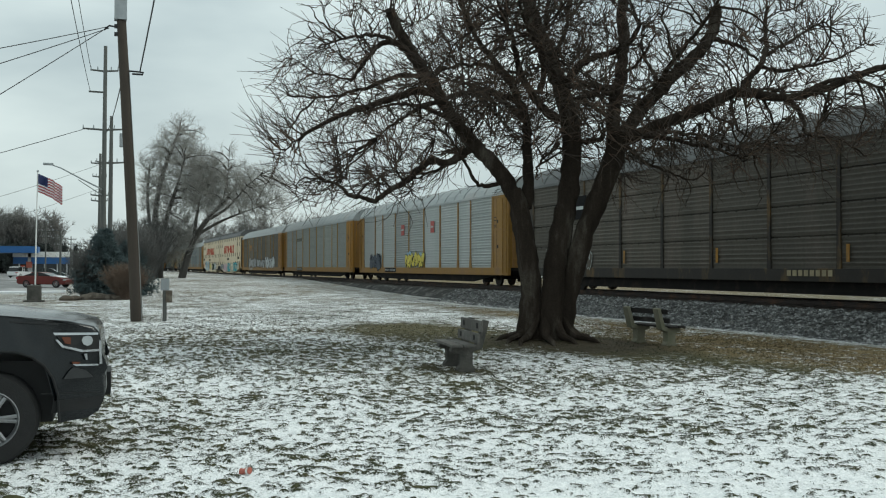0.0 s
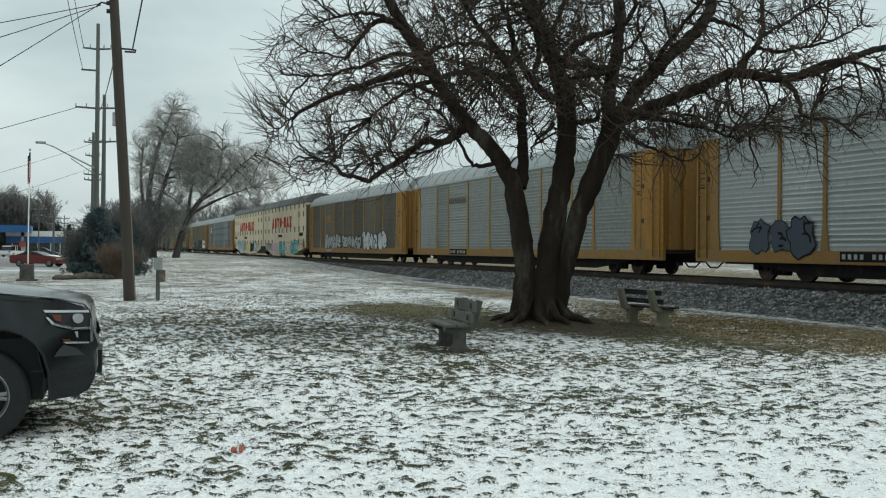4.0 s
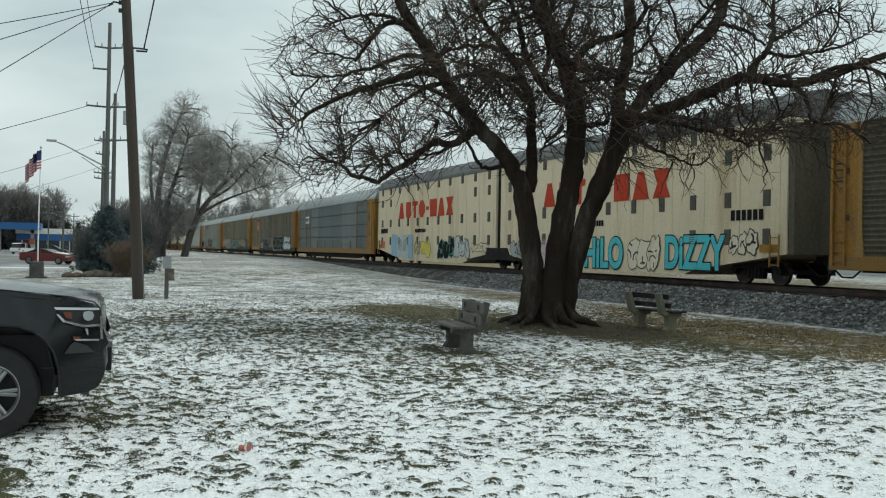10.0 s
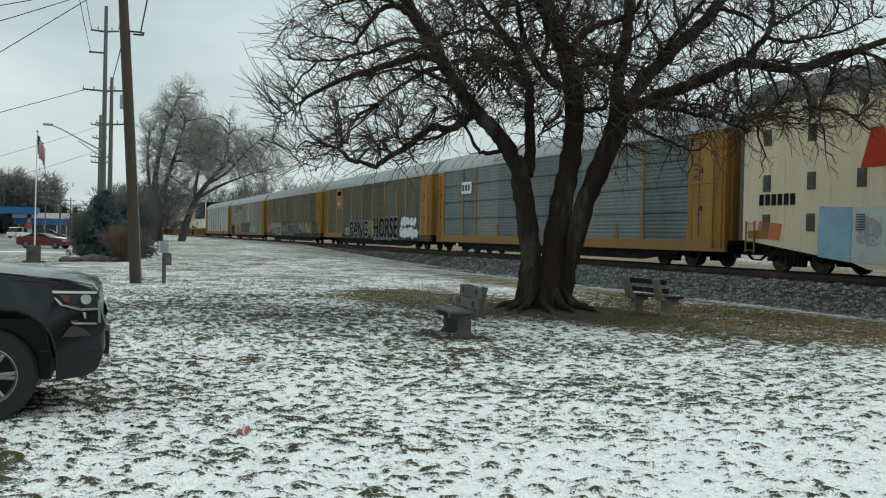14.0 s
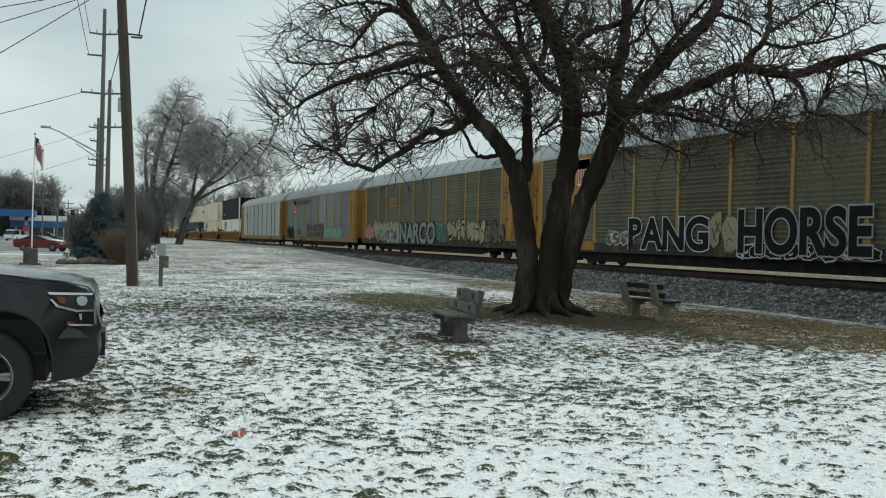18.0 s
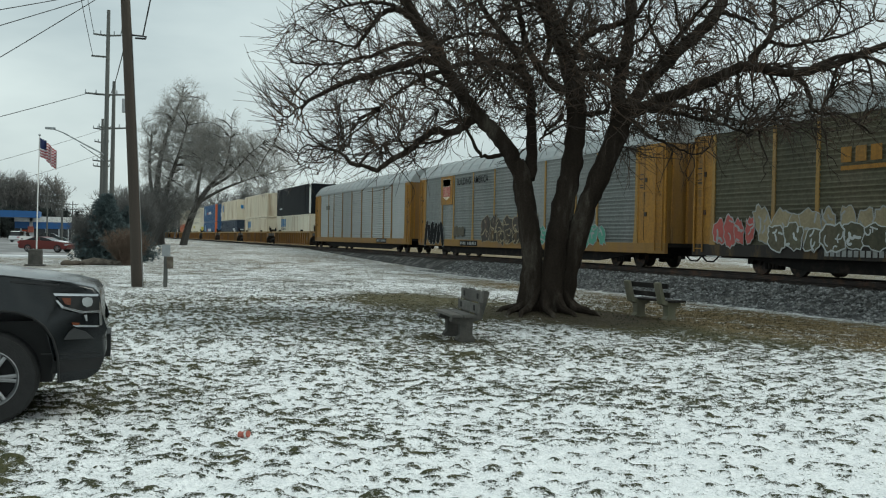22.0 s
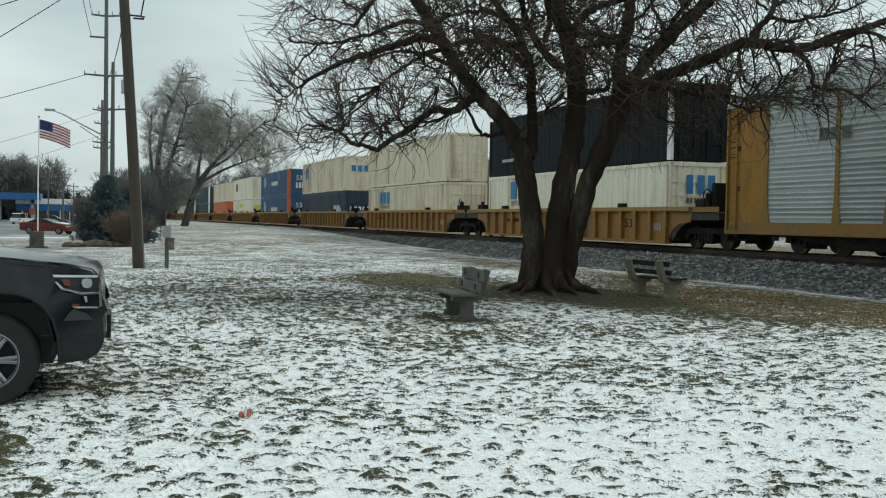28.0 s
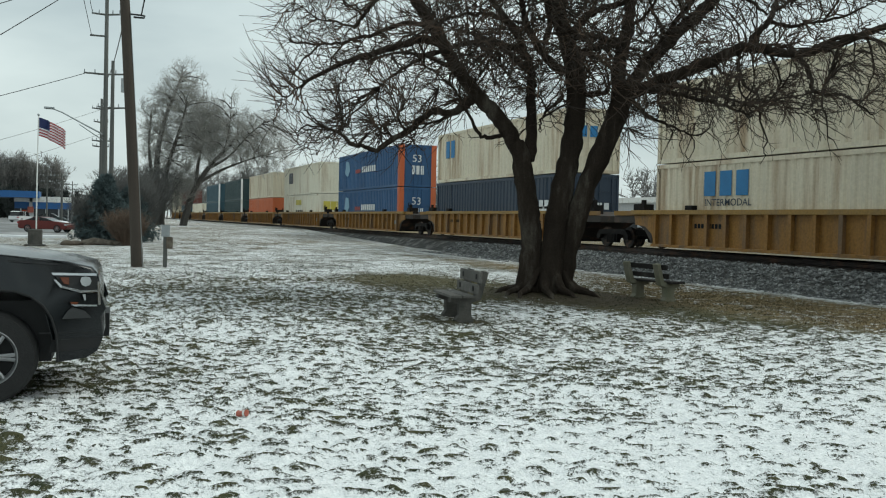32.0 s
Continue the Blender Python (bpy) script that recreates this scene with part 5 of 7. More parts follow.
for ob in placed[3]:
    part("corner_post", boxes((7.85, 8.315, -1.325, -1.22, 0.0, 2.88), (8.12, 8.325, -1.32, -1.0, 0.0, 2.88)), M_ORANGE, ob, "orange corner post")
    part("corner_post", boxes((8.17, 8.325, 0.95, 1.32, 0.0, 2.88)), M_ORANGE, ob, "orange corner post")
    blocks(ob, -1.2, 2.6, 1.3, 1.75, 7, M_SPRAY_WHITE)
    blocks(ob, -3.0, -1.5, 1.3, 1.6, 4, M_SPRAY_RED)
    plate(ob, [(-6.2, 1.4), (-5.4, 1.1), (-4.7, 1.6), (-5.0, 2.3), (-5.9, 2.4)], M_SPRAY_BLUE, "globe_mark", BOX_Y)
    numeral(ob, "53", 0.72, Matrix(((0, 0, 1, 8.32), (1, 0, 0, -0.45), (0, 1, 0, 1.7), (0, 0, 0, 1))), M_SPRAY_WHITE)
    end_bars(ob, -0.45, 0.5, 0.85, 1.45, 3, M_SPRAY_WHITE)
lo, hi = placed[4]
blocks(hi, -5.6, -3.6, 1.2, 2.3, 2, M_BOX_NAVY)
blocks(lo, -2.0, 1.4, 1.9, 2.4, 1, M_SPRAY_YELLOW)
blocks(lo, -2.0, 1.4, 0.9, 1.4, 4, M_VENT, "lettering")
end_bars(lo, -1.0, 1.0, 1.4, 2.2, 1, M_SPRAY_YELLOW)
lo, hi = placed[7]
for ob in (*placed[6], *placed[7]):
    part("corner_post", boxes((8.08, 8.31, -1.33, -1.1, 0.0, 2.88)), M_WHITE, ob, "white corner post")


# ---- bare trees ----
class Sticks:
    """Gathers tapered sticks and turns them into one mesh."""

    def __init__(self):
        self.a, self.b, self.ra, self.rb = [], [], [], []

    def add(self, a, b, ra, rb):
        self.a.append(tuple(a)), self.b.append(tuple(b)), self.ra.append(ra), self.rb.append(rb)

    def mesh(self, name, material, sides=3):
        a, b = np.array(self.a), np.array(self.b)
        ra, rb = np.array(self.ra)[:, None], np.array(self.rb)[:, None]
        d = b - a
        d /= np.linalg.norm(d, axis=1, keepdims=True) + 1e-9
        ref = np.where(np.abs(d[:, 2:3]) < 0.9, np.array([[0, 0, 1.0]]), np.array([[1.0, 0, 0]]))
        u = np.cross(d, ref)
        u /= np.linalg.norm(u, axis=1, keepdims=True)
        w = np.cross(d, u)
        rings = []
        for p, r in ((a, ra), (b, rb)):
            for k in range(sides):
                t = k * math.tau / sides
                rings.append(p + (u * math.cos(t) + w * math.sin(t)) * r)
        v = np.stack(rings, 1).reshape(-1, 3)
        base = (np.arange(len(a)) * sides * 2)[:, None]
        faces = []
        for k in range(sides):
            j = (k + 1) % sides
            faces.append(base + np.array([[k, j, sides + j, sides + k]]))
        f = np.stack(faces, 1).reshape(-1, 4)
        return mesh_from(name, v.tolist(), f.tolist(), material)


def wander(rng, p, d, length, r0, r1, n, sticks, bend=0.18, lift=0.0):
    """A crooked shoot; returns its points and ways."""
    pts, step = [(Vector(p), Vector(d).normalized())], length / n
    p, d = Vector(p), Vector(d).normalized()
    for i in range(n):
        d = (d + Vector((rng.gauss(0, bend), rng.gauss(0, bend), rng.gauss(0, bend) + lift))).normalized()
        q = p + d * step
        f0, f1 = i / n, (i + 1) / n
        sticks.add(p, q, r0 + (r1 - r0) * f0, r0 + (r1 - r0) * f1)
        p = q
        pts.append((p.copy(), d.copy()))
    return pts


def offshoot(rng, d, angle):
    """A way that leaves d by about that angle."""
    s = d.orthogonal().normalized()
    s.rotate(Matrix.Rotation(rng.uniform(0, math.tau), 3, d))
    return (d * math.cos(angle) + s * math.sin(angle)).normalized()


TREE_TURN = pose(-18.3, 9.55, 0.08, 0, 0, 69.13)     # local x to the right of the camera's view, y away from it


def spline(pts, n=4):
    """Points along a smooth curve through pts."""
    pts = [Vector(p) for p in pts]
    out = []
    for i in range(len(pts) - 1):
        p0, p1, p2, p3 = pts[max(i - 1, 0)], pts[i], pts[i + 1], pts[min(i + 2, len(pts) - 1)]
        for k in range(n):
            t = k / n
            out.append(0.5 * ((2 * p1) + (p2 - p0) * t + (2 * p0 - 5 * p1 + 4 * p2 - p3) * t * t + (3 * p1 - p0 - 3 * p2 + p3) * t ** 3))
    out.append(pts[-1])
    return out


TREE_FORM = []      # kind, radius at foot and tip, points (right, away, up)


def limb_form(kind, r0, r1, *pts):
    TREE_FORM.append((kind, pts, r0, r1))


# the three stems, then the limbs from the outside of the crown inwards
limb_form("stem", 0.259, 0.204, (-0.52, -0.05, -0.08), (-0.44, -0.03, 0.66), (-0.43, 0.0, 1.28), (-0.5, 0.0, 1.91), (-0.6, 0.05, 2.53), (-0.69, 0.08, 3.03), (-0.83, 0.1, 3.34))
limb_form("stem", 0.284, 0.161, (-0.04, -0.1, -0.1), (0.01, -0.08, 0.67), (0.07, -0.05, 1.29), (0.14, 0.0, 1.92), (0.27, 0.05, 2.54), (0.39, 0.1, 3.17), (0.48, 0.15, 3.8), (0.51, 0.2, 4.43), (0.43, 0.22, 5.06), (0.28, 0.25, 5.63), (0.08, 0.3, 6.2), (-0.15, 0.35, 6.71), (-0.31, 0.4, 7.16), (-0.43, 0.5, 7.75))
limb_form("stem", 0.235, 0.228, (0.31, 0.0, -0.05), (0.34, 0.02, 0.67), (0.47, 0.02, 1.3), (0.61, 0.0, 1.92), (0.8, -0.03, 2.55), (1.06, -0.05, 3.17), (1.27, -0.05, 3.73), (1.43, -0.08, 4.22), (1.56, -0.1, 4.59))
limb_form("limb", 0.191, 0.111, (-0.79, 0.1, 3.25), (-0.96, 0.08, 3.54), (-1.22, 0.05, 3.89), (-1.54, 0.0, 4.22), (-1.86, -0.05, 4.55), (-2.15, -0.1, 4.94), (-2.43, -0.15, 5.38), (-2.74, -0.2, 5.86), (-3.03, -0.3, 6.26), (-3.28, -0.4, 6.72), (-3.55, -0.5, 7.23))
limb_form("limb", 0.136, 0.099, (-0.51, 0.15, 2.97), (-0.46, 0.2, 3.41), (-0.46, 0.25, 3.86), (-0.49, 0.3, 4.37), (-0.48, 0.3, 4.74), (-0.52, 0.3, 5.08), (-0.7, 0.35, 5.46))
limb_form("limb", 0.105, 0.049, (-0.66, 0.35, 5.42), (-0.86, 0.3, 5.78), (-1.06, 0.2, 6.06), (-1.32, 0.1, 6.35), (-1.6, 0.0, 6.66), (-1.86, -0.1, 7.12))
limb_form("limb", 0.093, 0.037, (-0.72, 0.35, 5.44), (-1.09, 0.5, 5.56), (-1.51, 0.7, 5.66), (-1.98, 0.9, 5.65), (-2.43, 1.1, 5.52), (-2.89, 1.3, 5.47))
limb_form("limb", 0.093, 0.031, (-1.73, 0.0, 4.31), (-1.97, -0.2, 4.07), (-2.26, -0.4, 3.91), (-2.58, -0.6, 3.93), (-2.84, -0.75, 3.77), (-3.13, -0.9, 3.49), (-3.48, -1.0, 3.26), (-3.8, -1.1, 3.05), (-4.05, -1.2, 3.11), (-4.28, -1.25, 3.13), (-4.51, -1.3, 3.34), (-4.83, -1.4, 3.44))
limb_form("limb", 0.049, 0.015, (-1.13, 0.05, 3.5), (-1.53, -0.1, 3.43), (-1.72, -0.2, 3.63), (-1.94, -0.3, 4.02), (-2.19, -0.4, 4.4), (-2.51, -0.5, 4.71), (-2.9, -0.7, 4.88))
limb_form("limb", 0.043, 0.012, (-2.28, -0.4, 3.9), (-2.58, -0.6, 3.71), (-2.94, -0.8, 3.62), (-3.25, -1.0, 3.48))
limb_form("limb", 0.099, 0.037, (-2.53, -0.15, 5.47), (-2.98, -0.3, 5.48), (-3.46, -0.5, 5.29), (-3.92, -0.7, 5.1), (-4.43, -0.8, 4.93), (-4.91, -0.9, 4.67), (-5.37, -1.0, 4.39))
limb_form("limb", 0.056, 0.019, (-2.36, -0.1, 5.27), (-2.83, 0.3, 5.25), (-3.21, 0.6, 5.09), (-3.58, 0.9, 4.91), (-3.96, 1.2, 4.62))
limb_form("limb", 0.062, 0.019, (-2.7, -0.2, 5.74), (-3.21, 0.1, 5.93), (-3.7, 0.4, 5.86), (-4.23, 0.7, 5.73), (-4.79, 0.9, 5.63), (-5.44, 1.1, 5.6), (-6.04, 1.2, 5.67))
limb_form("limb", 0.080, 0.031, (-2.99, -0.3, 6.2), (-3.27, -0.5, 6.43), (-3.58, -0.7, 6.47), (-3.89, -0.9, 6.2), (-4.09, -1.0, 5.87), (-4.29, -1.1, 5.54))
limb_form("limb", 0.056, 0.019, (-3.12, -0.3, 6.44), (-3.56, 0.0, 6.72), (-4.09, 0.3, 6.86), (-4.67, 0.5, 6.82), (-5.2, 0.7, 6.69))
limb_form("limb", 0.049, 0.015, (-2.31, 0.9, 6.26), (-2.63, 0.6, 5.99), (-2.96, 0.4, 5.77), (-3.37, 0.3, 5.66))
limb_form("limb", 0.056, 0.025, (-0.99, 0.2, 5.97), (-1.4, 0.5, 6.22), (-1.82, 0.7, 6.28), (-2.27, 0.9, 6.25), (-2.63, 1.1, 6.12))
limb_form("limb", 0.099, 0.043, (0.31, 0.25, 5.54), (0.44, 0.0, 5.86), (0.63, -0.2, 6.1), (0.96, -0.4, 6.24), (1.29, -0.6, 6.28), (1.61, -0.8, 6.46), (1.79, -1.0, 6.82))
limb_form("limb", 0.068, 0.056, (0.59, 0.15, 4.46), (0.89, 0.05, 4.45), (1.17, -0.08, 4.5))
limb_form("limb", 0.062, 0.043, (0.4, 0.25, 5.41), (0.75, 0.1, 5.43), (1.11, 0.0, 5.47), (1.47, -0.05, 5.53))
limb_form("limb", 0.049, 0.031, (0.36, 0.25, 5.69), (0.78, 0.3, 5.74), (1.12, 0.3, 5.69), (1.43, 0.2, 5.55))
limb_form("limb", 0.043, 0.025, (0.64, 0.15, 5.45), (0.95, 0.3, 5.31), (1.21, 0.2, 5.07), (1.37, 0.0, 4.85))
limb_form("limb", 0.111, 0.049, (0.22, 0.22, 4.93), (-0.13, 0.0, 5.14), (-0.36, -0.2, 5.37), (-0.61, -0.4, 5.69), (-0.78, -0.6, 6.05), (-0.87, -0.8, 6.42), (-1.1, -1.0, 6.89))
limb_form("limb", 0.074, 0.031, (0.02, 0.3, 6.2), (0.23, 0.6, 6.65), (0.46, 0.9, 7.11), (0.58, 1.2, 7.64))
limb_form("limb", 0.074, 0.031, (-0.27, -0.1, 5.49), (-0.2, -0.5, 5.84), (-0.33, -0.9, 6.16), (-0.3, -1.3, 6.54))
limb_form("limb", 0.043, 0.019, (0.22, 0.2, 4.43), (0.0, -0.1, 4.2), (-0.24, -0.4, 3.95), (-0.37, -0.6, 3.61))
limb_form("limb", 0.173, 0.111, (1.42, -0.08, 4.35), (1.4, 0.05, 4.92), (1.51, 0.2, 5.51), (1.64, 0.35, 6.11), (1.73, 0.5, 6.71), (1.72, 0.7, 7.33), (1.8, 0.9, 7.9))
limb_form("limb", 0.161, 0.123, (1.57, -0.1, 4.47), (1.82, -0.05, 4.91), (2.17, 0.0, 5.32), (2.57, 0.05, 5.75), (3.02, 0.1, 6.17), (3.4, 0.15, 6.53), (3.66, 0.2, 6.96), (3.75, 0.25, 7.49))
limb_form("limb", 0.154, 0.062, (1.48, -0.1, 4.41), (1.89, -0.2, 4.56), (2.29, -0.3, 4.73), (2.72, -0.4, 4.9), (3.21, -0.5, 5.08), (3.69, -0.6, 5.34), (4.14, -0.7, 5.42), (4.61, -0.8, 5.29), (5.05, -0.9, 5.26), (5.5, -1.0, 5.38), (5.93, -1.1, 5.53), (6.32, -1.2, 5.69), (6.74, -1.3, 5.82), (7.38, -1.4, 5.94))
limb_form("limb", 0.062, 0.031, (5.22, -0.9, 5.32), (5.57, -0.9, 5.53), (5.99, -0.9, 5.65), (6.4, -0.9, 5.62), (6.88, -0.9, 5.48))
limb_form("limb", 0.080, 0.037, (3.98, -0.7, 5.41), (4.21, -0.6, 5.73), (4.48, -0.5, 6.04), (4.63, -0.4, 6.42), (4.66, -0.3, 6.87), (4.75, -0.2, 7.39))
limb_form("limb", 0.068, 0.025, (3.58, 0.2, 6.79), (3.88, 0.0, 6.66), (4.21, -0.2, 6.47), (4.43, -0.5, 6.15))
limb_form("limb", 0.049, 0.019, (4.59, -0.4, 6.24), (5.08, -0.1, 6.56), (5.68, 0.2, 6.89), (6.3, 0.5, 7.29))
limb_form("limb", 0.049, 0.019, (4.52, -0.5, 6.0), (4.87, -0.7, 5.88), (5.27, -0.9, 5.92), (5.76, -1.0, 6.0), (6.24, -1.1, 6.22))
limb_form("limb", 0.062, 0.015, (4.89, -0.85, 5.24), (5.09, -0.95, 5.04), (5.21, -1.0, 4.72), (5.26, -1.05, 4.48), (5.43, -1.1, 4.4), (5.83, -1.2, 4.38), (6.1, -1.3, 4.18), (6.38, -1.35, 3.95))
limb_form("limb", 0.037, 0.012, (5.79, -1.1, 5.51), (5.61, -1.2, 5.08), (5.46, -1.3, 4.72), (5.3, -1.35, 4.39))
limb_form("limb", 0.074, 0.019, (1.75, -0.15, 4.5), (2.13, -0.5, 4.48), (2.48, -0.8, 4.38), (2.88, -1.1, 4.23), (3.32, -1.4, 4.08), (3.78, -1.6, 3.83))
limb_form("limb", 0.056, 0.015, (2.01, -0.2, 4.59), (2.62, 0.3, 4.7), (3.3, 0.7, 4.72), (3.97, 1.0, 4.62), (4.65, 1.3, 4.45))
limb_form("limb", 0.049, 0.015, (1.69, -0.1, 4.35), (1.94, -0.3, 4.0), (2.23, -0.5, 3.82), (2.6, -0.6, 3.66), (3.0, -0.7, 3.51))
limb_form("limb", 0.043, 0.015, (3.41, -0.5, 5.13), (3.46, -0.6, 4.88), (3.76, -0.7, 4.75), (3.83, -0.75, 4.48), (4.09, -0.8, 4.18))
limb_form("limb", 0.043, 0.015, (3.83, -0.6, 5.36), (3.78, -0.8, 4.95), (3.85, -0.9, 4.6), (4.08, -1.0, 4.38), (4.2, -1.1, 3.99))
limb_form("limb", 0.037, 0.012, (4.39, -0.75, 5.35), (4.66, -0.6, 4.99), (4.75, -0.5, 4.67), (4.67, -0.4, 4.36))
limb_form("limb", 0.049, 0.019, (2.48, 0.05, 5.68), (2.28, 0.3, 6.17), (2.15, 0.6, 6.68), (2.27, 0.9, 7.27))
limb_form("limb", 0.049, 0.019, (2.86, 0.1, 6.01), (2.65, -0.2, 6.37), (2.49, -0.5, 6.72), (2.25, -0.8, 7.06))
limb_form("limb", 0.049, 0.019, (1.59, 0.3, 5.91), (1.92, 0.1, 6.18), (2.12, -0.1, 6.45), (2.25, -0.3, 6.77))
# limbs that reach away from the lawn and towards it
limb_form("limb", 0.075, 0.02, (-0.6, 0.4, 5.0), (-1.1, 1.4, 5.7), (-1.7, 2.6, 6.2), (-2.3, 3.8, 6.6))
limb_form("limb", 0.075, 0.02, (0.48, 0.2, 4.9), (0.9, 1.5, 5.6), (1.6, 2.9, 6.2), (2.2, 4.0, 6.5))
limb_form("limb", 0.07, 0.02, (0.35, 0.2, 5.3), (-0.1, -1.0, 5.9), (-0.7, -2.2, 6.4), (-1.0, -3.2, 6.8))
limb_form("limb", 0.07, 0.02, (2.0, 0.0, 5.2), (2.3, -1.2, 5.8), (2.7, -2.4, 6.4), (3.0, -3.2, 7.0))
limb_form("limb", 0.06, 0.02, (-2.1, -0.1, 4.86), (-2.9, 1.0, 5.4), (-3.7, 2.1, 5.6), (-4.3, 2.7, 5.5))
limb_form("limb", 0.06, 0.02, (2.9, -0.4, 5.1), (3.6, 0.8, 5.4), (4.6, 1.8, 5.8), (5.8, 2.4, 6.1))


def crown_fill(rng, sticks, nodes, targets, heart, r0, r1, steps=6, sag=0.0, wobble=0.05):
    """A bent shoot from the nearest limb to each target; returns the points and ways along them."""
    at = np.array([n[0] for n in nodes])
    far = np.linalg.norm(at - np.array(heart), axis=1)
    grown = []
    for t in targets:
        d = np.linalg.norm(at - np.array(t), axis=1)
        reach = (Vector(t) - Vector(heart)).length
        k = int(np.argmin(d + 1.2 * np.maximum(0, far - reach + 0.15)))
        p, way = nodes[k]
        span = (t - p).length
        if span < 0.06:
            continue
        mid = p.lerp(t, 0.5) + way * span * 0.22 + Vector((rng.gauss(0, 0.08), rng.gauss(0, 0.08), rng.gauss(0.05, 0.06) + sag)) * span
        pts = []
        for i in range(steps + 1):
            f = i / steps
            q = p.lerp(mid, f).lerp(mid.lerp(t, f), f)
            if 0 < i:
                q = q + Vector((rng.gauss(0, wobble), rng.gauss(0, wobble), rng.gauss(0, wobble))) * min(span, 1.0)
            pts.append(q)
        a = r0 * (0.55 + 0.45 * min(span, 1.6))
        for i in range(steps):
            f0, f1 = i / steps, (i + 1) / steps
            sticks.add(pts[i], pts[i + 1], a + (r1 - a) * f0, a + (r1 - a) * f1)
            grown.append((pts[i + 1], (pts[i + 1] - pts[i]).normalized()))
    return grown


def crown_targets(rng, count, inside, lo, hi):
    """Even random points of a box that lie inside the crown."""
    out = []
    while len(out) < count:
        p = Vector([rng.uniform(a, b) for a, b in zip(lo, hi)])
        if rng.random() < inside(p):
            out.append(p)
    return out


def main_tree():
    rng = random.Random(12)
    tree = thing("spreading_tree", TREE_TURN, "old bare spreading tree with three dark trunks and dense twigs", "tree")
    boughs, twigs, fine = Sticks(), Sticks(), Sticks()
    trunk_bm = bmesh.new()
    heart = Vector((-0.4, 0.0, 3.0))
    nodes = []
    for i, (kind, pts, r0, r1) in enumerate(TREE_FORM):
        pts = spline(pts, 5)
        n = len(pts) - 1
        radii = [r0 + (r1 - r0) * (k / n) ** 0.9 for k in range(n + 1)]
        if kind == "stem":
            for k, p in enumerate(pts):
                if p.z < 0.7:
                    radii[k] *= 1 + 0.10 * (1 - max(p.z, 0) / 0.7) ** 2
        radii = [r * (1 + 0.16 * (noise.noise((i * 7.1, k * 0.45, 3.3)))) for k, r in enumerate(radii)]
        if kind == "stem":
            tube(trunk_bm, pts, radii, 18)
        else:
            bm = bmesh.new()
            tube(bm, [p + Vector((rng.gauss(0, 0.014), rng.gauss(0, 0.014), rng.gauss(0, 0.014))) for p in pts], radii, 10)
            part("limb", bm, M_BARK, tree, smooth=True)
        nodes += [(pts[k], (pts[k + 1] - pts[k]).normalized()) for k in range(n) if pts[k].z > (4.4 if kind == "stem" else 3.0)]

    def inside(p):
        """How likely a twig ends at p."""
        e = Vector(((p.x - 0.3) / (6.9 if p.x < 0.3 else 7.8), (p.y - 0.2) / 4.3, (p.z - 4.9) / 4.3)).length
        if e > 1:
            return 0.0
        floor = 3.6 + 0.12 * p.x if p.x < -2.6 else 4.35 if p.x < 1.2 else 3.75 + 0.12 * abs(p.x - 3.2)
        if p.z < floor:
            return 0.06 if p.z > floor - 0.9 else 0.0
        if p.x > 1.2:
            return 0.62 if p.z < 5.4 else 0.46
        if p.x < -2.6:
            return 0.42
        return 0.9

    lo, hi = (-6.6, -3.6, 2.7), (8.0, 4.2, 9.2)
    wood = crown_fill(rng, boughs, nodes, crown_targets(rng, 520, inside, lo, hi), heart, 0.022, 0.007, 8, 0.0, 0.028)
    sprigs = crown_fill(rng, twigs, nodes + wood, crown_targets(rng, 5800, inside, lo, hi), heart, 0.0150, 0.0062, 5, 0.0, 0.028)
    for q, e in sprigs:
        left, right = q.x < -2.2, q.x > 1.4
        if rng.random() < (0.40 if left else 0.45 if right else 0.55):
            out = (q - heart).normalized()
            w = offshoot(rng, e, rng.uniform(0.3, 0.8))
            w = (w + out * (0.5 if left else 0.1) + Vector((0, 0, -0.35 if right and q.z < 5.6 else 0.1))).normalized()
            wander(rng, q, w, rng.uniform(0.25, 0.85) if left else rng.uniform(0.15, 0.5), 0.0072, 0.0040, 2, fine, 0.13 if left else 0.28, 0.0)
    for a in range(11):
        t = a / 11 * math.tau + rng.uniform(-0.25, 0.25)
        l = rng.uniform(0.85, 1.35)
        cx = -0.06
        tube(trunk_bm, [(cx + math.cos(t) * 0.36, math.sin(t) * 0.22, 0.62), (cx + math.cos(t) * 0.50, math.sin(t) * 0.36, 0.32), (cx + math.cos(t) * 0.68, math.sin(t) * 0.56, 0.17), (cx + math.cos(t + 0.12) * l * 0.85, math.sin(t + 0.12) * l * 0.8, 0.10), (cx + math.cos(t + 0.2) * l, math.sin(t + 0.2) * l, -0.06)], [0.08, 0.10, 0.085, 0.055, 0.03], 8)
    for v in trunk_bm.verts:
        v.co += Vector((noise.noise(v.co * 4.0), noise.noise(v.co * 4.0 + Vector((9, 0, 0))), 0)) * 0.045
    part("trunk", trunk_bm, M_BARK, tree, smooth=True)
    tagged(part("branchwork", boughs.mesh("branchwork", M_BARK, 5), None, tree), kind="stuff")
    tagged(part("inner_crown", twigs.mesh("inner_crown", M_TWIG, 3), None, tree), kind="stuff")
    tagged(part("crown", fine.mesh("crown", M_TWIG, 3), None, tree), kind="stuff")


main_tree()


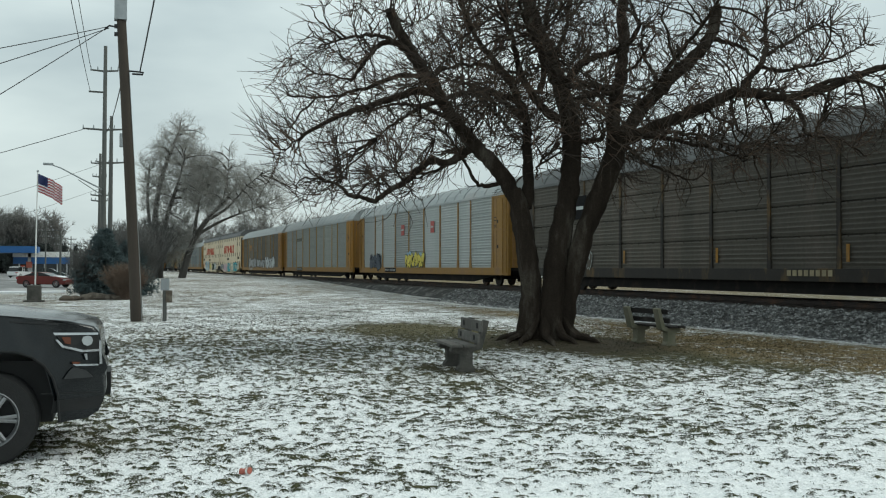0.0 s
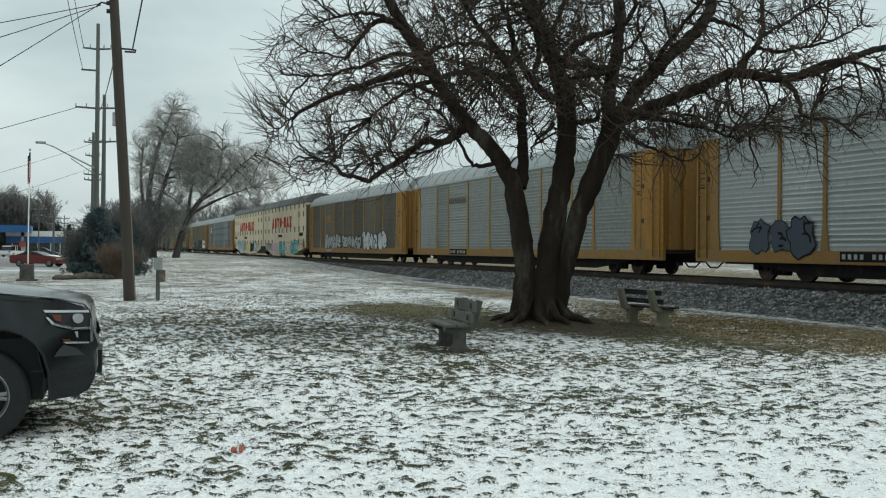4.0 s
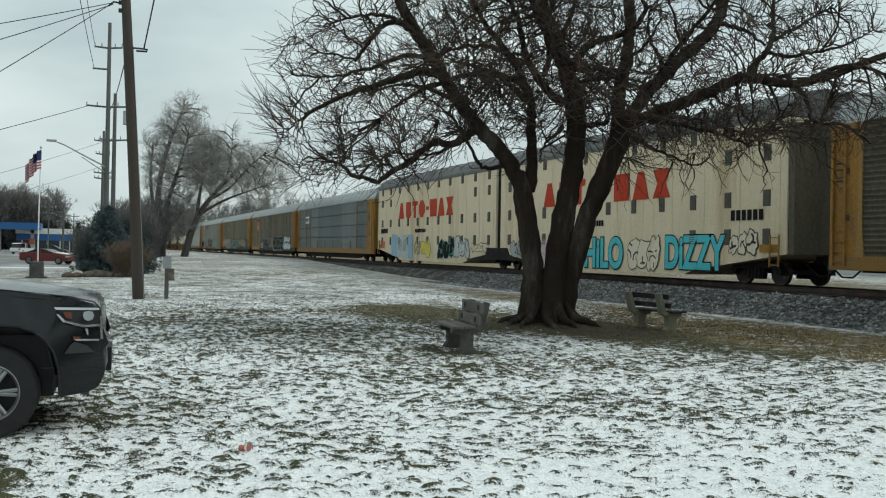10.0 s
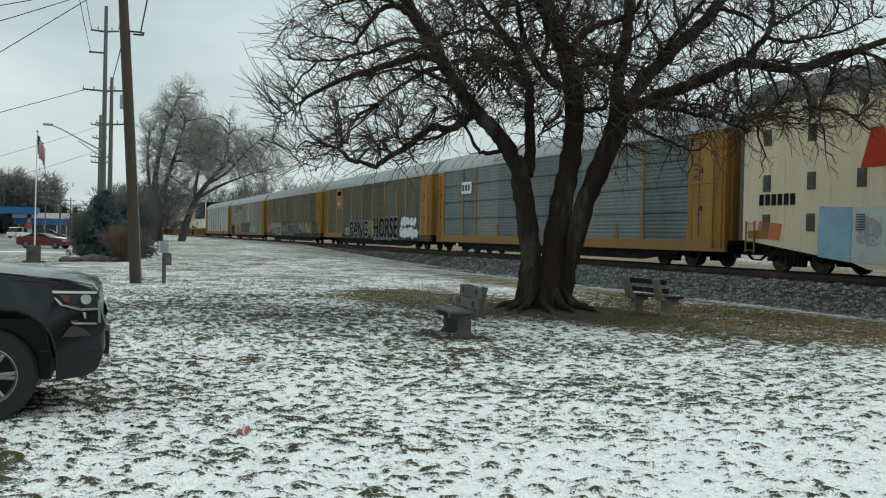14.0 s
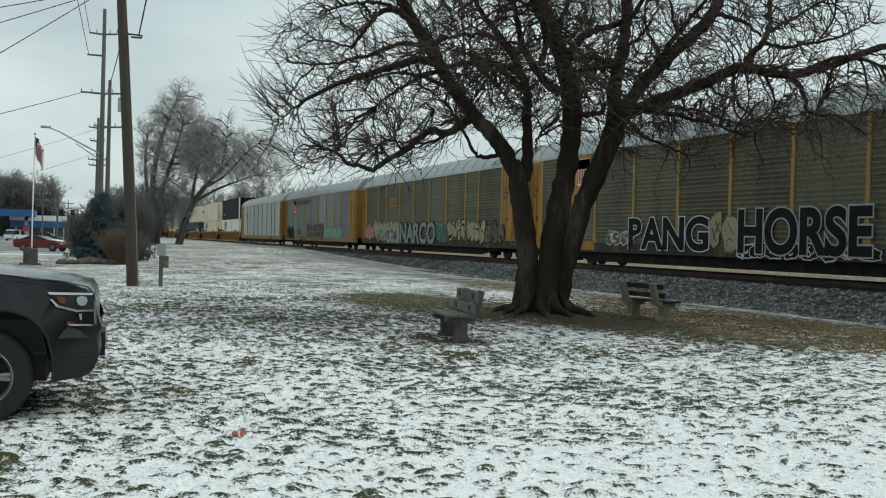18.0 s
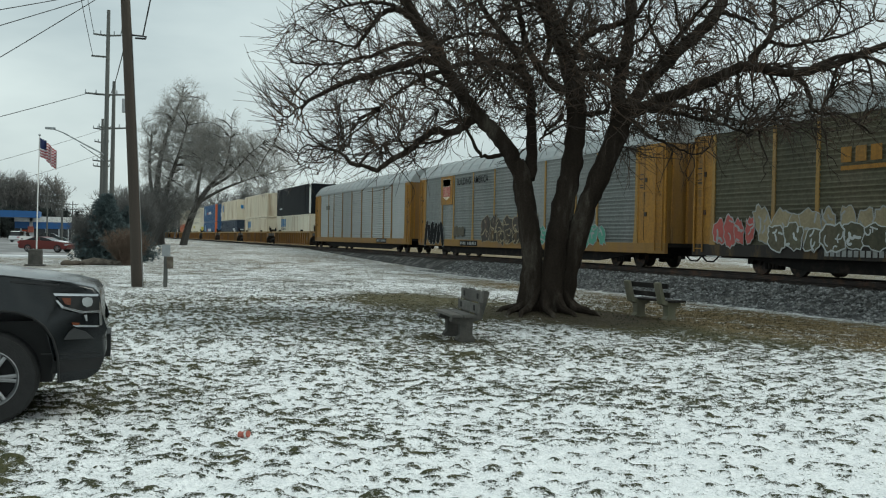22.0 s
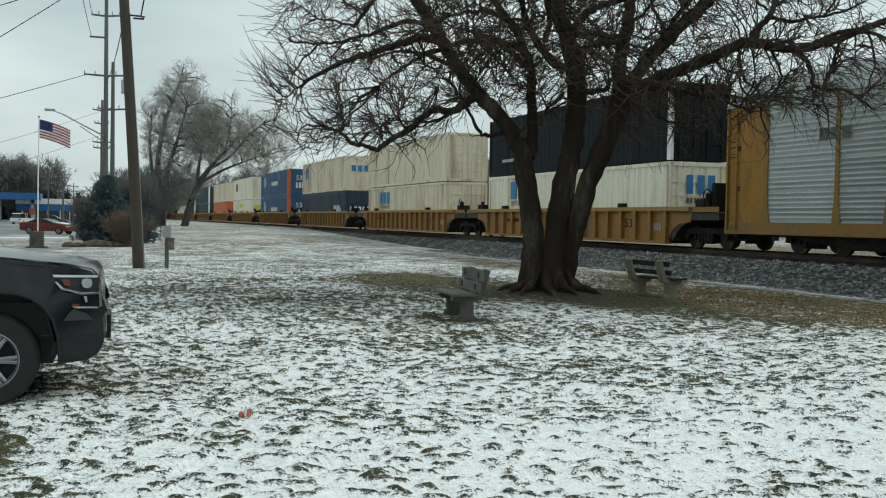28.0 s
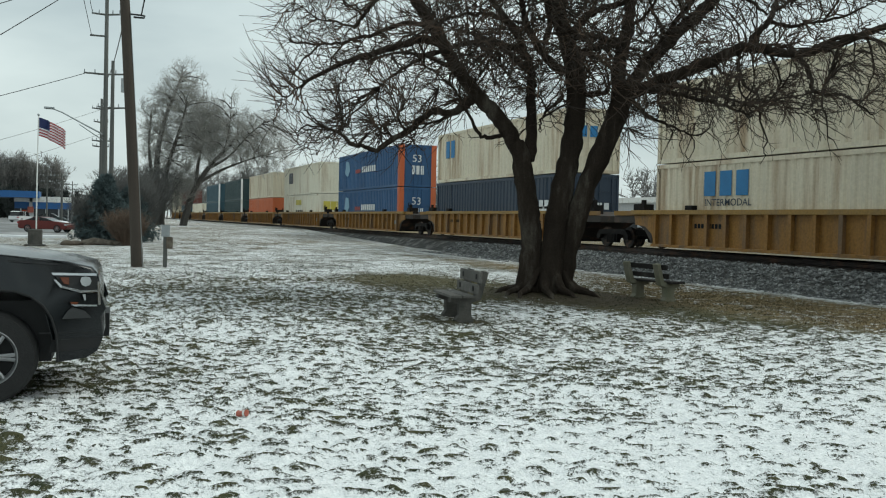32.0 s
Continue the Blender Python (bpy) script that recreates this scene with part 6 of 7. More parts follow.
# ---- park benches ----
def bench(m, label, plank, half=0.68, slats=2):
    """Concrete end frames, a plank seat and a plank back. Local x along the bench, -y to the front."""
    b = thing("park_bench", m, label, "bench", "park benches")
    for x in (-half + 0.22, half - 0.22):
        bm = bmesh.new()
        prism(bm, [(-0.30, 0.0), (-0.02, 0.0), (0.0, 0.05), (-0.06, 0.12), (-0.06, 0.34), (0.11, 0.38), (0.235, 0.84), (0.15, 0.86), (0.03, 0.44), (-0.40, 0.42), (-0.42, 0.34), (-0.26, 0.31), (-0.25, 0.12), (-0.32, 0.05)], x - 0.085, x + 0.085, "x")
        part("end_frame", bm, M_CONCRETE if slats == 2 else M_CONCRETE_PALE, b, "weathered concrete end frame", bevel=0.01)
    for y0, y1 in ((-0.44, -0.25), (-0.23, -0.04)):
        part("seat_plank", boxes((-half, half, y0, y1, 0.42, 0.465)), plank, b, bevel=0.008)
    rows = ((0.48, 0.645, 0.045), (0.665, 0.85, 0.10)) if slats == 2 else ((0.53, 0.635, 0.055), (0.72, 0.83, 0.11))
    for z0, z1, dy in rows:
        k = part("back_plank", boxes((-half, half, dy - 0.05, dy - 0.012, z0, z1)), plank, b, bevel=0.008)
        if slats == 2:
            for x in (-half + 0.18, half - 0.28):
                part("notch", boxes((x, x + 0.10, dy - 0.056, dy - 0.008, (z0 + z1) / 2 - 0.04, (z0 + z1) / 2 + 0.05)), M_DARK_SLOT, k)
    return b


M_DARK_SLOT = mat("dark_slot", (0.012, 0.011, 0.01), 0.9)
bench(pose(-14.72, 6.1, 0.0, 0, 0, -8), "grey weathered park bench with concrete ends by the tree", M_BENCH_GREY)
bench(pose(-17.8, 11.74, 0.0, 0, 0, 186), "park bench with dark wooden slats and concrete ends", M_BENCH_WOOD, 0.74, 3)


# ---- poles, wires, meter post ----
def crossarm(parent, z, half, ang, material):
    bm = bmesh.new()
    c, s = math.cos(ang), math.sin(ang)
    tube(bm, [(-c * half, -s * half, z + 0.05), (0, 0, z - 0.03), (c * half, s * half, z + 0.02)], [0.06, 0.07, 0.06], 6)
    arm = part("crossarm", bm, material, parent)
    for q in (-1, -0.5, 0.5, 1):
        bm = bmesh.new()
        tube(bm, [(c * half * q, s * half * q, z), (c * half * q, s * half * q, z + 0.28)], [0.05, 0.03], 6)
        part("insulator", bm, M_METAL, arm)
    return arm


pole = thing("utility_pole", pose(-30.89, 1.53, 0), "leaning weathered brown wooden utility pole", "utility pole", "utility poles")
bm = bmesh.new()
tube(bm, [(0, 0, -0.2), (-0.03, -0.10, 2), (-0.1, -0.27, 5), (-0.2, -0.46, 8.2), (-0.3, -0.62, 11.0)], [0.185, 0.178, 0.165, 0.15, 0.13], 16)
part("shaft", bm, M_POLE, pole, smooth=True)
bm = bmesh.new()
tube(bm, [(0.02, -0.30, 7.9), (0.12, -0.1, 7.88), (0.14, 0.12, 7.86), (0.02, 0.10, 7.82), (-0.1, -0.2, 7.84)], [0.03] * 5, 6)
part("cable_bracket", bm, M_CABLE, pole)
part("pole_sleeve", boxes((-0.42, -0.06, -0.75, -0.38, 9.55, 10.6)), M_METAL, pole, "pale grey metal sleeve")
bm = bmesh.new()
tube(bm, [(0.10, 0.14, 0.0), (0.06, 0.05, 2), (-0.02, -0.12, 5), (-0.1, -0.3, 8.0)], [0.012] * 4, 5)
part("ground_wire", bm, M_METAL, pole)
bm = bmesh.new()
tube(bm, [(-0.2, -0.55, 9.3), (-0.25, -0.9, 9.35), (-0.25, -1.05, 9.2)], [0.03, 0.03, 0.03], 5)
for z in (9.1, 9.35, 9.6):
    tube(bm, [(-0.25, -0.75, z), (-0.25, -0.62, z)], [0.07, 0.07], 8)
part("insulator_rack", bm, M_CABLE, pole)


def far_pole(x, y, top, arms, label):
    p = thing("utility_pole", pose(x, y, 0), label, "utility pole", "utility poles")
    bm = bmesh.new()
    tube(bm, [(0, 0, -0.2), (0.02, 0.05, top)], [0.19 if top > 9 else 0.13, 0.11 if top > 9 else 0.08], 12)
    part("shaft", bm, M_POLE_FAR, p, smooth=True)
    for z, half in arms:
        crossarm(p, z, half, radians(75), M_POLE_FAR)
    return p


p1 = far_pole(-63.9, 1.05, 16.0, [(14.4, 0.85), (10.6, 1.3)], "tall grey wooden utility pole with cross-arms")
part("side_bracket", boxes((-0.05, 0.05, -0.95, 0.0, 12.95, 13.05)), M_POLE_FAR, p1)
part("transformer", boxes((-0.15, 0.15, 0.95, 1.3, 9.5, 10.4)), M_METAL, p1, bevel=0.05)
bm = bmesh.new()
tube(bm, [(1.9, -0.35, 6.7), (1.6, -1.4, 7.25), (1.4, -2.5, 7.85), (1.3, -3.05, 8.05)], [0.05, 0.045, 0.04, 0.035], 8)
tube(bm, [(0.1, -0.1, 6.35), (1.0, -0.6, 6.6), (1.55, -1.5, 7.15)], [0.035, 0.035, 0.03], 6)
tube(bm, [(0.0, -0.1, 6.7), (1.9, -0.35, 6.7)], [0.05, 0.05], 6)
arm = part("lamp_arm", bm, M_METAL, p1)
part("lamp_head", boxes((1.15, 1.42, -3.55, -2.95, 8.02, 8.16)), M_METAL, arm, "grey street lamp head", bevel=0.04)
far_pole(-68.0, 1.55, 12.1, [(8.9, 0.9)], "grey wooden utility pole behind a taller one")
far_pole(-90.0, 1.15, 12.0, [(11.1, 0.75), (9.9, 0.6), (8.2, 0.75), (7.7, 0.7)], "thin grey utility pole with four cross-arms beyond the lamp")
for x, y, top in ((-150, -5.5, 7.6), (-170, -4.0, 8.4), (-185, -2.5, 7.4), (-140, -3.2, 6.2)):
    far_pole(x, y, top, [(top - 0.6, 1.0), (top - 1.5, 0.8)], "distant thin utility pole along the road")


def wire(a, b, sag, r, name="overhead_wire"):
    bm = bmesh.new()
    a, b = Vector(a), Vector(b)
    pts = [a.lerp(b, i / 10) - Vector((0, 0, sag * 4 * (i / 10) * (1 - i / 10))) for i in range(11)]
    tube(bm, pts, [r] * 11, 5, False)
    ob = new(name, mesh_of(name, bm, M_CABLE))
    return tagged(ob, "thin dark overhead cable between poles", "wire", "overhead wires")


for z_end, z_at in ((6.5, 9.3), (5.75, 9.25), (4.1, 9.3)):
    wire((-31.14, 0.62, z_at + 0.02), (-26.0, -4.75, z_end), 0.03, 0.013)
wire((-31.0, 1.1, 8.0), (-63.9, 1.2, 10.4), 0.3, 0.02)
wire((-30.9, 1.55, 7.9), (-10.0, 2.3, 14.5), 0.2, 0.022)
wire((-31.2, 0.9, 10.6), (-10.0, 2.9, 15.5), 0.2, 0.014)
wire((-63.9, 0.2, 14.6), (-14.0, -1.6, 15.0), 0.5, 0.018)
wire((-63.9, 0.2, 13.0), (-14.0, -1.7, 13.6), 0.5, 0.018)
wire((-64.05, -0.1, 10.6), (-46.0, -8.6, 5.1), 0.05, 0.02)
wire((-63.9, 1.9, 14.6), (-31.0, 1.2, 16.0), 0.5, 0.016)
wire((-63.9, 0.9, 8.35), (-46.0, -8.6, 3.2), 0.15, 0.010)
wire((-63.9, 0.9, 6.8), (-46.0, -8.6, 2.1), 0.15, 0.010)

post = thing("meter_post", pose(-30.83, 2.40, 0), "grey metal post with a small meter box", "meter post")
part("post", boxes((-0.06, 0.06, -0.10, 0.02, -0.05, 1.32)), M_POLE_FAR, post, bevel=0.01)
part("sign_plate", boxes((0.06, 0.075, -0.17, 0.09, 0.98, 1.36)), M_METAL, post, "white plate")
part("meter_box", boxes((0.0, 0.14, -0.02, 0.18, 0.60, 0.98)), M_STONE, post, "weathered tan box", bevel=0.015)


# ---- sport utility vehicle ----
M_CAR = mat("charcoal_car_paint", (0.007, 0.009, 0.0105), 0.17, 0.2, 0.08, 2, 40, 0.0, (0.016, 0.018, 0.018), 0.3, 1, 0.5)
M_TYRE = mat("tyre_rubber", (0.018, 0.018, 0.018), 0.85, 0.0, 0.15, 8, 60, 0.2)
M_ALLOY = mat("alloy_rim", (0.28, 0.285, 0.29), 0.35, 0.8, 0.1, 8, 60, 0.0)
M_CHROME = mat("chrome", (0.5, 0.51, 0.52), 0.2, 1.0, 0.05, 8, 60, 0.0)
M_LENS = mat("headlight_lens", (0.38, 0.40, 0.41), 0.1, 0.3, 0.1, 8, 60, 0.0)
M_AMBER = mat("amber_lens", (0.11, 0.03, 0.012), 0.2, 0.0, 0.1, 8, 60, 0.0)
M_DARK_PLASTIC = mat("dark_plastic", (0.008, 0.0085, 0.009), 0.6, 0.0, 0.15, 8, 60, 0.05)
M_BUMPER_SHEEN = mat("bumper_sheen_grey", (0.030, 0.032, 0.033), 0.6, 0.0, 0.1, 8, 60, 0.05)
M_CAN = mat("faded_red_can", (0.40, 0.12, 0.085), 0.45, 0.2, 0.15, 20, 60, 0.1)
M_GLASS_DARK = mat("tinted_glass", (0.012, 0.014, 0.016), 0.08, 0.0, 0.05, 2, 20, 0.0)
M_CAR_RED = mat("dark_red_car_paint", (0.125, 0.022, 0.018), 0.4, 0.2, 0.1, 2, 20, 0.0)
M_CAR_WHITE = mat("white_car_paint", (0.62, 0.63, 0.64), 0.35, 0.0, 0.06, 2, 20, 0.0)
M_CAR_GREEN = mat("dark_green_car_paint", (0.03, 0.045, 0.045), 0.35, 0.2, 0.1, 2, 20, 0.0)


def wheel_part(car, x, y, r, face, width=0.26):
    """Tyre, rim and spokes; face is -1 where the outside looks to -y."""
    bm = bmesh.new()
    prof = [(r * 0.62, -width / 2), (r * 0.93, -width / 2), (r, -width * 0.32), (r, width * 0.32), (r * 0.93, width / 2), (r * 0.62, width / 2)]
    n = 36
    rings = [[bm.verts.new((math.cos(k * math.tau / n) * a, b, math.sin(k * math.tau / n) * a)) for a, b in prof] for k in range(n)]
    for k in range(n):
        p, q = rings[k], rings[(k + 1) % n]
        for j in range(len(prof) - 1):
            bm.faces.new((p[j], p[j + 1], q[j + 1], q[j]))
    w = part("wheel", bm, M_TYRE, car, smooth=True)
    w.location = (x, y, r)
    bm = bmesh.new()
    f = face * width / 2
    n = 30
    ring = [(r * 0.64, f * 0.96), (r * 0.60, f * 1.02), (r * 0.55, f * 0.8), (r * 0.54, f * 0.2)]
    rr = [[bm.verts.new((math.cos(k * math.tau / n) * a, b, math.sin(k * math.tau / n) * a)) for a, b in ring] for k in range(n)]
    for k in range(n):
        for j in range(3):
            bm.faces.new((rr[k][j], rr[k][j + 1], rr[(k + 1) % n][j + 1], rr[(k + 1) % n][j]))
    for s in range(6):
        t = s * math.tau / 6
        for side in (-0.10, 0.10):
            a, b = Vector((math.cos(t + side * 0.5), 0, math.sin(t + side * 0.5))), Vector((math.cos(t + side), 0, math.sin(t + side)))
            tube(bm, [a * r * 0.12 + Vector((0, f * 0.85, 0)), b * r * 0.56 + Vector((0, f * 0.8, 0))], [r * 0.055, r * 0.045], 6)
    tube(bm, [(0, f * 0.6, 0), (0, f * 0.95, 0)], [r * 0.16, r * 0.13], 12)
    part("rim", bm, M_ALLOY, w)
    bm = bmesh.new()
    tube(bm, [(0, -f * 0.3, 0), (0, f * 0.15, 0)], [r * 0.56, r * 0.56], 24)
    part("brake_disc", bm, M_DARK_PLASTIC, w)
    return w


def loft(bm, sections):
    """Skin over cross-sections of equal length, closed at the ends."""
    rows = [[bm.verts.new(p) for p in s] for s in sections]
    for a, b in zip(rows, rows[1:]):
        for k in range(len(a) - 1):
            bm.faces.new((a[k], a[k + 1], b[k + 1], b[k]))
    return rows


def suv():
    """Local +x is the nose, +y its left; the near flank is y = -1."""
    car = thing("sport_utility_vehicle", pose(-9.82, -0.75 - 0.0, 0.0, 0, 0, 88), "dark charcoal sport utility vehicle parked on the snowy grass", "car")
    # origin is under the front axle's middle; the flank that shows is local y = -0.98
    W = 0.985
    arch = [(0.57 * math.copysign(abs(math.cos(a)) ** 0.72, math.cos(a)), 0.36 + 0.64 * abs(math.sin(a)) ** 0.72) for a in [math.pi * k / 12 for k in range(13)]]
    bm = bmesh.new()
    flank = [(-4.05, 0.42), (-3.4, 0.32)] + [(-2.95 - q[0], q[1]) for q in arch] + [(-2.3, 0.30), (-0.6, 0.30)] + [(-q[0], q[1]) for q in arch] + [(0.545, 0.35), (0.80, 0.375), (0.89, 0.43), (0.93, 0.52), (0.955, 0.62), (0.95, 0.74), (0.92, 0.80), (0.915, 0.95), (0.905, 1.06), (0.89, 1.13), (0.84, 1.19), (0.64, 1.24), (0.1, 1.30), (-0.45, 1.335), (-0.62, 1.34), (-4.05, 1.22)]
    def taper(x, z, side):
        f = max(0.0, (x - 0.30) / 0.66)
        t = max(0.0, (z - 1.0) / 0.35)
        return side * (W - 0.20 * f ** 2 - 0.06 * t ** 2 - 0.03 * (abs(z - 0.75) / 0.5) ** 2)
    sides = []
    for s in (-1, 1):
        vs = [bm.verts.new((x, taper(x, z, s), z)) for x, z in flank]
        f = bm.faces.new(vs)
        sides.append(vs)
    n = len(flank)
    for i in range(n):
        j = (i + 1) % n
        bm.faces.new((sides[0][i], sides[0][j], sides[1][j], sides[1][i]))
    rim = [e for e in bm.edges if any(len(f.verts) > 4 for f in e.link_faces) and e.verts[0].co.z > 0.6 and e.verts[1].co.z > 0.6 and e.verts[0].co.x > 0.5]
    bmesh.ops.bevel(bm, geom=rim, offset=0.05, segments=3, affect="EDGES", profile=0.5)
    bmesh.ops.triangulate(bm, faces=[f for f in bm.faces if len(f.verts) > 4])
    body = part("body", bm, M_CAR, car, smooth=True)
    # hood crown
    bm = bmesh.new()
    loft(bm, [[(x, y * W * wf, z + c * (1 - y * y)) for y in (-0.97, -0.8, -0.5, 0, 0.5, 0.8, 0.97)] for x, z, c, wf in ((-0.62, 1.33, 0.07, 0.97), (0.0, 1.30, 0.06, 0.965), (0.45, 1.25, 0.05, 0.93), (0.70, 1.195, 0.04, 0.87), (0.82, 1.14, 0.015, 0.82))])
    part("hood", bm, M_CAR, car, smooth=True)
    # cabin
    bm = bmesh.new()
    loft(bm, [[(x, -w, z0), (x + dx * 0.55, -w * 0.93, (z0 + z1) / 2), (x + dx, -w * 0.80, z1), (x + dx, 0, z1 + 0.03), (x + dx, w * 0.80, z1), (x + dx * 0.55, w * 0.93, (z0 + z1) / 2), (x, w, z0)] for x, dx, z0, z1, w in ((-0.60, -0.02, 1.30, 1.34, 0.95), (-0.62, -0.72, 1.30, 1.86, 0.96), (-2.2, 0.0, 1.28, 1.90, 0.96), (-3.6, 0.0, 1.26, 1.86, 0.95), (-4.0, 0.12, 1.24, 1.74, 0.92))])
    part("cabin", bm, M_GLASS_DARK, car)
    # wheel-arch lips and liners
    for ax in (0.0, -2.95):
        for s in (-1, 1):
            bm = bmesh.new()
            tube(bm, [(ax - q[0] * 1.0, s * (W - 0.012), q[1]) for q in arch], [0.011] * 13, 6)
            part("wheel_arch", bm, M_DARK_PLASTIC, body, smooth=True)
            bm = bmesh.new()
            loft(bm, [[(ax - q[0] * 1.01, s * (W - 0.02), q[1] + 0.004) for q in arch], [(ax - q[0] * 1.01, s * 0.60, q[1] + 0.004) for q in arch]])
            part("arch_shell", bm, M_TYRE, body, smooth=True)
            wheel_part(car, ax, s * 0.83, 0.405, s)
        part("arch_liner", boxes((ax - 0.5, ax + 0.5, -0.7, 0.7, 0.33, 0.88)), M_DARK_PLASTIC, car)
    for s in (-1, 1):
        def flankface(pts, y_off, material, name, label="", depth=0.03):
            bm = bmesh.new()
            lo = [bm.verts.new((x, taper(x, z, s) + s * y_off, z)) for x, z in pts]
            hi = [bm.verts.new((x, taper(x, z, s) + s * (y_off - depth), z)) for x, z in pts]
            bm.faces.new(lo), bm.faces.new(list(reversed(hi)))
            for i in range(len(pts)):
                j = (i + 1) % len(pts)
                bm.faces.new((lo[i], lo[j], hi[j], hi[i]))
            return part(name, bm, material, car, label)
        lamp = flankface([(0.53, 1.13), (0.875, 1.115), (0.90, 1.04), (0.905, 0.97), (0.82, 0.955), (0.62, 1.0)], 0.012, M_DARK_PLASTIC, "headlight", "clear headlight unit with chrome strip")
        def sub(pts, y_off, material, name):
            o = flankface(pts, y_off, material, name)
            o.parent = lamp
        sub([(0.51, 1.147), (0.88, 1.132), (0.88, 1.112), (0.525, 1.124)], 0.022, M_CHROME, "chrome_strip")
        flankface([(0.888, 1.06), (0.906, 1.06), (0.918, 0.85), (0.895, 0.85)], 0.02, M_CHROME, "grille_edge")
        sub([(0.58, 1.105), (0.655, 1.102), (0.655, 1.04), (0.61, 1.05)], 0.022, M_AMBER, "amber_marker")
        sub([(0.755, 1.10), (0.79, 1.108), (0.825, 1.098), (0.838, 1.065), (0.825, 1.03), (0.79, 1.018), (0.758, 1.035), (0.745, 1.07)], 0.022, M_LENS, "lamp_lens")
        sub([(0.55, 1.085), (0.60, 1.03), (0.76, 0.985), (0.90, 0.985), (0.90, 0.965), (0.75, 0.965), (0.585, 1.015), (0.53, 1.085)], 0.022, M_CHROME, "lower_strip")
        sub([(0.765, 0.95), (0.79, 0.95), (0.795, 0.895), (0.782, 0.895)], 0.022, M_LENS, "running_light")
        flankface([(0.67, 0.865), (0.885, 0.85), (0.885, 0.835), (0.70, 0.845)], 0.012, M_CHROME, "bumper_trim")
        flankface([(0.665, 0.885), (0.735, 0.88), (0.72, 0.86), (0.675, 0.865)], 0.016, M_AMBER, "side_marker")
        # Paler wedge laid on the flank to paint a soft reflection in the bumper.
        flankface([(0.60, 0.735), (0.84, 0.735), (0.78, 0.80), (0.68, 0.835), (0.64, 0.80)], 0.006, M_BUMPER_SHEEN, "fog_lamp_cover", "grey wedge painted as a reflection on the bumper")
        flankface([(0.50, 0.44), (0.90, 0.46), (0.93, 0.56), (0.52, 0.55)], 0.008, M_DARK_PLASTIC, "lower_bumper")
        flankface([(-0.55, 1.30), (0.55, 1.225), (0.55, 1.21), (-0.55, 1.285)], 0.004, M_DARK_PLASTIC, "hood_gap", depth=0.01)
        flankface([(0.42, 0.62), (0.90, 0.60), (0.90, 0.59), (0.42, 0.61)], 0.006, M_DARK_PLASTIC, "bumper_seam", depth=0.02)
    part("grille", boxes((0.82, 0.90, -0.62, 0.62, 0.66, 1.05)), M_DARK_PLASTIC, car, bevel=0.02)
    part("grille_bar", boxes((0.84, 0.885, -0.60, 0.60, 1.03, 1.08), (0.86, 0.90, -0.60, 0.60, 0.80, 0.84)), M_CHROME, car, bevel=0.01)
    part("plate_bracket", boxes((0.93, 0.985, -0.3, 0.3, 0.5, 0.72)), M_DARK_PLASTIC, car)
    part("underbody", boxes((-3.9, 0.3, -0.7, 0.7, 0.30, 0.45)), M_DARK_PLASTIC, car)


suv()

# ---- litter ----
can = thing("crushed_can", pose(-7.80, 1.24, 0.035, 0, 80, 40), "crushed red and white drink can lying on the snow", "can")
bm = bmesh.new()
tube(bm, [(0, 0, -0.05), (0, 0, -0.045), (0.004, 0, -0.02), (-0.006, 0.003, 0.02), (0, 0, 0.045), (0, 0, 0.05)], [0.024, 0.030, 0.025, 0.023, 0.030, 0.024], 14)
part("can_body", bm, M_CAN, can, smooth=True)
bm = bmesh.new()
tube(bm, [(0, 0, 0.018), (0, 0, 0.046)], [0.0265, 0.0315], 14, False)
part("can_band", bm, M_WHITE, can, "white band")


# ---- flag, plinth, planting bed ----
M_FLAG_RED = mat("flag_red", (0.30, 0.02, 0.03), 0.8, 0, 0.1, 4, 40, 0.0)
M_FLAG_WHITE = mat("flag_white", (0.66, 0.66, 0.67), 0.8, 0, 0.06, 4, 40, 0.0)
M_FLAG_BLUE = mat("flag_blue", (0.02, 0.03, 0.10), 0.8, 0, 0.1, 4, 40, 0.0)
plinth = thing("stone_plinth", pose(-49.93, -2.33, 0), "squat rough concrete plinth at the flagpole's foot", "plinth")
part("plinth_block", boxes((-0.3, 0.3, -0.32, 0.32, 0.0, 0.82)), M_CONCRETE, plinth, bevel=0.06)
part("plinth_foot", boxes((-0.42, 0.42, -0.48, 0.48, -0.05, 0.08)), M_CONCRETE, plinth, bevel=0.02)
mast = thing("flagpole", pose(-50.06, -2.30, 0), "thin white flagpole on a concrete plinth", "flagpole")
bm = bmesh.new()
tube(bm, [(0, 0, 0), (0, 0.02, 3.2), (0, 0.06, 6.4)], [0.036, 0.03, 0.022], 8)
part("mast", bm, M_WHITE, mast)
bm = bmesh.new()
bmesh.ops.create_icosphere(bm, subdivisions=2, radius=0.06, matrix=Matrix.Translation((0, 0.06, 6.44)))
part("finial", bm, M_METAL, mast)
flag = thing("national_flag", pose(-50.06, -2.24, 6.3), "red and white striped flag with a blue canton, flying", "flag")
FLAG_N, FLAG_W, FLAG_H = 14, 1.58, 0.90
FLAG_STRIPS = []
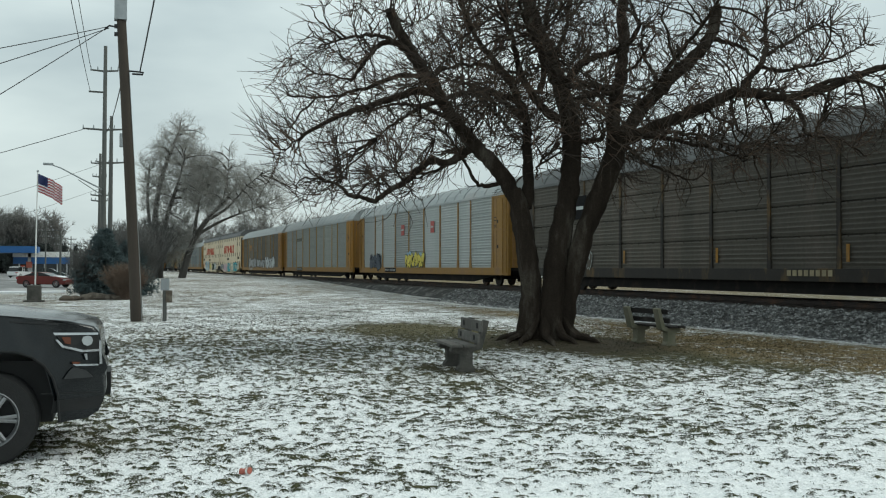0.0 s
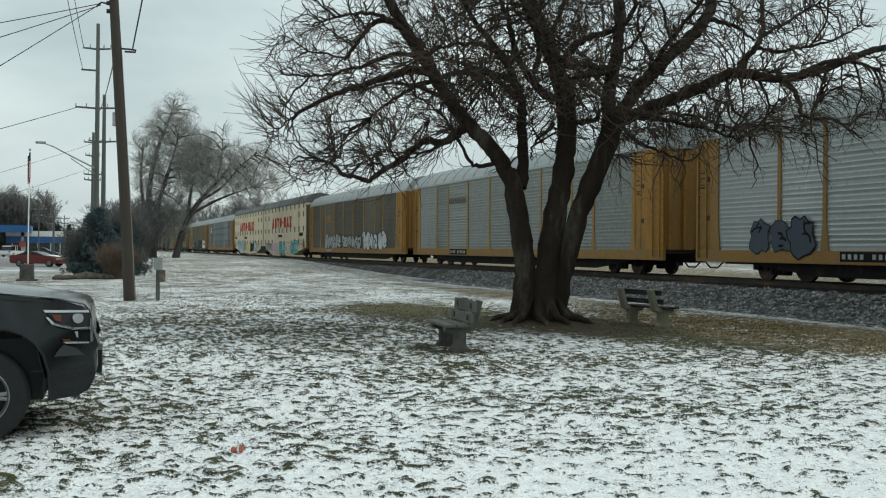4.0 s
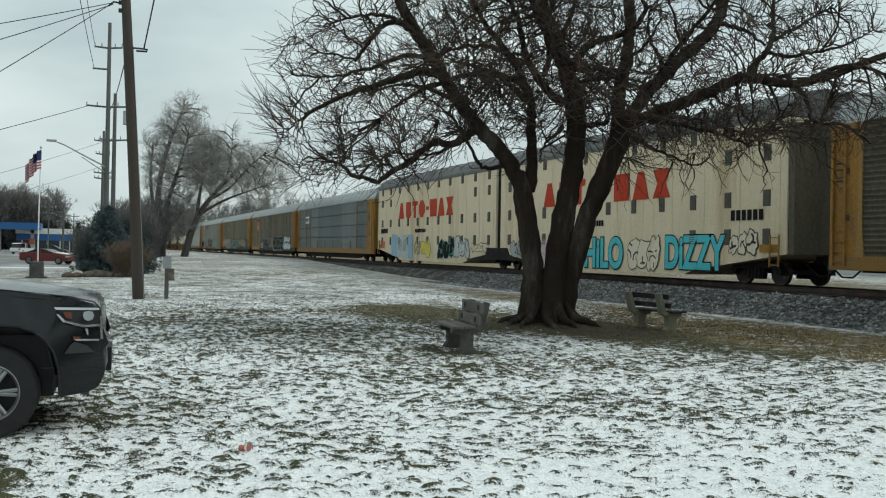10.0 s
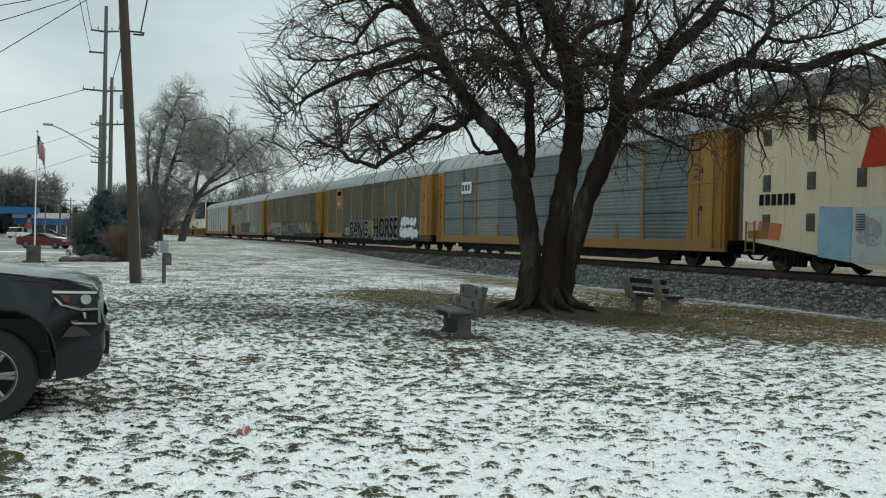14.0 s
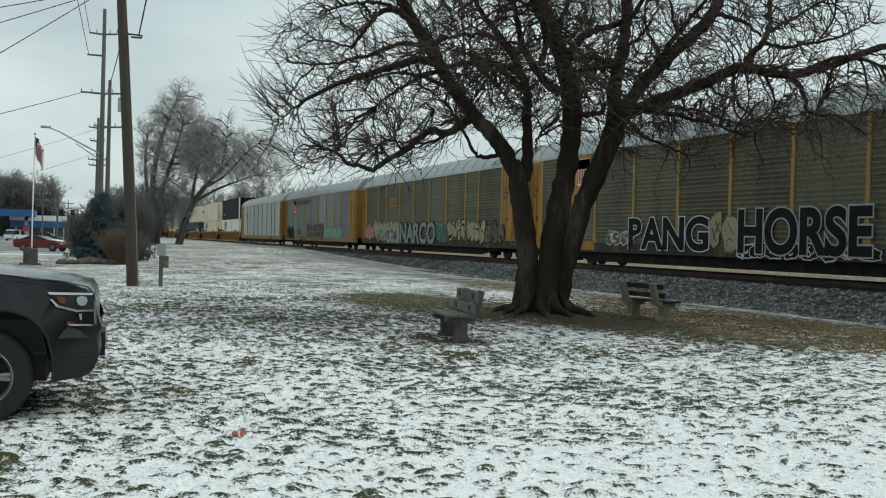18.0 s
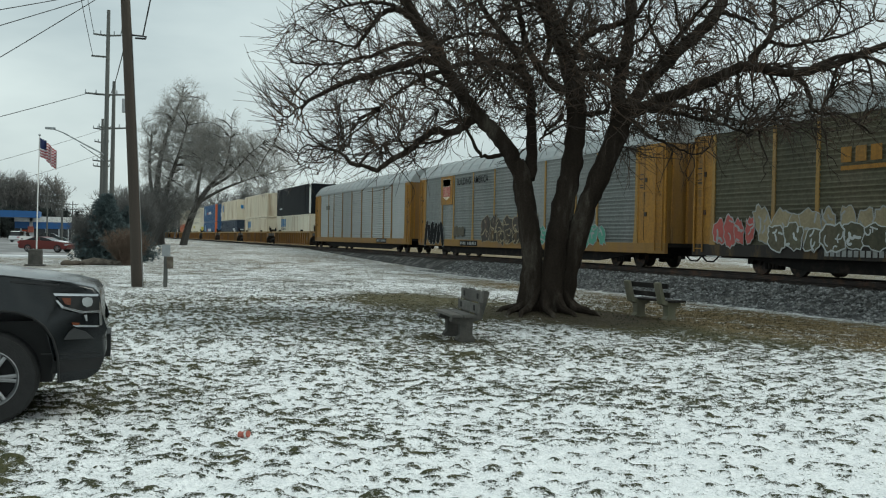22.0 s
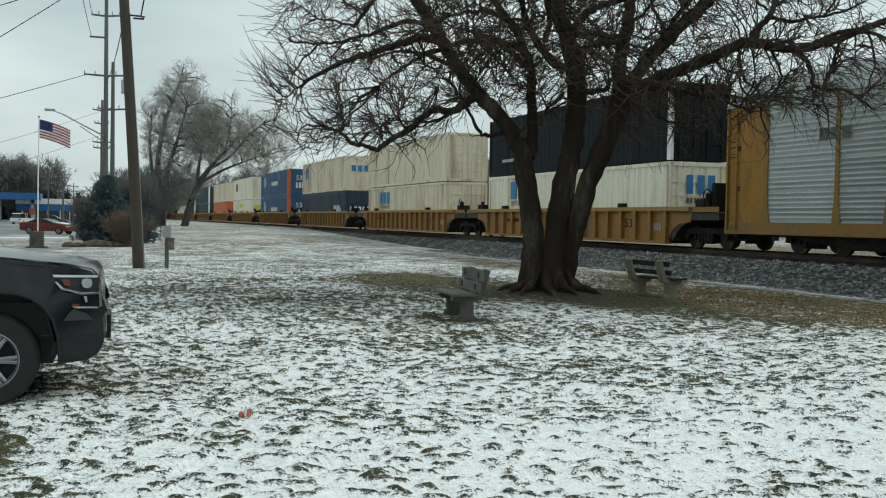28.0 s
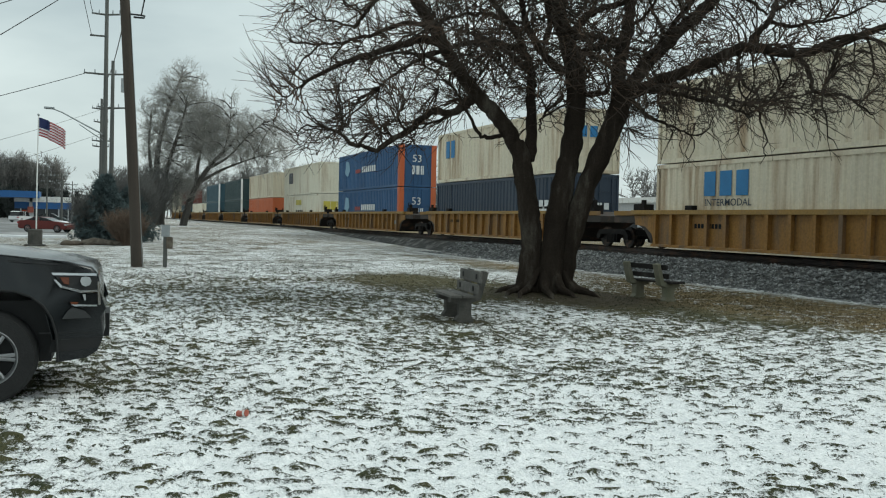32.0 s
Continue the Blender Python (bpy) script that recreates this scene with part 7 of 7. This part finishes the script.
for i in range(FLAG_N):
    w = FLAG_W / FLAG_N
    me = bpy.data.meshes.new("flag_strip")
    v, f, mi = [], [], []
    for k in range(13):
        z1 = -k * FLAG_H / 13
        z0 = z1 - FLAG_H / 13
        o = len(v)
        for yy in (-0.006, 0.006):
            v += [(0, yy, z0), (w * 1.06, yy, z0), (w * 1.06, yy, z1), (0, yy, z1)]
        f += [(o, o + 1, o + 2, o + 3), (o + 7, o + 6, o + 5, o + 4)]
        m_i = 2 if (i < 6 and k < 7) else (0 if k % 2 == 0 else 1)
        mi += [m_i, m_i]
    me.from_pydata(v, [], f)
    for m_ in (M_FLAG_RED, M_FLAG_WHITE, M_FLAG_BLUE):
        me.materials.append(m_)
    for p, q in zip(me.polygons, mi):
        p.material_index = q
    s = new("flag_strip", me)
    s.parent = flag
    FLAG_STRIPS.append(s)

bed = thing("rock_border", pose(-52.0, 0.6, 0), "low border of rounded tan rocks round the planting bed", "rocks", kind="stuff")
rng_b = random.Random(8)
for i in range(7):
    bm = bmesh.new()
    bmesh.ops.create_icosphere(bm, subdivisions=2, radius=1.0)
    for v in bm.verts:
        v.co *= 1 + 0.25 * noise.noise(v.co * 1.3 + Vector((i * 5.1, 0, 0)))
    sx = rng_b.uniform(0.22, 0.45)
    bmesh.ops.transform(bm, matrix=Matrix.Translation((rng_b.uniform(-0.5, 0.6), -1.5 + i * 0.42, 0.10)) @ Matrix.Diagonal((sx, sx * 1.3, sx * 0.62, 1)), verts=bm.verts)
    part("rock", bm, M_STONE, bed, smooth=True)


def conifer(x, y, h, r, seed, label):
    rng = random.Random(seed)
    t = thing("spruce_tree", pose(x, y, 0), label, "tree")
    bm = bmesh.new()
    tube(bm, [(0, 0, 0), (0, 0, h * 0.95)], [0.12, 0.02], 8)
    part("trunk", bm, M_BARK, t)
    st = Sticks()
    for i in range(420):
        f = rng.random() ** 1.2
        z = 0.15 + f * h * 0.9
        rad = r * (1 - f) ** 0.75 * rng.uniform(0.7, 1.15) + 0.1
        a = rng.uniform(0, math.tau)
        d = Vector((math.cos(a), math.sin(a), rng.uniform(-0.1, 0.3)))
        pts = wander(rng, (0, 0, z), d, rad, 0.025, 0.008, 4, st, 0.1, 0.02)
        for p, e in pts[1:]:
            for _ in range(9):
                w = offshoot(rng, e, rng.uniform(0.4, 1.2))
                w.z -= 0.1
                l = rng.uniform(0.12, 0.34)
                st.add(p, p + w.normalized() * l, 0.022, 0.006)
    part("crown", st.mesh("crown", M_NEEDLE, 3), None, t)


conifer(-56.0, 1.0, 4.0, 1.65, 3, "dark blue-green spruce in a planting bed")
conifer(-57.5, 2.4, 3.3, 1.5, 4, "dense dark evergreen beside a spruce")


def shrub(x, y, h, r, seed, material, label, n=420, thick=1.0):
    rng = random.Random(seed)
    t = thing("bare_shrub", pose(x, y, float(ground_height(x, y))), label, "shrub")
    st = Sticks()
    for i in range(n):
        a = rng.uniform(0, math.tau)
        lean = rng.random() ** 0.6
        d = Vector((math.cos(a) * lean * r / h, math.sin(a) * lean * r / h, 1))
        pts = wander(rng, (math.cos(a) * r * 0.25 * lean, math.sin(a) * r * 0.25 * lean, 0), d, h * rng.uniform(0.55, 1.05), 0.012 * thick, 0.004 * thick, 5, st, 0.09, -0.01)
        for p, e in pts[2:]:
            for _ in range(3):
                w = offshoot(rng, e, rng.uniform(0.3, 0.9))
                st.add(p, p + w * rng.uniform(0.15, 0.4) * (h / 2) ** 0.5, 0.006 * thick, 0.003 * thick)
    tagged(part("crown", st.mesh("crown", material, 3), None, t), kind="stuff")


shrub(-51.6, 1.95, 1.75, 1.0, 5, M_SHRUB, "reddish brown bare shrub in the planting bed", 700)
shrub(-58.5, 2.7, 3.7, 1.2, 6, M_SHRUB_GREY, "grey-brown bare thicket behind the spruce", 900)
shrub(-56.0, 0.0, 2.5, 0.75, 9, M_SHRUB_GREY, "rounded blue-grey bare shrub beside a spruce", 600)
shrub(-95.0, 5.9, 5.4, 1.5, 12, M_SHRUB_GREY, "dark brown bare thicket at the foot of a tree", 700, 2.4)
shrub(-72.0, 2.75, 4.6, 1.25, 7, M_SHRUB_GREY, "grey-brown bare thicket near the poles", 700, 2.0)


# ---- the two-stemmed tree by the track ----
def grey_tree(x, y, stems, lobes, seed, label, shoots=900):
    """A bare tree: stems given as curves, crown lobes as (right, up, half width, half height, weight)."""
    rng = random.Random(seed)
    t = thing("bare_tree", pose(x, y, float(ground_height(x, y)) - 0.05, 0, 0, 69.1), label, "tree")
    wood, tw = Sticks(), Sticks()
    nodes = []
    for pts, r0 in stems:
        pts = spline(pts, 4)
        n = len(pts) - 1
        for k in range(n):
            wood.add(pts[k], pts[k + 1], r0 * (1 - 0.8 * k / n), r0 * (1 - 0.8 * (k + 1) / n))
            if k > n * 0.25:
                nodes.append((pts[k], (pts[k + 1] - pts[k]).normalized()))

    def inside(p):
        best = 0.0
        for cx, cz, rx, rz, weight in lobes:
            e = ((p.x - cx) / rx) ** 2 + (p.y / (rx * 0.9)) ** 2 + ((p.z - cz) / rz) ** 2
            if e < 1:
                best = max(best, weight * (1 - e) ** 0.8)
        return best

    lo = (min(l[0] - l[2] for l in lobes), -4, min(l[1] - l[3] for l in lobes))
    hi = (max(l[0] + l[2] for l in lobes), 4, max(l[1] + l[3] for l in lobes))
    heart = Vector((stems[0][0][0][0], 0, 3.0))
    arms = crown_fill(rng, wood, nodes, crown_targets(rng, shoots // 22, inside, lo, hi), heart, 0.05, 0.016, 6, 0.0, 0.02)
    sprigs = crown_fill(rng, tw, nodes + arms, crown_targets(rng, shoots, inside, lo, hi), heart, 0.015, 0.007, 4, 0.0, 0.02)
    for q, e in sprigs:
        for _ in range(2):
            w = (offshoot(rng, e, rng.uniform(0.3, 0.9)) + Vector((0, 0, 0.2))).normalized()
            tw.add(q, q + w * rng.uniform(0.3, 0.9), 0.009, 0.005)
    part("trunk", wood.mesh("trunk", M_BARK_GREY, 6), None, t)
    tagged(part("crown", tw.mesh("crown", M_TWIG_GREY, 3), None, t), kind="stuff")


grey_tree(-97.9, 7.0, [([(0, 0, 0), (-0.2, 0, 3), (-0.5, 0, 6), (0.0, 0.3, 10), (1.1, 0.3, 13.2), (1.9, 0.3, 15.2)], 0.42),
                       ([(0, 0, 1.2), (-0.9, 0.3, 4.5), (-1.4, 0.4, 8), (-1.2, 0.4, 11.5)], 0.30),
                       ([(-0.1, 0, 3), (0.9, -0.4, 6.5), (1.9, -0.5, 9.5), (2.7, -0.6, 12.5)], 0.30)],
          ((0.2, 9.2, 2.9, 5.4, 1.0), (1.9, 12.4, 3.3, 4.0, 0.9), (2.2, 15.2, 1.7, 2.0, 0.5), (-0.9, 5.2, 1.7, 4.8, 0.8), (3.4, 10.0, 3.2, 3.8, 0.9), (1.4, 4.6, 3.0, 3.4, 1.2)), 21, "tall bare grey tree with dense fine twigs by the track", 2700)
grey_tree(-97.1, 9.1, [([(0, 0, 0), (0.7, 0, 2.6), (1.6, 0, 4.6), (2.9, 0, 6.4), (4.4, 0, 8.0), (5.6, 0, 9.6)], 0.40),
                       ([(1.5, 0, 4.4), (3.6, 0.5, 5.7), (5.6, 0.8, 6.6), (7.8, 0.9, 7.4)], 0.20),
                       ([(1.2, 0, 3.8), (1.4, 0.3, 6.5), (2.1, 0.4, 10)], 0.24),
                       ([(4.0, 0, 7.6), (4.6, -0.3, 10.0), (4.8, -0.3, 13.4)], 0.10),
                       ([(2.8, 0, 6.0), (4.8, -0.5, 7.2), (6.6, -0.7, 9.2), (8.2, -0.6, 10.6)], 0.16)],
          ((2.8, 9.2, 3.4, 4.0, 0.8), (5.8, 8.8, 3.8, 3.4, 0.6), (8.4, 8.4, 3.2, 3.6, 0.4), (4.6, 12.9, 1.0, 1.1, 0.5)), 22, "leaning bare grey tree with spreading limbs by the track", 2300)


# ---- woods behind ----
def woods(name, x0, y0, x1, y1, count, h, seed, label, material=M_WOODS, depth=14, low=0.6, fat=1.0, bare=2):
    """A belt of bare far trees as one tangle of trunks and twigs."""
    rng = random.Random(seed)
    st = Sticks()
    for i in range(count):
        f = rng.random()
        x, y = x0 + (x1 - x0) * f + rng.uniform(-depth, depth) * 0.5, y0 + (y1 - y0) * f + rng.uniform(-depth, depth) * 0.5
        hh = h * rng.uniform(low, 1.1)
        g = float(ground_height(x, y))
        pts = wander(rng, (x, y, g), (0, 0, 1), hh, 0.22, 0.04, 6, st, 0.06, 0.02)
        for p, e in pts[bare:]:
            for _ in range(4):
                w = (offshoot(rng, e, rng.uniform(0.3, 1.0)) + Vector((0, 0, 0.4))).normalized()
                l = rng.uniform(0.16, 0.32) * hh
                c2 = wander(rng, p, w, l, 0.07, 0.03, 2, st, 0.14, 0.03)
                for p3, e3 in c2[1:]:
                    for _ in range(5):
                        w3 = (offshoot(rng, e3, rng.uniform(0.3, 1.3)) + Vector((0, 0, 0.1))).normalized()
                        st.add(p3, p3 + w3 * rng.uniform(0.07, 0.18) * hh, 0.045 * fat, 0.018 * fat)
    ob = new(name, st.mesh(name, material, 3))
    tagged(ob, label, "trees", kind="stuff")


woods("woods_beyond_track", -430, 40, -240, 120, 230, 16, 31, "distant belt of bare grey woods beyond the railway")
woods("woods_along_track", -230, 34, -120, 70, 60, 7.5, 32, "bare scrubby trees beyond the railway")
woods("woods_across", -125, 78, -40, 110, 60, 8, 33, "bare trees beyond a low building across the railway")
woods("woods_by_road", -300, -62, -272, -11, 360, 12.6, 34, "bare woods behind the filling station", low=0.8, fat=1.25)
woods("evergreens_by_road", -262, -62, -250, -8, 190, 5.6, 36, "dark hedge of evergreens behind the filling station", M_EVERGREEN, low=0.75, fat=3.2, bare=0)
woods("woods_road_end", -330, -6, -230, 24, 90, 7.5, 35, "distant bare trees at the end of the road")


def grass_blades():
    rng = np.random.RandomState(17)
    x, y = rng.uniform(-58, -4.4, 2400000), rng.uniform(-4.5, 16, 2400000)
    d = np.hypot(x, y)
    near = (0.9 * np.exp(-d / 14.0) * smoothstep(5, 12, d) + 0.045) * (np.abs(y + 0.385 * x) < 0.5 * np.abs(x) + 1)
    keep = rng.rand(len(x)) < (0.015 + tuft_cover(x, y) ** 2) * near
    x, y = x[keep][:170000], y[keep][:170000]
    n = len(x)
    z = ground_height(x, y) - 0.008
    h, t = rng.uniform(0.010, 0.032, n), rng.uniform(0, math.tau, n)
    w = rng.uniform(0.00025, 0.0006, n) * np.hypot(x, y)
    lean = rng.normal(0, 0.6, (2, n)) * h
    dx, dy = np.cos(t) * w, np.sin(t) * w
    v = np.stack([np.stack([x - dx, y - dy, z], -1), np.stack([x + dx, y + dy, z], -1), np.stack([x + lean[0], y + lean[1], z + h], -1)], 1)
    f = np.arange(n * 3).reshape(n, 3)
    return mesh_from("grass_blades", v.reshape(-1, 3).tolist(), f.tolist(), M_GRASS)


M_GRASS = mat("winter_grass", (0.024, 0.034, 0.016), 0.85, 0.0, 0.35, 0.8, 6, 0.0, (0.072, 0.066, 0.034), 0.4, 1, 0.2)
def straw_blades():
    rng = np.random.RandomState(19)
    n = 26000
    x, y = rng.uniform(-27, -9.5, n), 11.5 + rng.beta(2, 2, n) * 4.5
    near = rng.rand(n) < 1.1 - np.abs(x + 15) / 14
    x, y = x[near], y[near]
    n = len(x)
    z = np.maximum(ground_height(x, y), np.where(y > 16.6, ballast_height(x, y), -1)) - 0.008
    h, t = rng.uniform(0.02, 0.065, n), rng.uniform(0, math.tau, n)
    w, lean = rng.uniform(0.004, 0.009, n), rng.normal(0, 0.9, (2, n))
    dx, dy = np.cos(t) * w, np.sin(t) * w
    v = np.stack([np.stack([x - dx, y - dy, z], -1), np.stack([x + dx, y + dy, z], -1), np.stack([x + lean[0] * h, y + lean[1] * h, z + h], -1)], 1)
    return mesh_from("straw_blades", v.reshape(-1, 3).tolist(), np.arange(n * 3).reshape(n, 3).tolist(), M_STRAW)


M_STRAW = mat("dry_straw", (0.13, 0.098, 0.056), 0.85, 0.0, 0.35, 0.5, 6, 0.0, (0.075, 0.065, 0.035), 0.5, 1, 0.2)
tagged(new("straw_blades", straw_blades()), "dry straw-coloured grass between tree and ballast", "grass", kind="stuff")
tagged(new("grass_blades", grass_blades()), "dull green and straw grass blades poking through snow", "grass", kind="stuff")


# ---- road, parking lot, filling station ----
M_ASPHALT = mat("asphalt_wet_grey", (0.15, 0.15, 0.15), 0.75, 0.0, 0.2, 0.15, 6, 0.1, (0.34, 0.34, 0.34), 0.35, 1, 0.3)
M_BLUE_BAND = mat("blue_fascia", (0.02, 0.10, 0.28), 0.5, 0, 0.08, 1, 12, 0.0)
M_WALL_GREY = mat("pale_wall", (0.45, 0.46, 0.47), 0.8, 0, 0.1, 1, 12, 0.05)
M_SHOP_DARK = mat("dark_shop_glass", (0.03, 0.035, 0.04), 0.2, 0, 0.15, 1, 12, 0.0)

lot = new("road", mesh_of("road", boxes((-340, -66, -70, -1.4, -0.05, 0.02)), M_ASPHALT))
tagged(lot, "grey asphalt road and parking lot with traces of snow", "road", kind="structure")
kerb = new("kerb", mesh_of("kerb", boxes((-68, -65.8, -70, -1.2, -0.05, 0.12)), M_SNOW))
tagged(kerb, "low kerb with a ridge of snow beside the road", "kerb", kind="structure")

canopy = thing("fuel_canopy", pose(-206, -18.0, 0), "filling station canopy with a blue fascia on posts", "canopy")
part("canopy_roof", boxes((-5, 5, -12, 9.2, 4.45, 5.75)), M_BLUE_BAND, canopy)
for y in (-6, 1.5, 7.5):
    part("column", boxes((-0.3, 0.3, y - 0.3, y + 0.3, 0, 4.45)), M_WALL_GREY, canopy)
    part("fuel_pump", boxes((-0.5, 0.5, y - 1.6, y - 0.8, 0.1, 2.0)), M_RED, canopy, "red fuel pump")
shop = thing("station_shop", pose(-212, -8.0, 0), "low shop with a white and blue fascia and dark windows", "building")
part("wall", boxes((-6, 5.9, -5.4, 5.0, 0, 3.4)), M_SHOP_DARK, shop)
part("white_fascia", boxes((-6, 6.3, -5.6, 5.2, 3.65, 4.75)), M_WHITE, shop)
part("blue_fascia", boxes((-6, 6.2, -5.5, 5.1, 2.3, 3.65)), M_BLUE_BAND, shop)
for y in (-4.5, -2.2, 0.2, 2.6, 4.4):
    part("window_post", boxes((5.9, 6.0, y, y + 0.25, 0, 2.3)), M_WALL_GREY, shop)
part("red_sign", boxes((6.3, 6.5, -3.1, -2.0, 1.5, 2.7)), M_CAN, shop, "small red sign")


def sedan(m, paint, label, h=1.42, l=4.6, tail=0.0):
    """Small car: lofted body and cabin, four wheels, windows, lights. Local +x is the nose."""
    car = thing("parked_car", m, label, "car", "parked cars")
    bm = bmesh.new()
    w = 0.88
    prof = [(-l / 2, 0.45), (-l / 2 + 0.15, 0.28), (l / 2 - 0.2, 0.26), (l / 2, 0.45), (l / 2 - 0.02, 0.66), (l / 2 - 0.6, 0.84), (l / 2 - 1.25, 0.92), (-l / 2 + 0.85, 0.98), (-l / 2 + 0.1, 0.95)]
    prism(bm, prof, -w, w, "y")
    part("body", bm, paint, car, bevel=0.05)
    bm = bmesh.new()
    prism(bm, [(l / 2 - 1.2, 0.90), (l / 2 - 1.95, h - 0.06), (l / 2 - 2.4, h), (-l / 2 + 1.3 - tail, h - 0.02), (-l / 2 + 0.45 - tail * 0.4, 0.95)], -w * 0.86, w * 0.86, "y")
    cab = part("cabin", bm, M_GLASS_DARK, car, bevel=0.04)
    bm = bmesh.new()
    prism(bm, [(l / 2 - 1.98, h - 0.05), (l / 2 - 2.4, h + 0.02), (-l / 2 + 1.3 - tail, h), (-l / 2 + 1.1 - tail, h - 0.09)], -w * 0.84, w * 0.84, "y")
    part("roof", bm, paint, cab)
    for x in (l / 2 - 2.5, -l / 2 + 1.5):
        part("pillar", boxes((x, x + 0.09, -w * 0.87, w * 0.87, 0.9, h - 0.03)), paint, cab)
    for x in (-l / 2 + 0.85, l / 2 - 0.85):
        for s in (-1, 1):
            wheel_part(car, x, s * (w - 0.09), 0.32, s, 0.2)
    part("headlight", boxes((l / 2 - 0.25, l / 2 - 0.02, -w - 0.01, -w + 0.3, 0.58, 0.70)), M_LENS, car)
    part("tail_light", boxes((-l / 2 - 0.01, -l / 2 + 0.15, -w - 0.01, -w + 0.3, 0.7, 0.85)), M_FLAG_RED, car)
    return car


red_at = pose(-83.0, -2.95, 0.02, 0, 0, 64)
sedan(red_at, M_CAR_RED, "dark red sedan with a snowy hood in the parking lot", 1.24, 4.2)
sedan(pose(-158, -9.3, 0.02, 0, 0, 150), M_CAR_WHITE, "white hatchback parked in the lot", 1.68, 4.4, 0.75)
sedan(pose(-157, -5.2, 0.02, 0, 0, 84), M_CAR_GREEN, "dark green car parked in the lot", 1.45, 4.8)
snow_hood = new("snow_patch", mesh_of("snow_patch", boxes((-0.45, 0.45, -0.62, 0.62, 0, 0.04)), M_SNOW, bevel=0.015))
snow_hood.matrix_basis = red_at @ pose(1.35, 0, 0.87, 0, 8, 0)
tagged(snow_hood, "thin white snow on the red car's hood", "snow")

# low building across the railway
far_b = thing("low_building", pose(-90, 66, 0.1), "long low pale building across the railway", "building")
part("wall", boxes((-22, 40, -6, 6, 0, 4.2)), M_WALL_GREY, far_b)
part("roof", boxes((-22.5, 40.5, -6.4, 6.4, 4.2, 4.8)), M_WHITE, far_b)
for q in range(9):
    part("window", boxes((-18 + q * 6, -15.5 + q * 6, -6.06, -6.0, 1.2, 2.6)), M_SHOP_DARK, far_b)


# ---- what moves ----
def motions():
    for ob in TRAIN:
        x0 = ob.matrix_basis.translation.copy()
        walk(ob, [(t, Matrix.Translation((x0.x + s, x0.y, x0.z))) for t, s in ROLL])
    # the flag: how far the cloth reaches out from the mast and how far its tip droops, in metres; it stands still while the train does
    gusts = [(0, 1.27, 0.70), (0.5, 0.94, 0.65), (1, 0.45, 0.9), (1.5, 0.75, 0.75), (2, -0.3, 0.9), (3, 0.94, 0.66), (3.5, 0.3, 0.8), (5.5, -0.9, 0.6), (6, -0.55, 0.6),
             (7, -0.66, 0.72), (8, 0.55, 0.85), (9, 0.4, 0.9), (10, -0.66, 0.85), (11, 0.82, 0.66), (12, 0.5, 0.9), (13, 1.12, 0.8), (14, 0.45, 1.0), (14.5, 0.75, 0.95), (16.5, 0.9, 0.8), (17, 1.4, 0.75), (18, 0.4, 0.85),
             (19, 0.9, 0.78), (20, 0.42, 0.8), (21, 0.97, 0.6), (22.25, 0.87, 0.9), (23.75, 0.87, 0.9), (24, 1.5, 0.66), (25, 1.36, 0.78), (28, 1.54, 0.54), (29, 1.25, 0.62), (31, 1.48, 0.74), (32, 1.36, 0.7)]
    w = FLAG_W / FLAG_N
    rows = [[] for _ in FLAG_STRIPS]
    for k in range(129):
        t = k * 0.25
        reach, droop = (float(np.interp(t, [g[0] for g in gusts], [g[q] for g in gusts])) for q in (1, 2))
        still = t - min(max(t - 22.25, 0), 1.5)
        p = Vector((0, 0.03, 0))
        for i in range(FLAG_N):
            fold = math.degrees(math.acos(max(-0.97, min(0.97, reach / FLAG_W))))
            fold = (fold + 14 * math.sin(i * 0.8 - still * 5)) * (1 if i // 2 % 2 else -1)
            m = Matrix.Translation(p) @ pose(0, 0, 0, 0, 0, 69 + fold)
            rows[i].append((t, m))
            p = m @ Vector((w, 0, -droop / FLAG_N * (0.6 + 0.8 * i / FLAG_N)))
    for s, r in zip(FLAG_STRIPS, rows):
        walk(s, r)


motions()
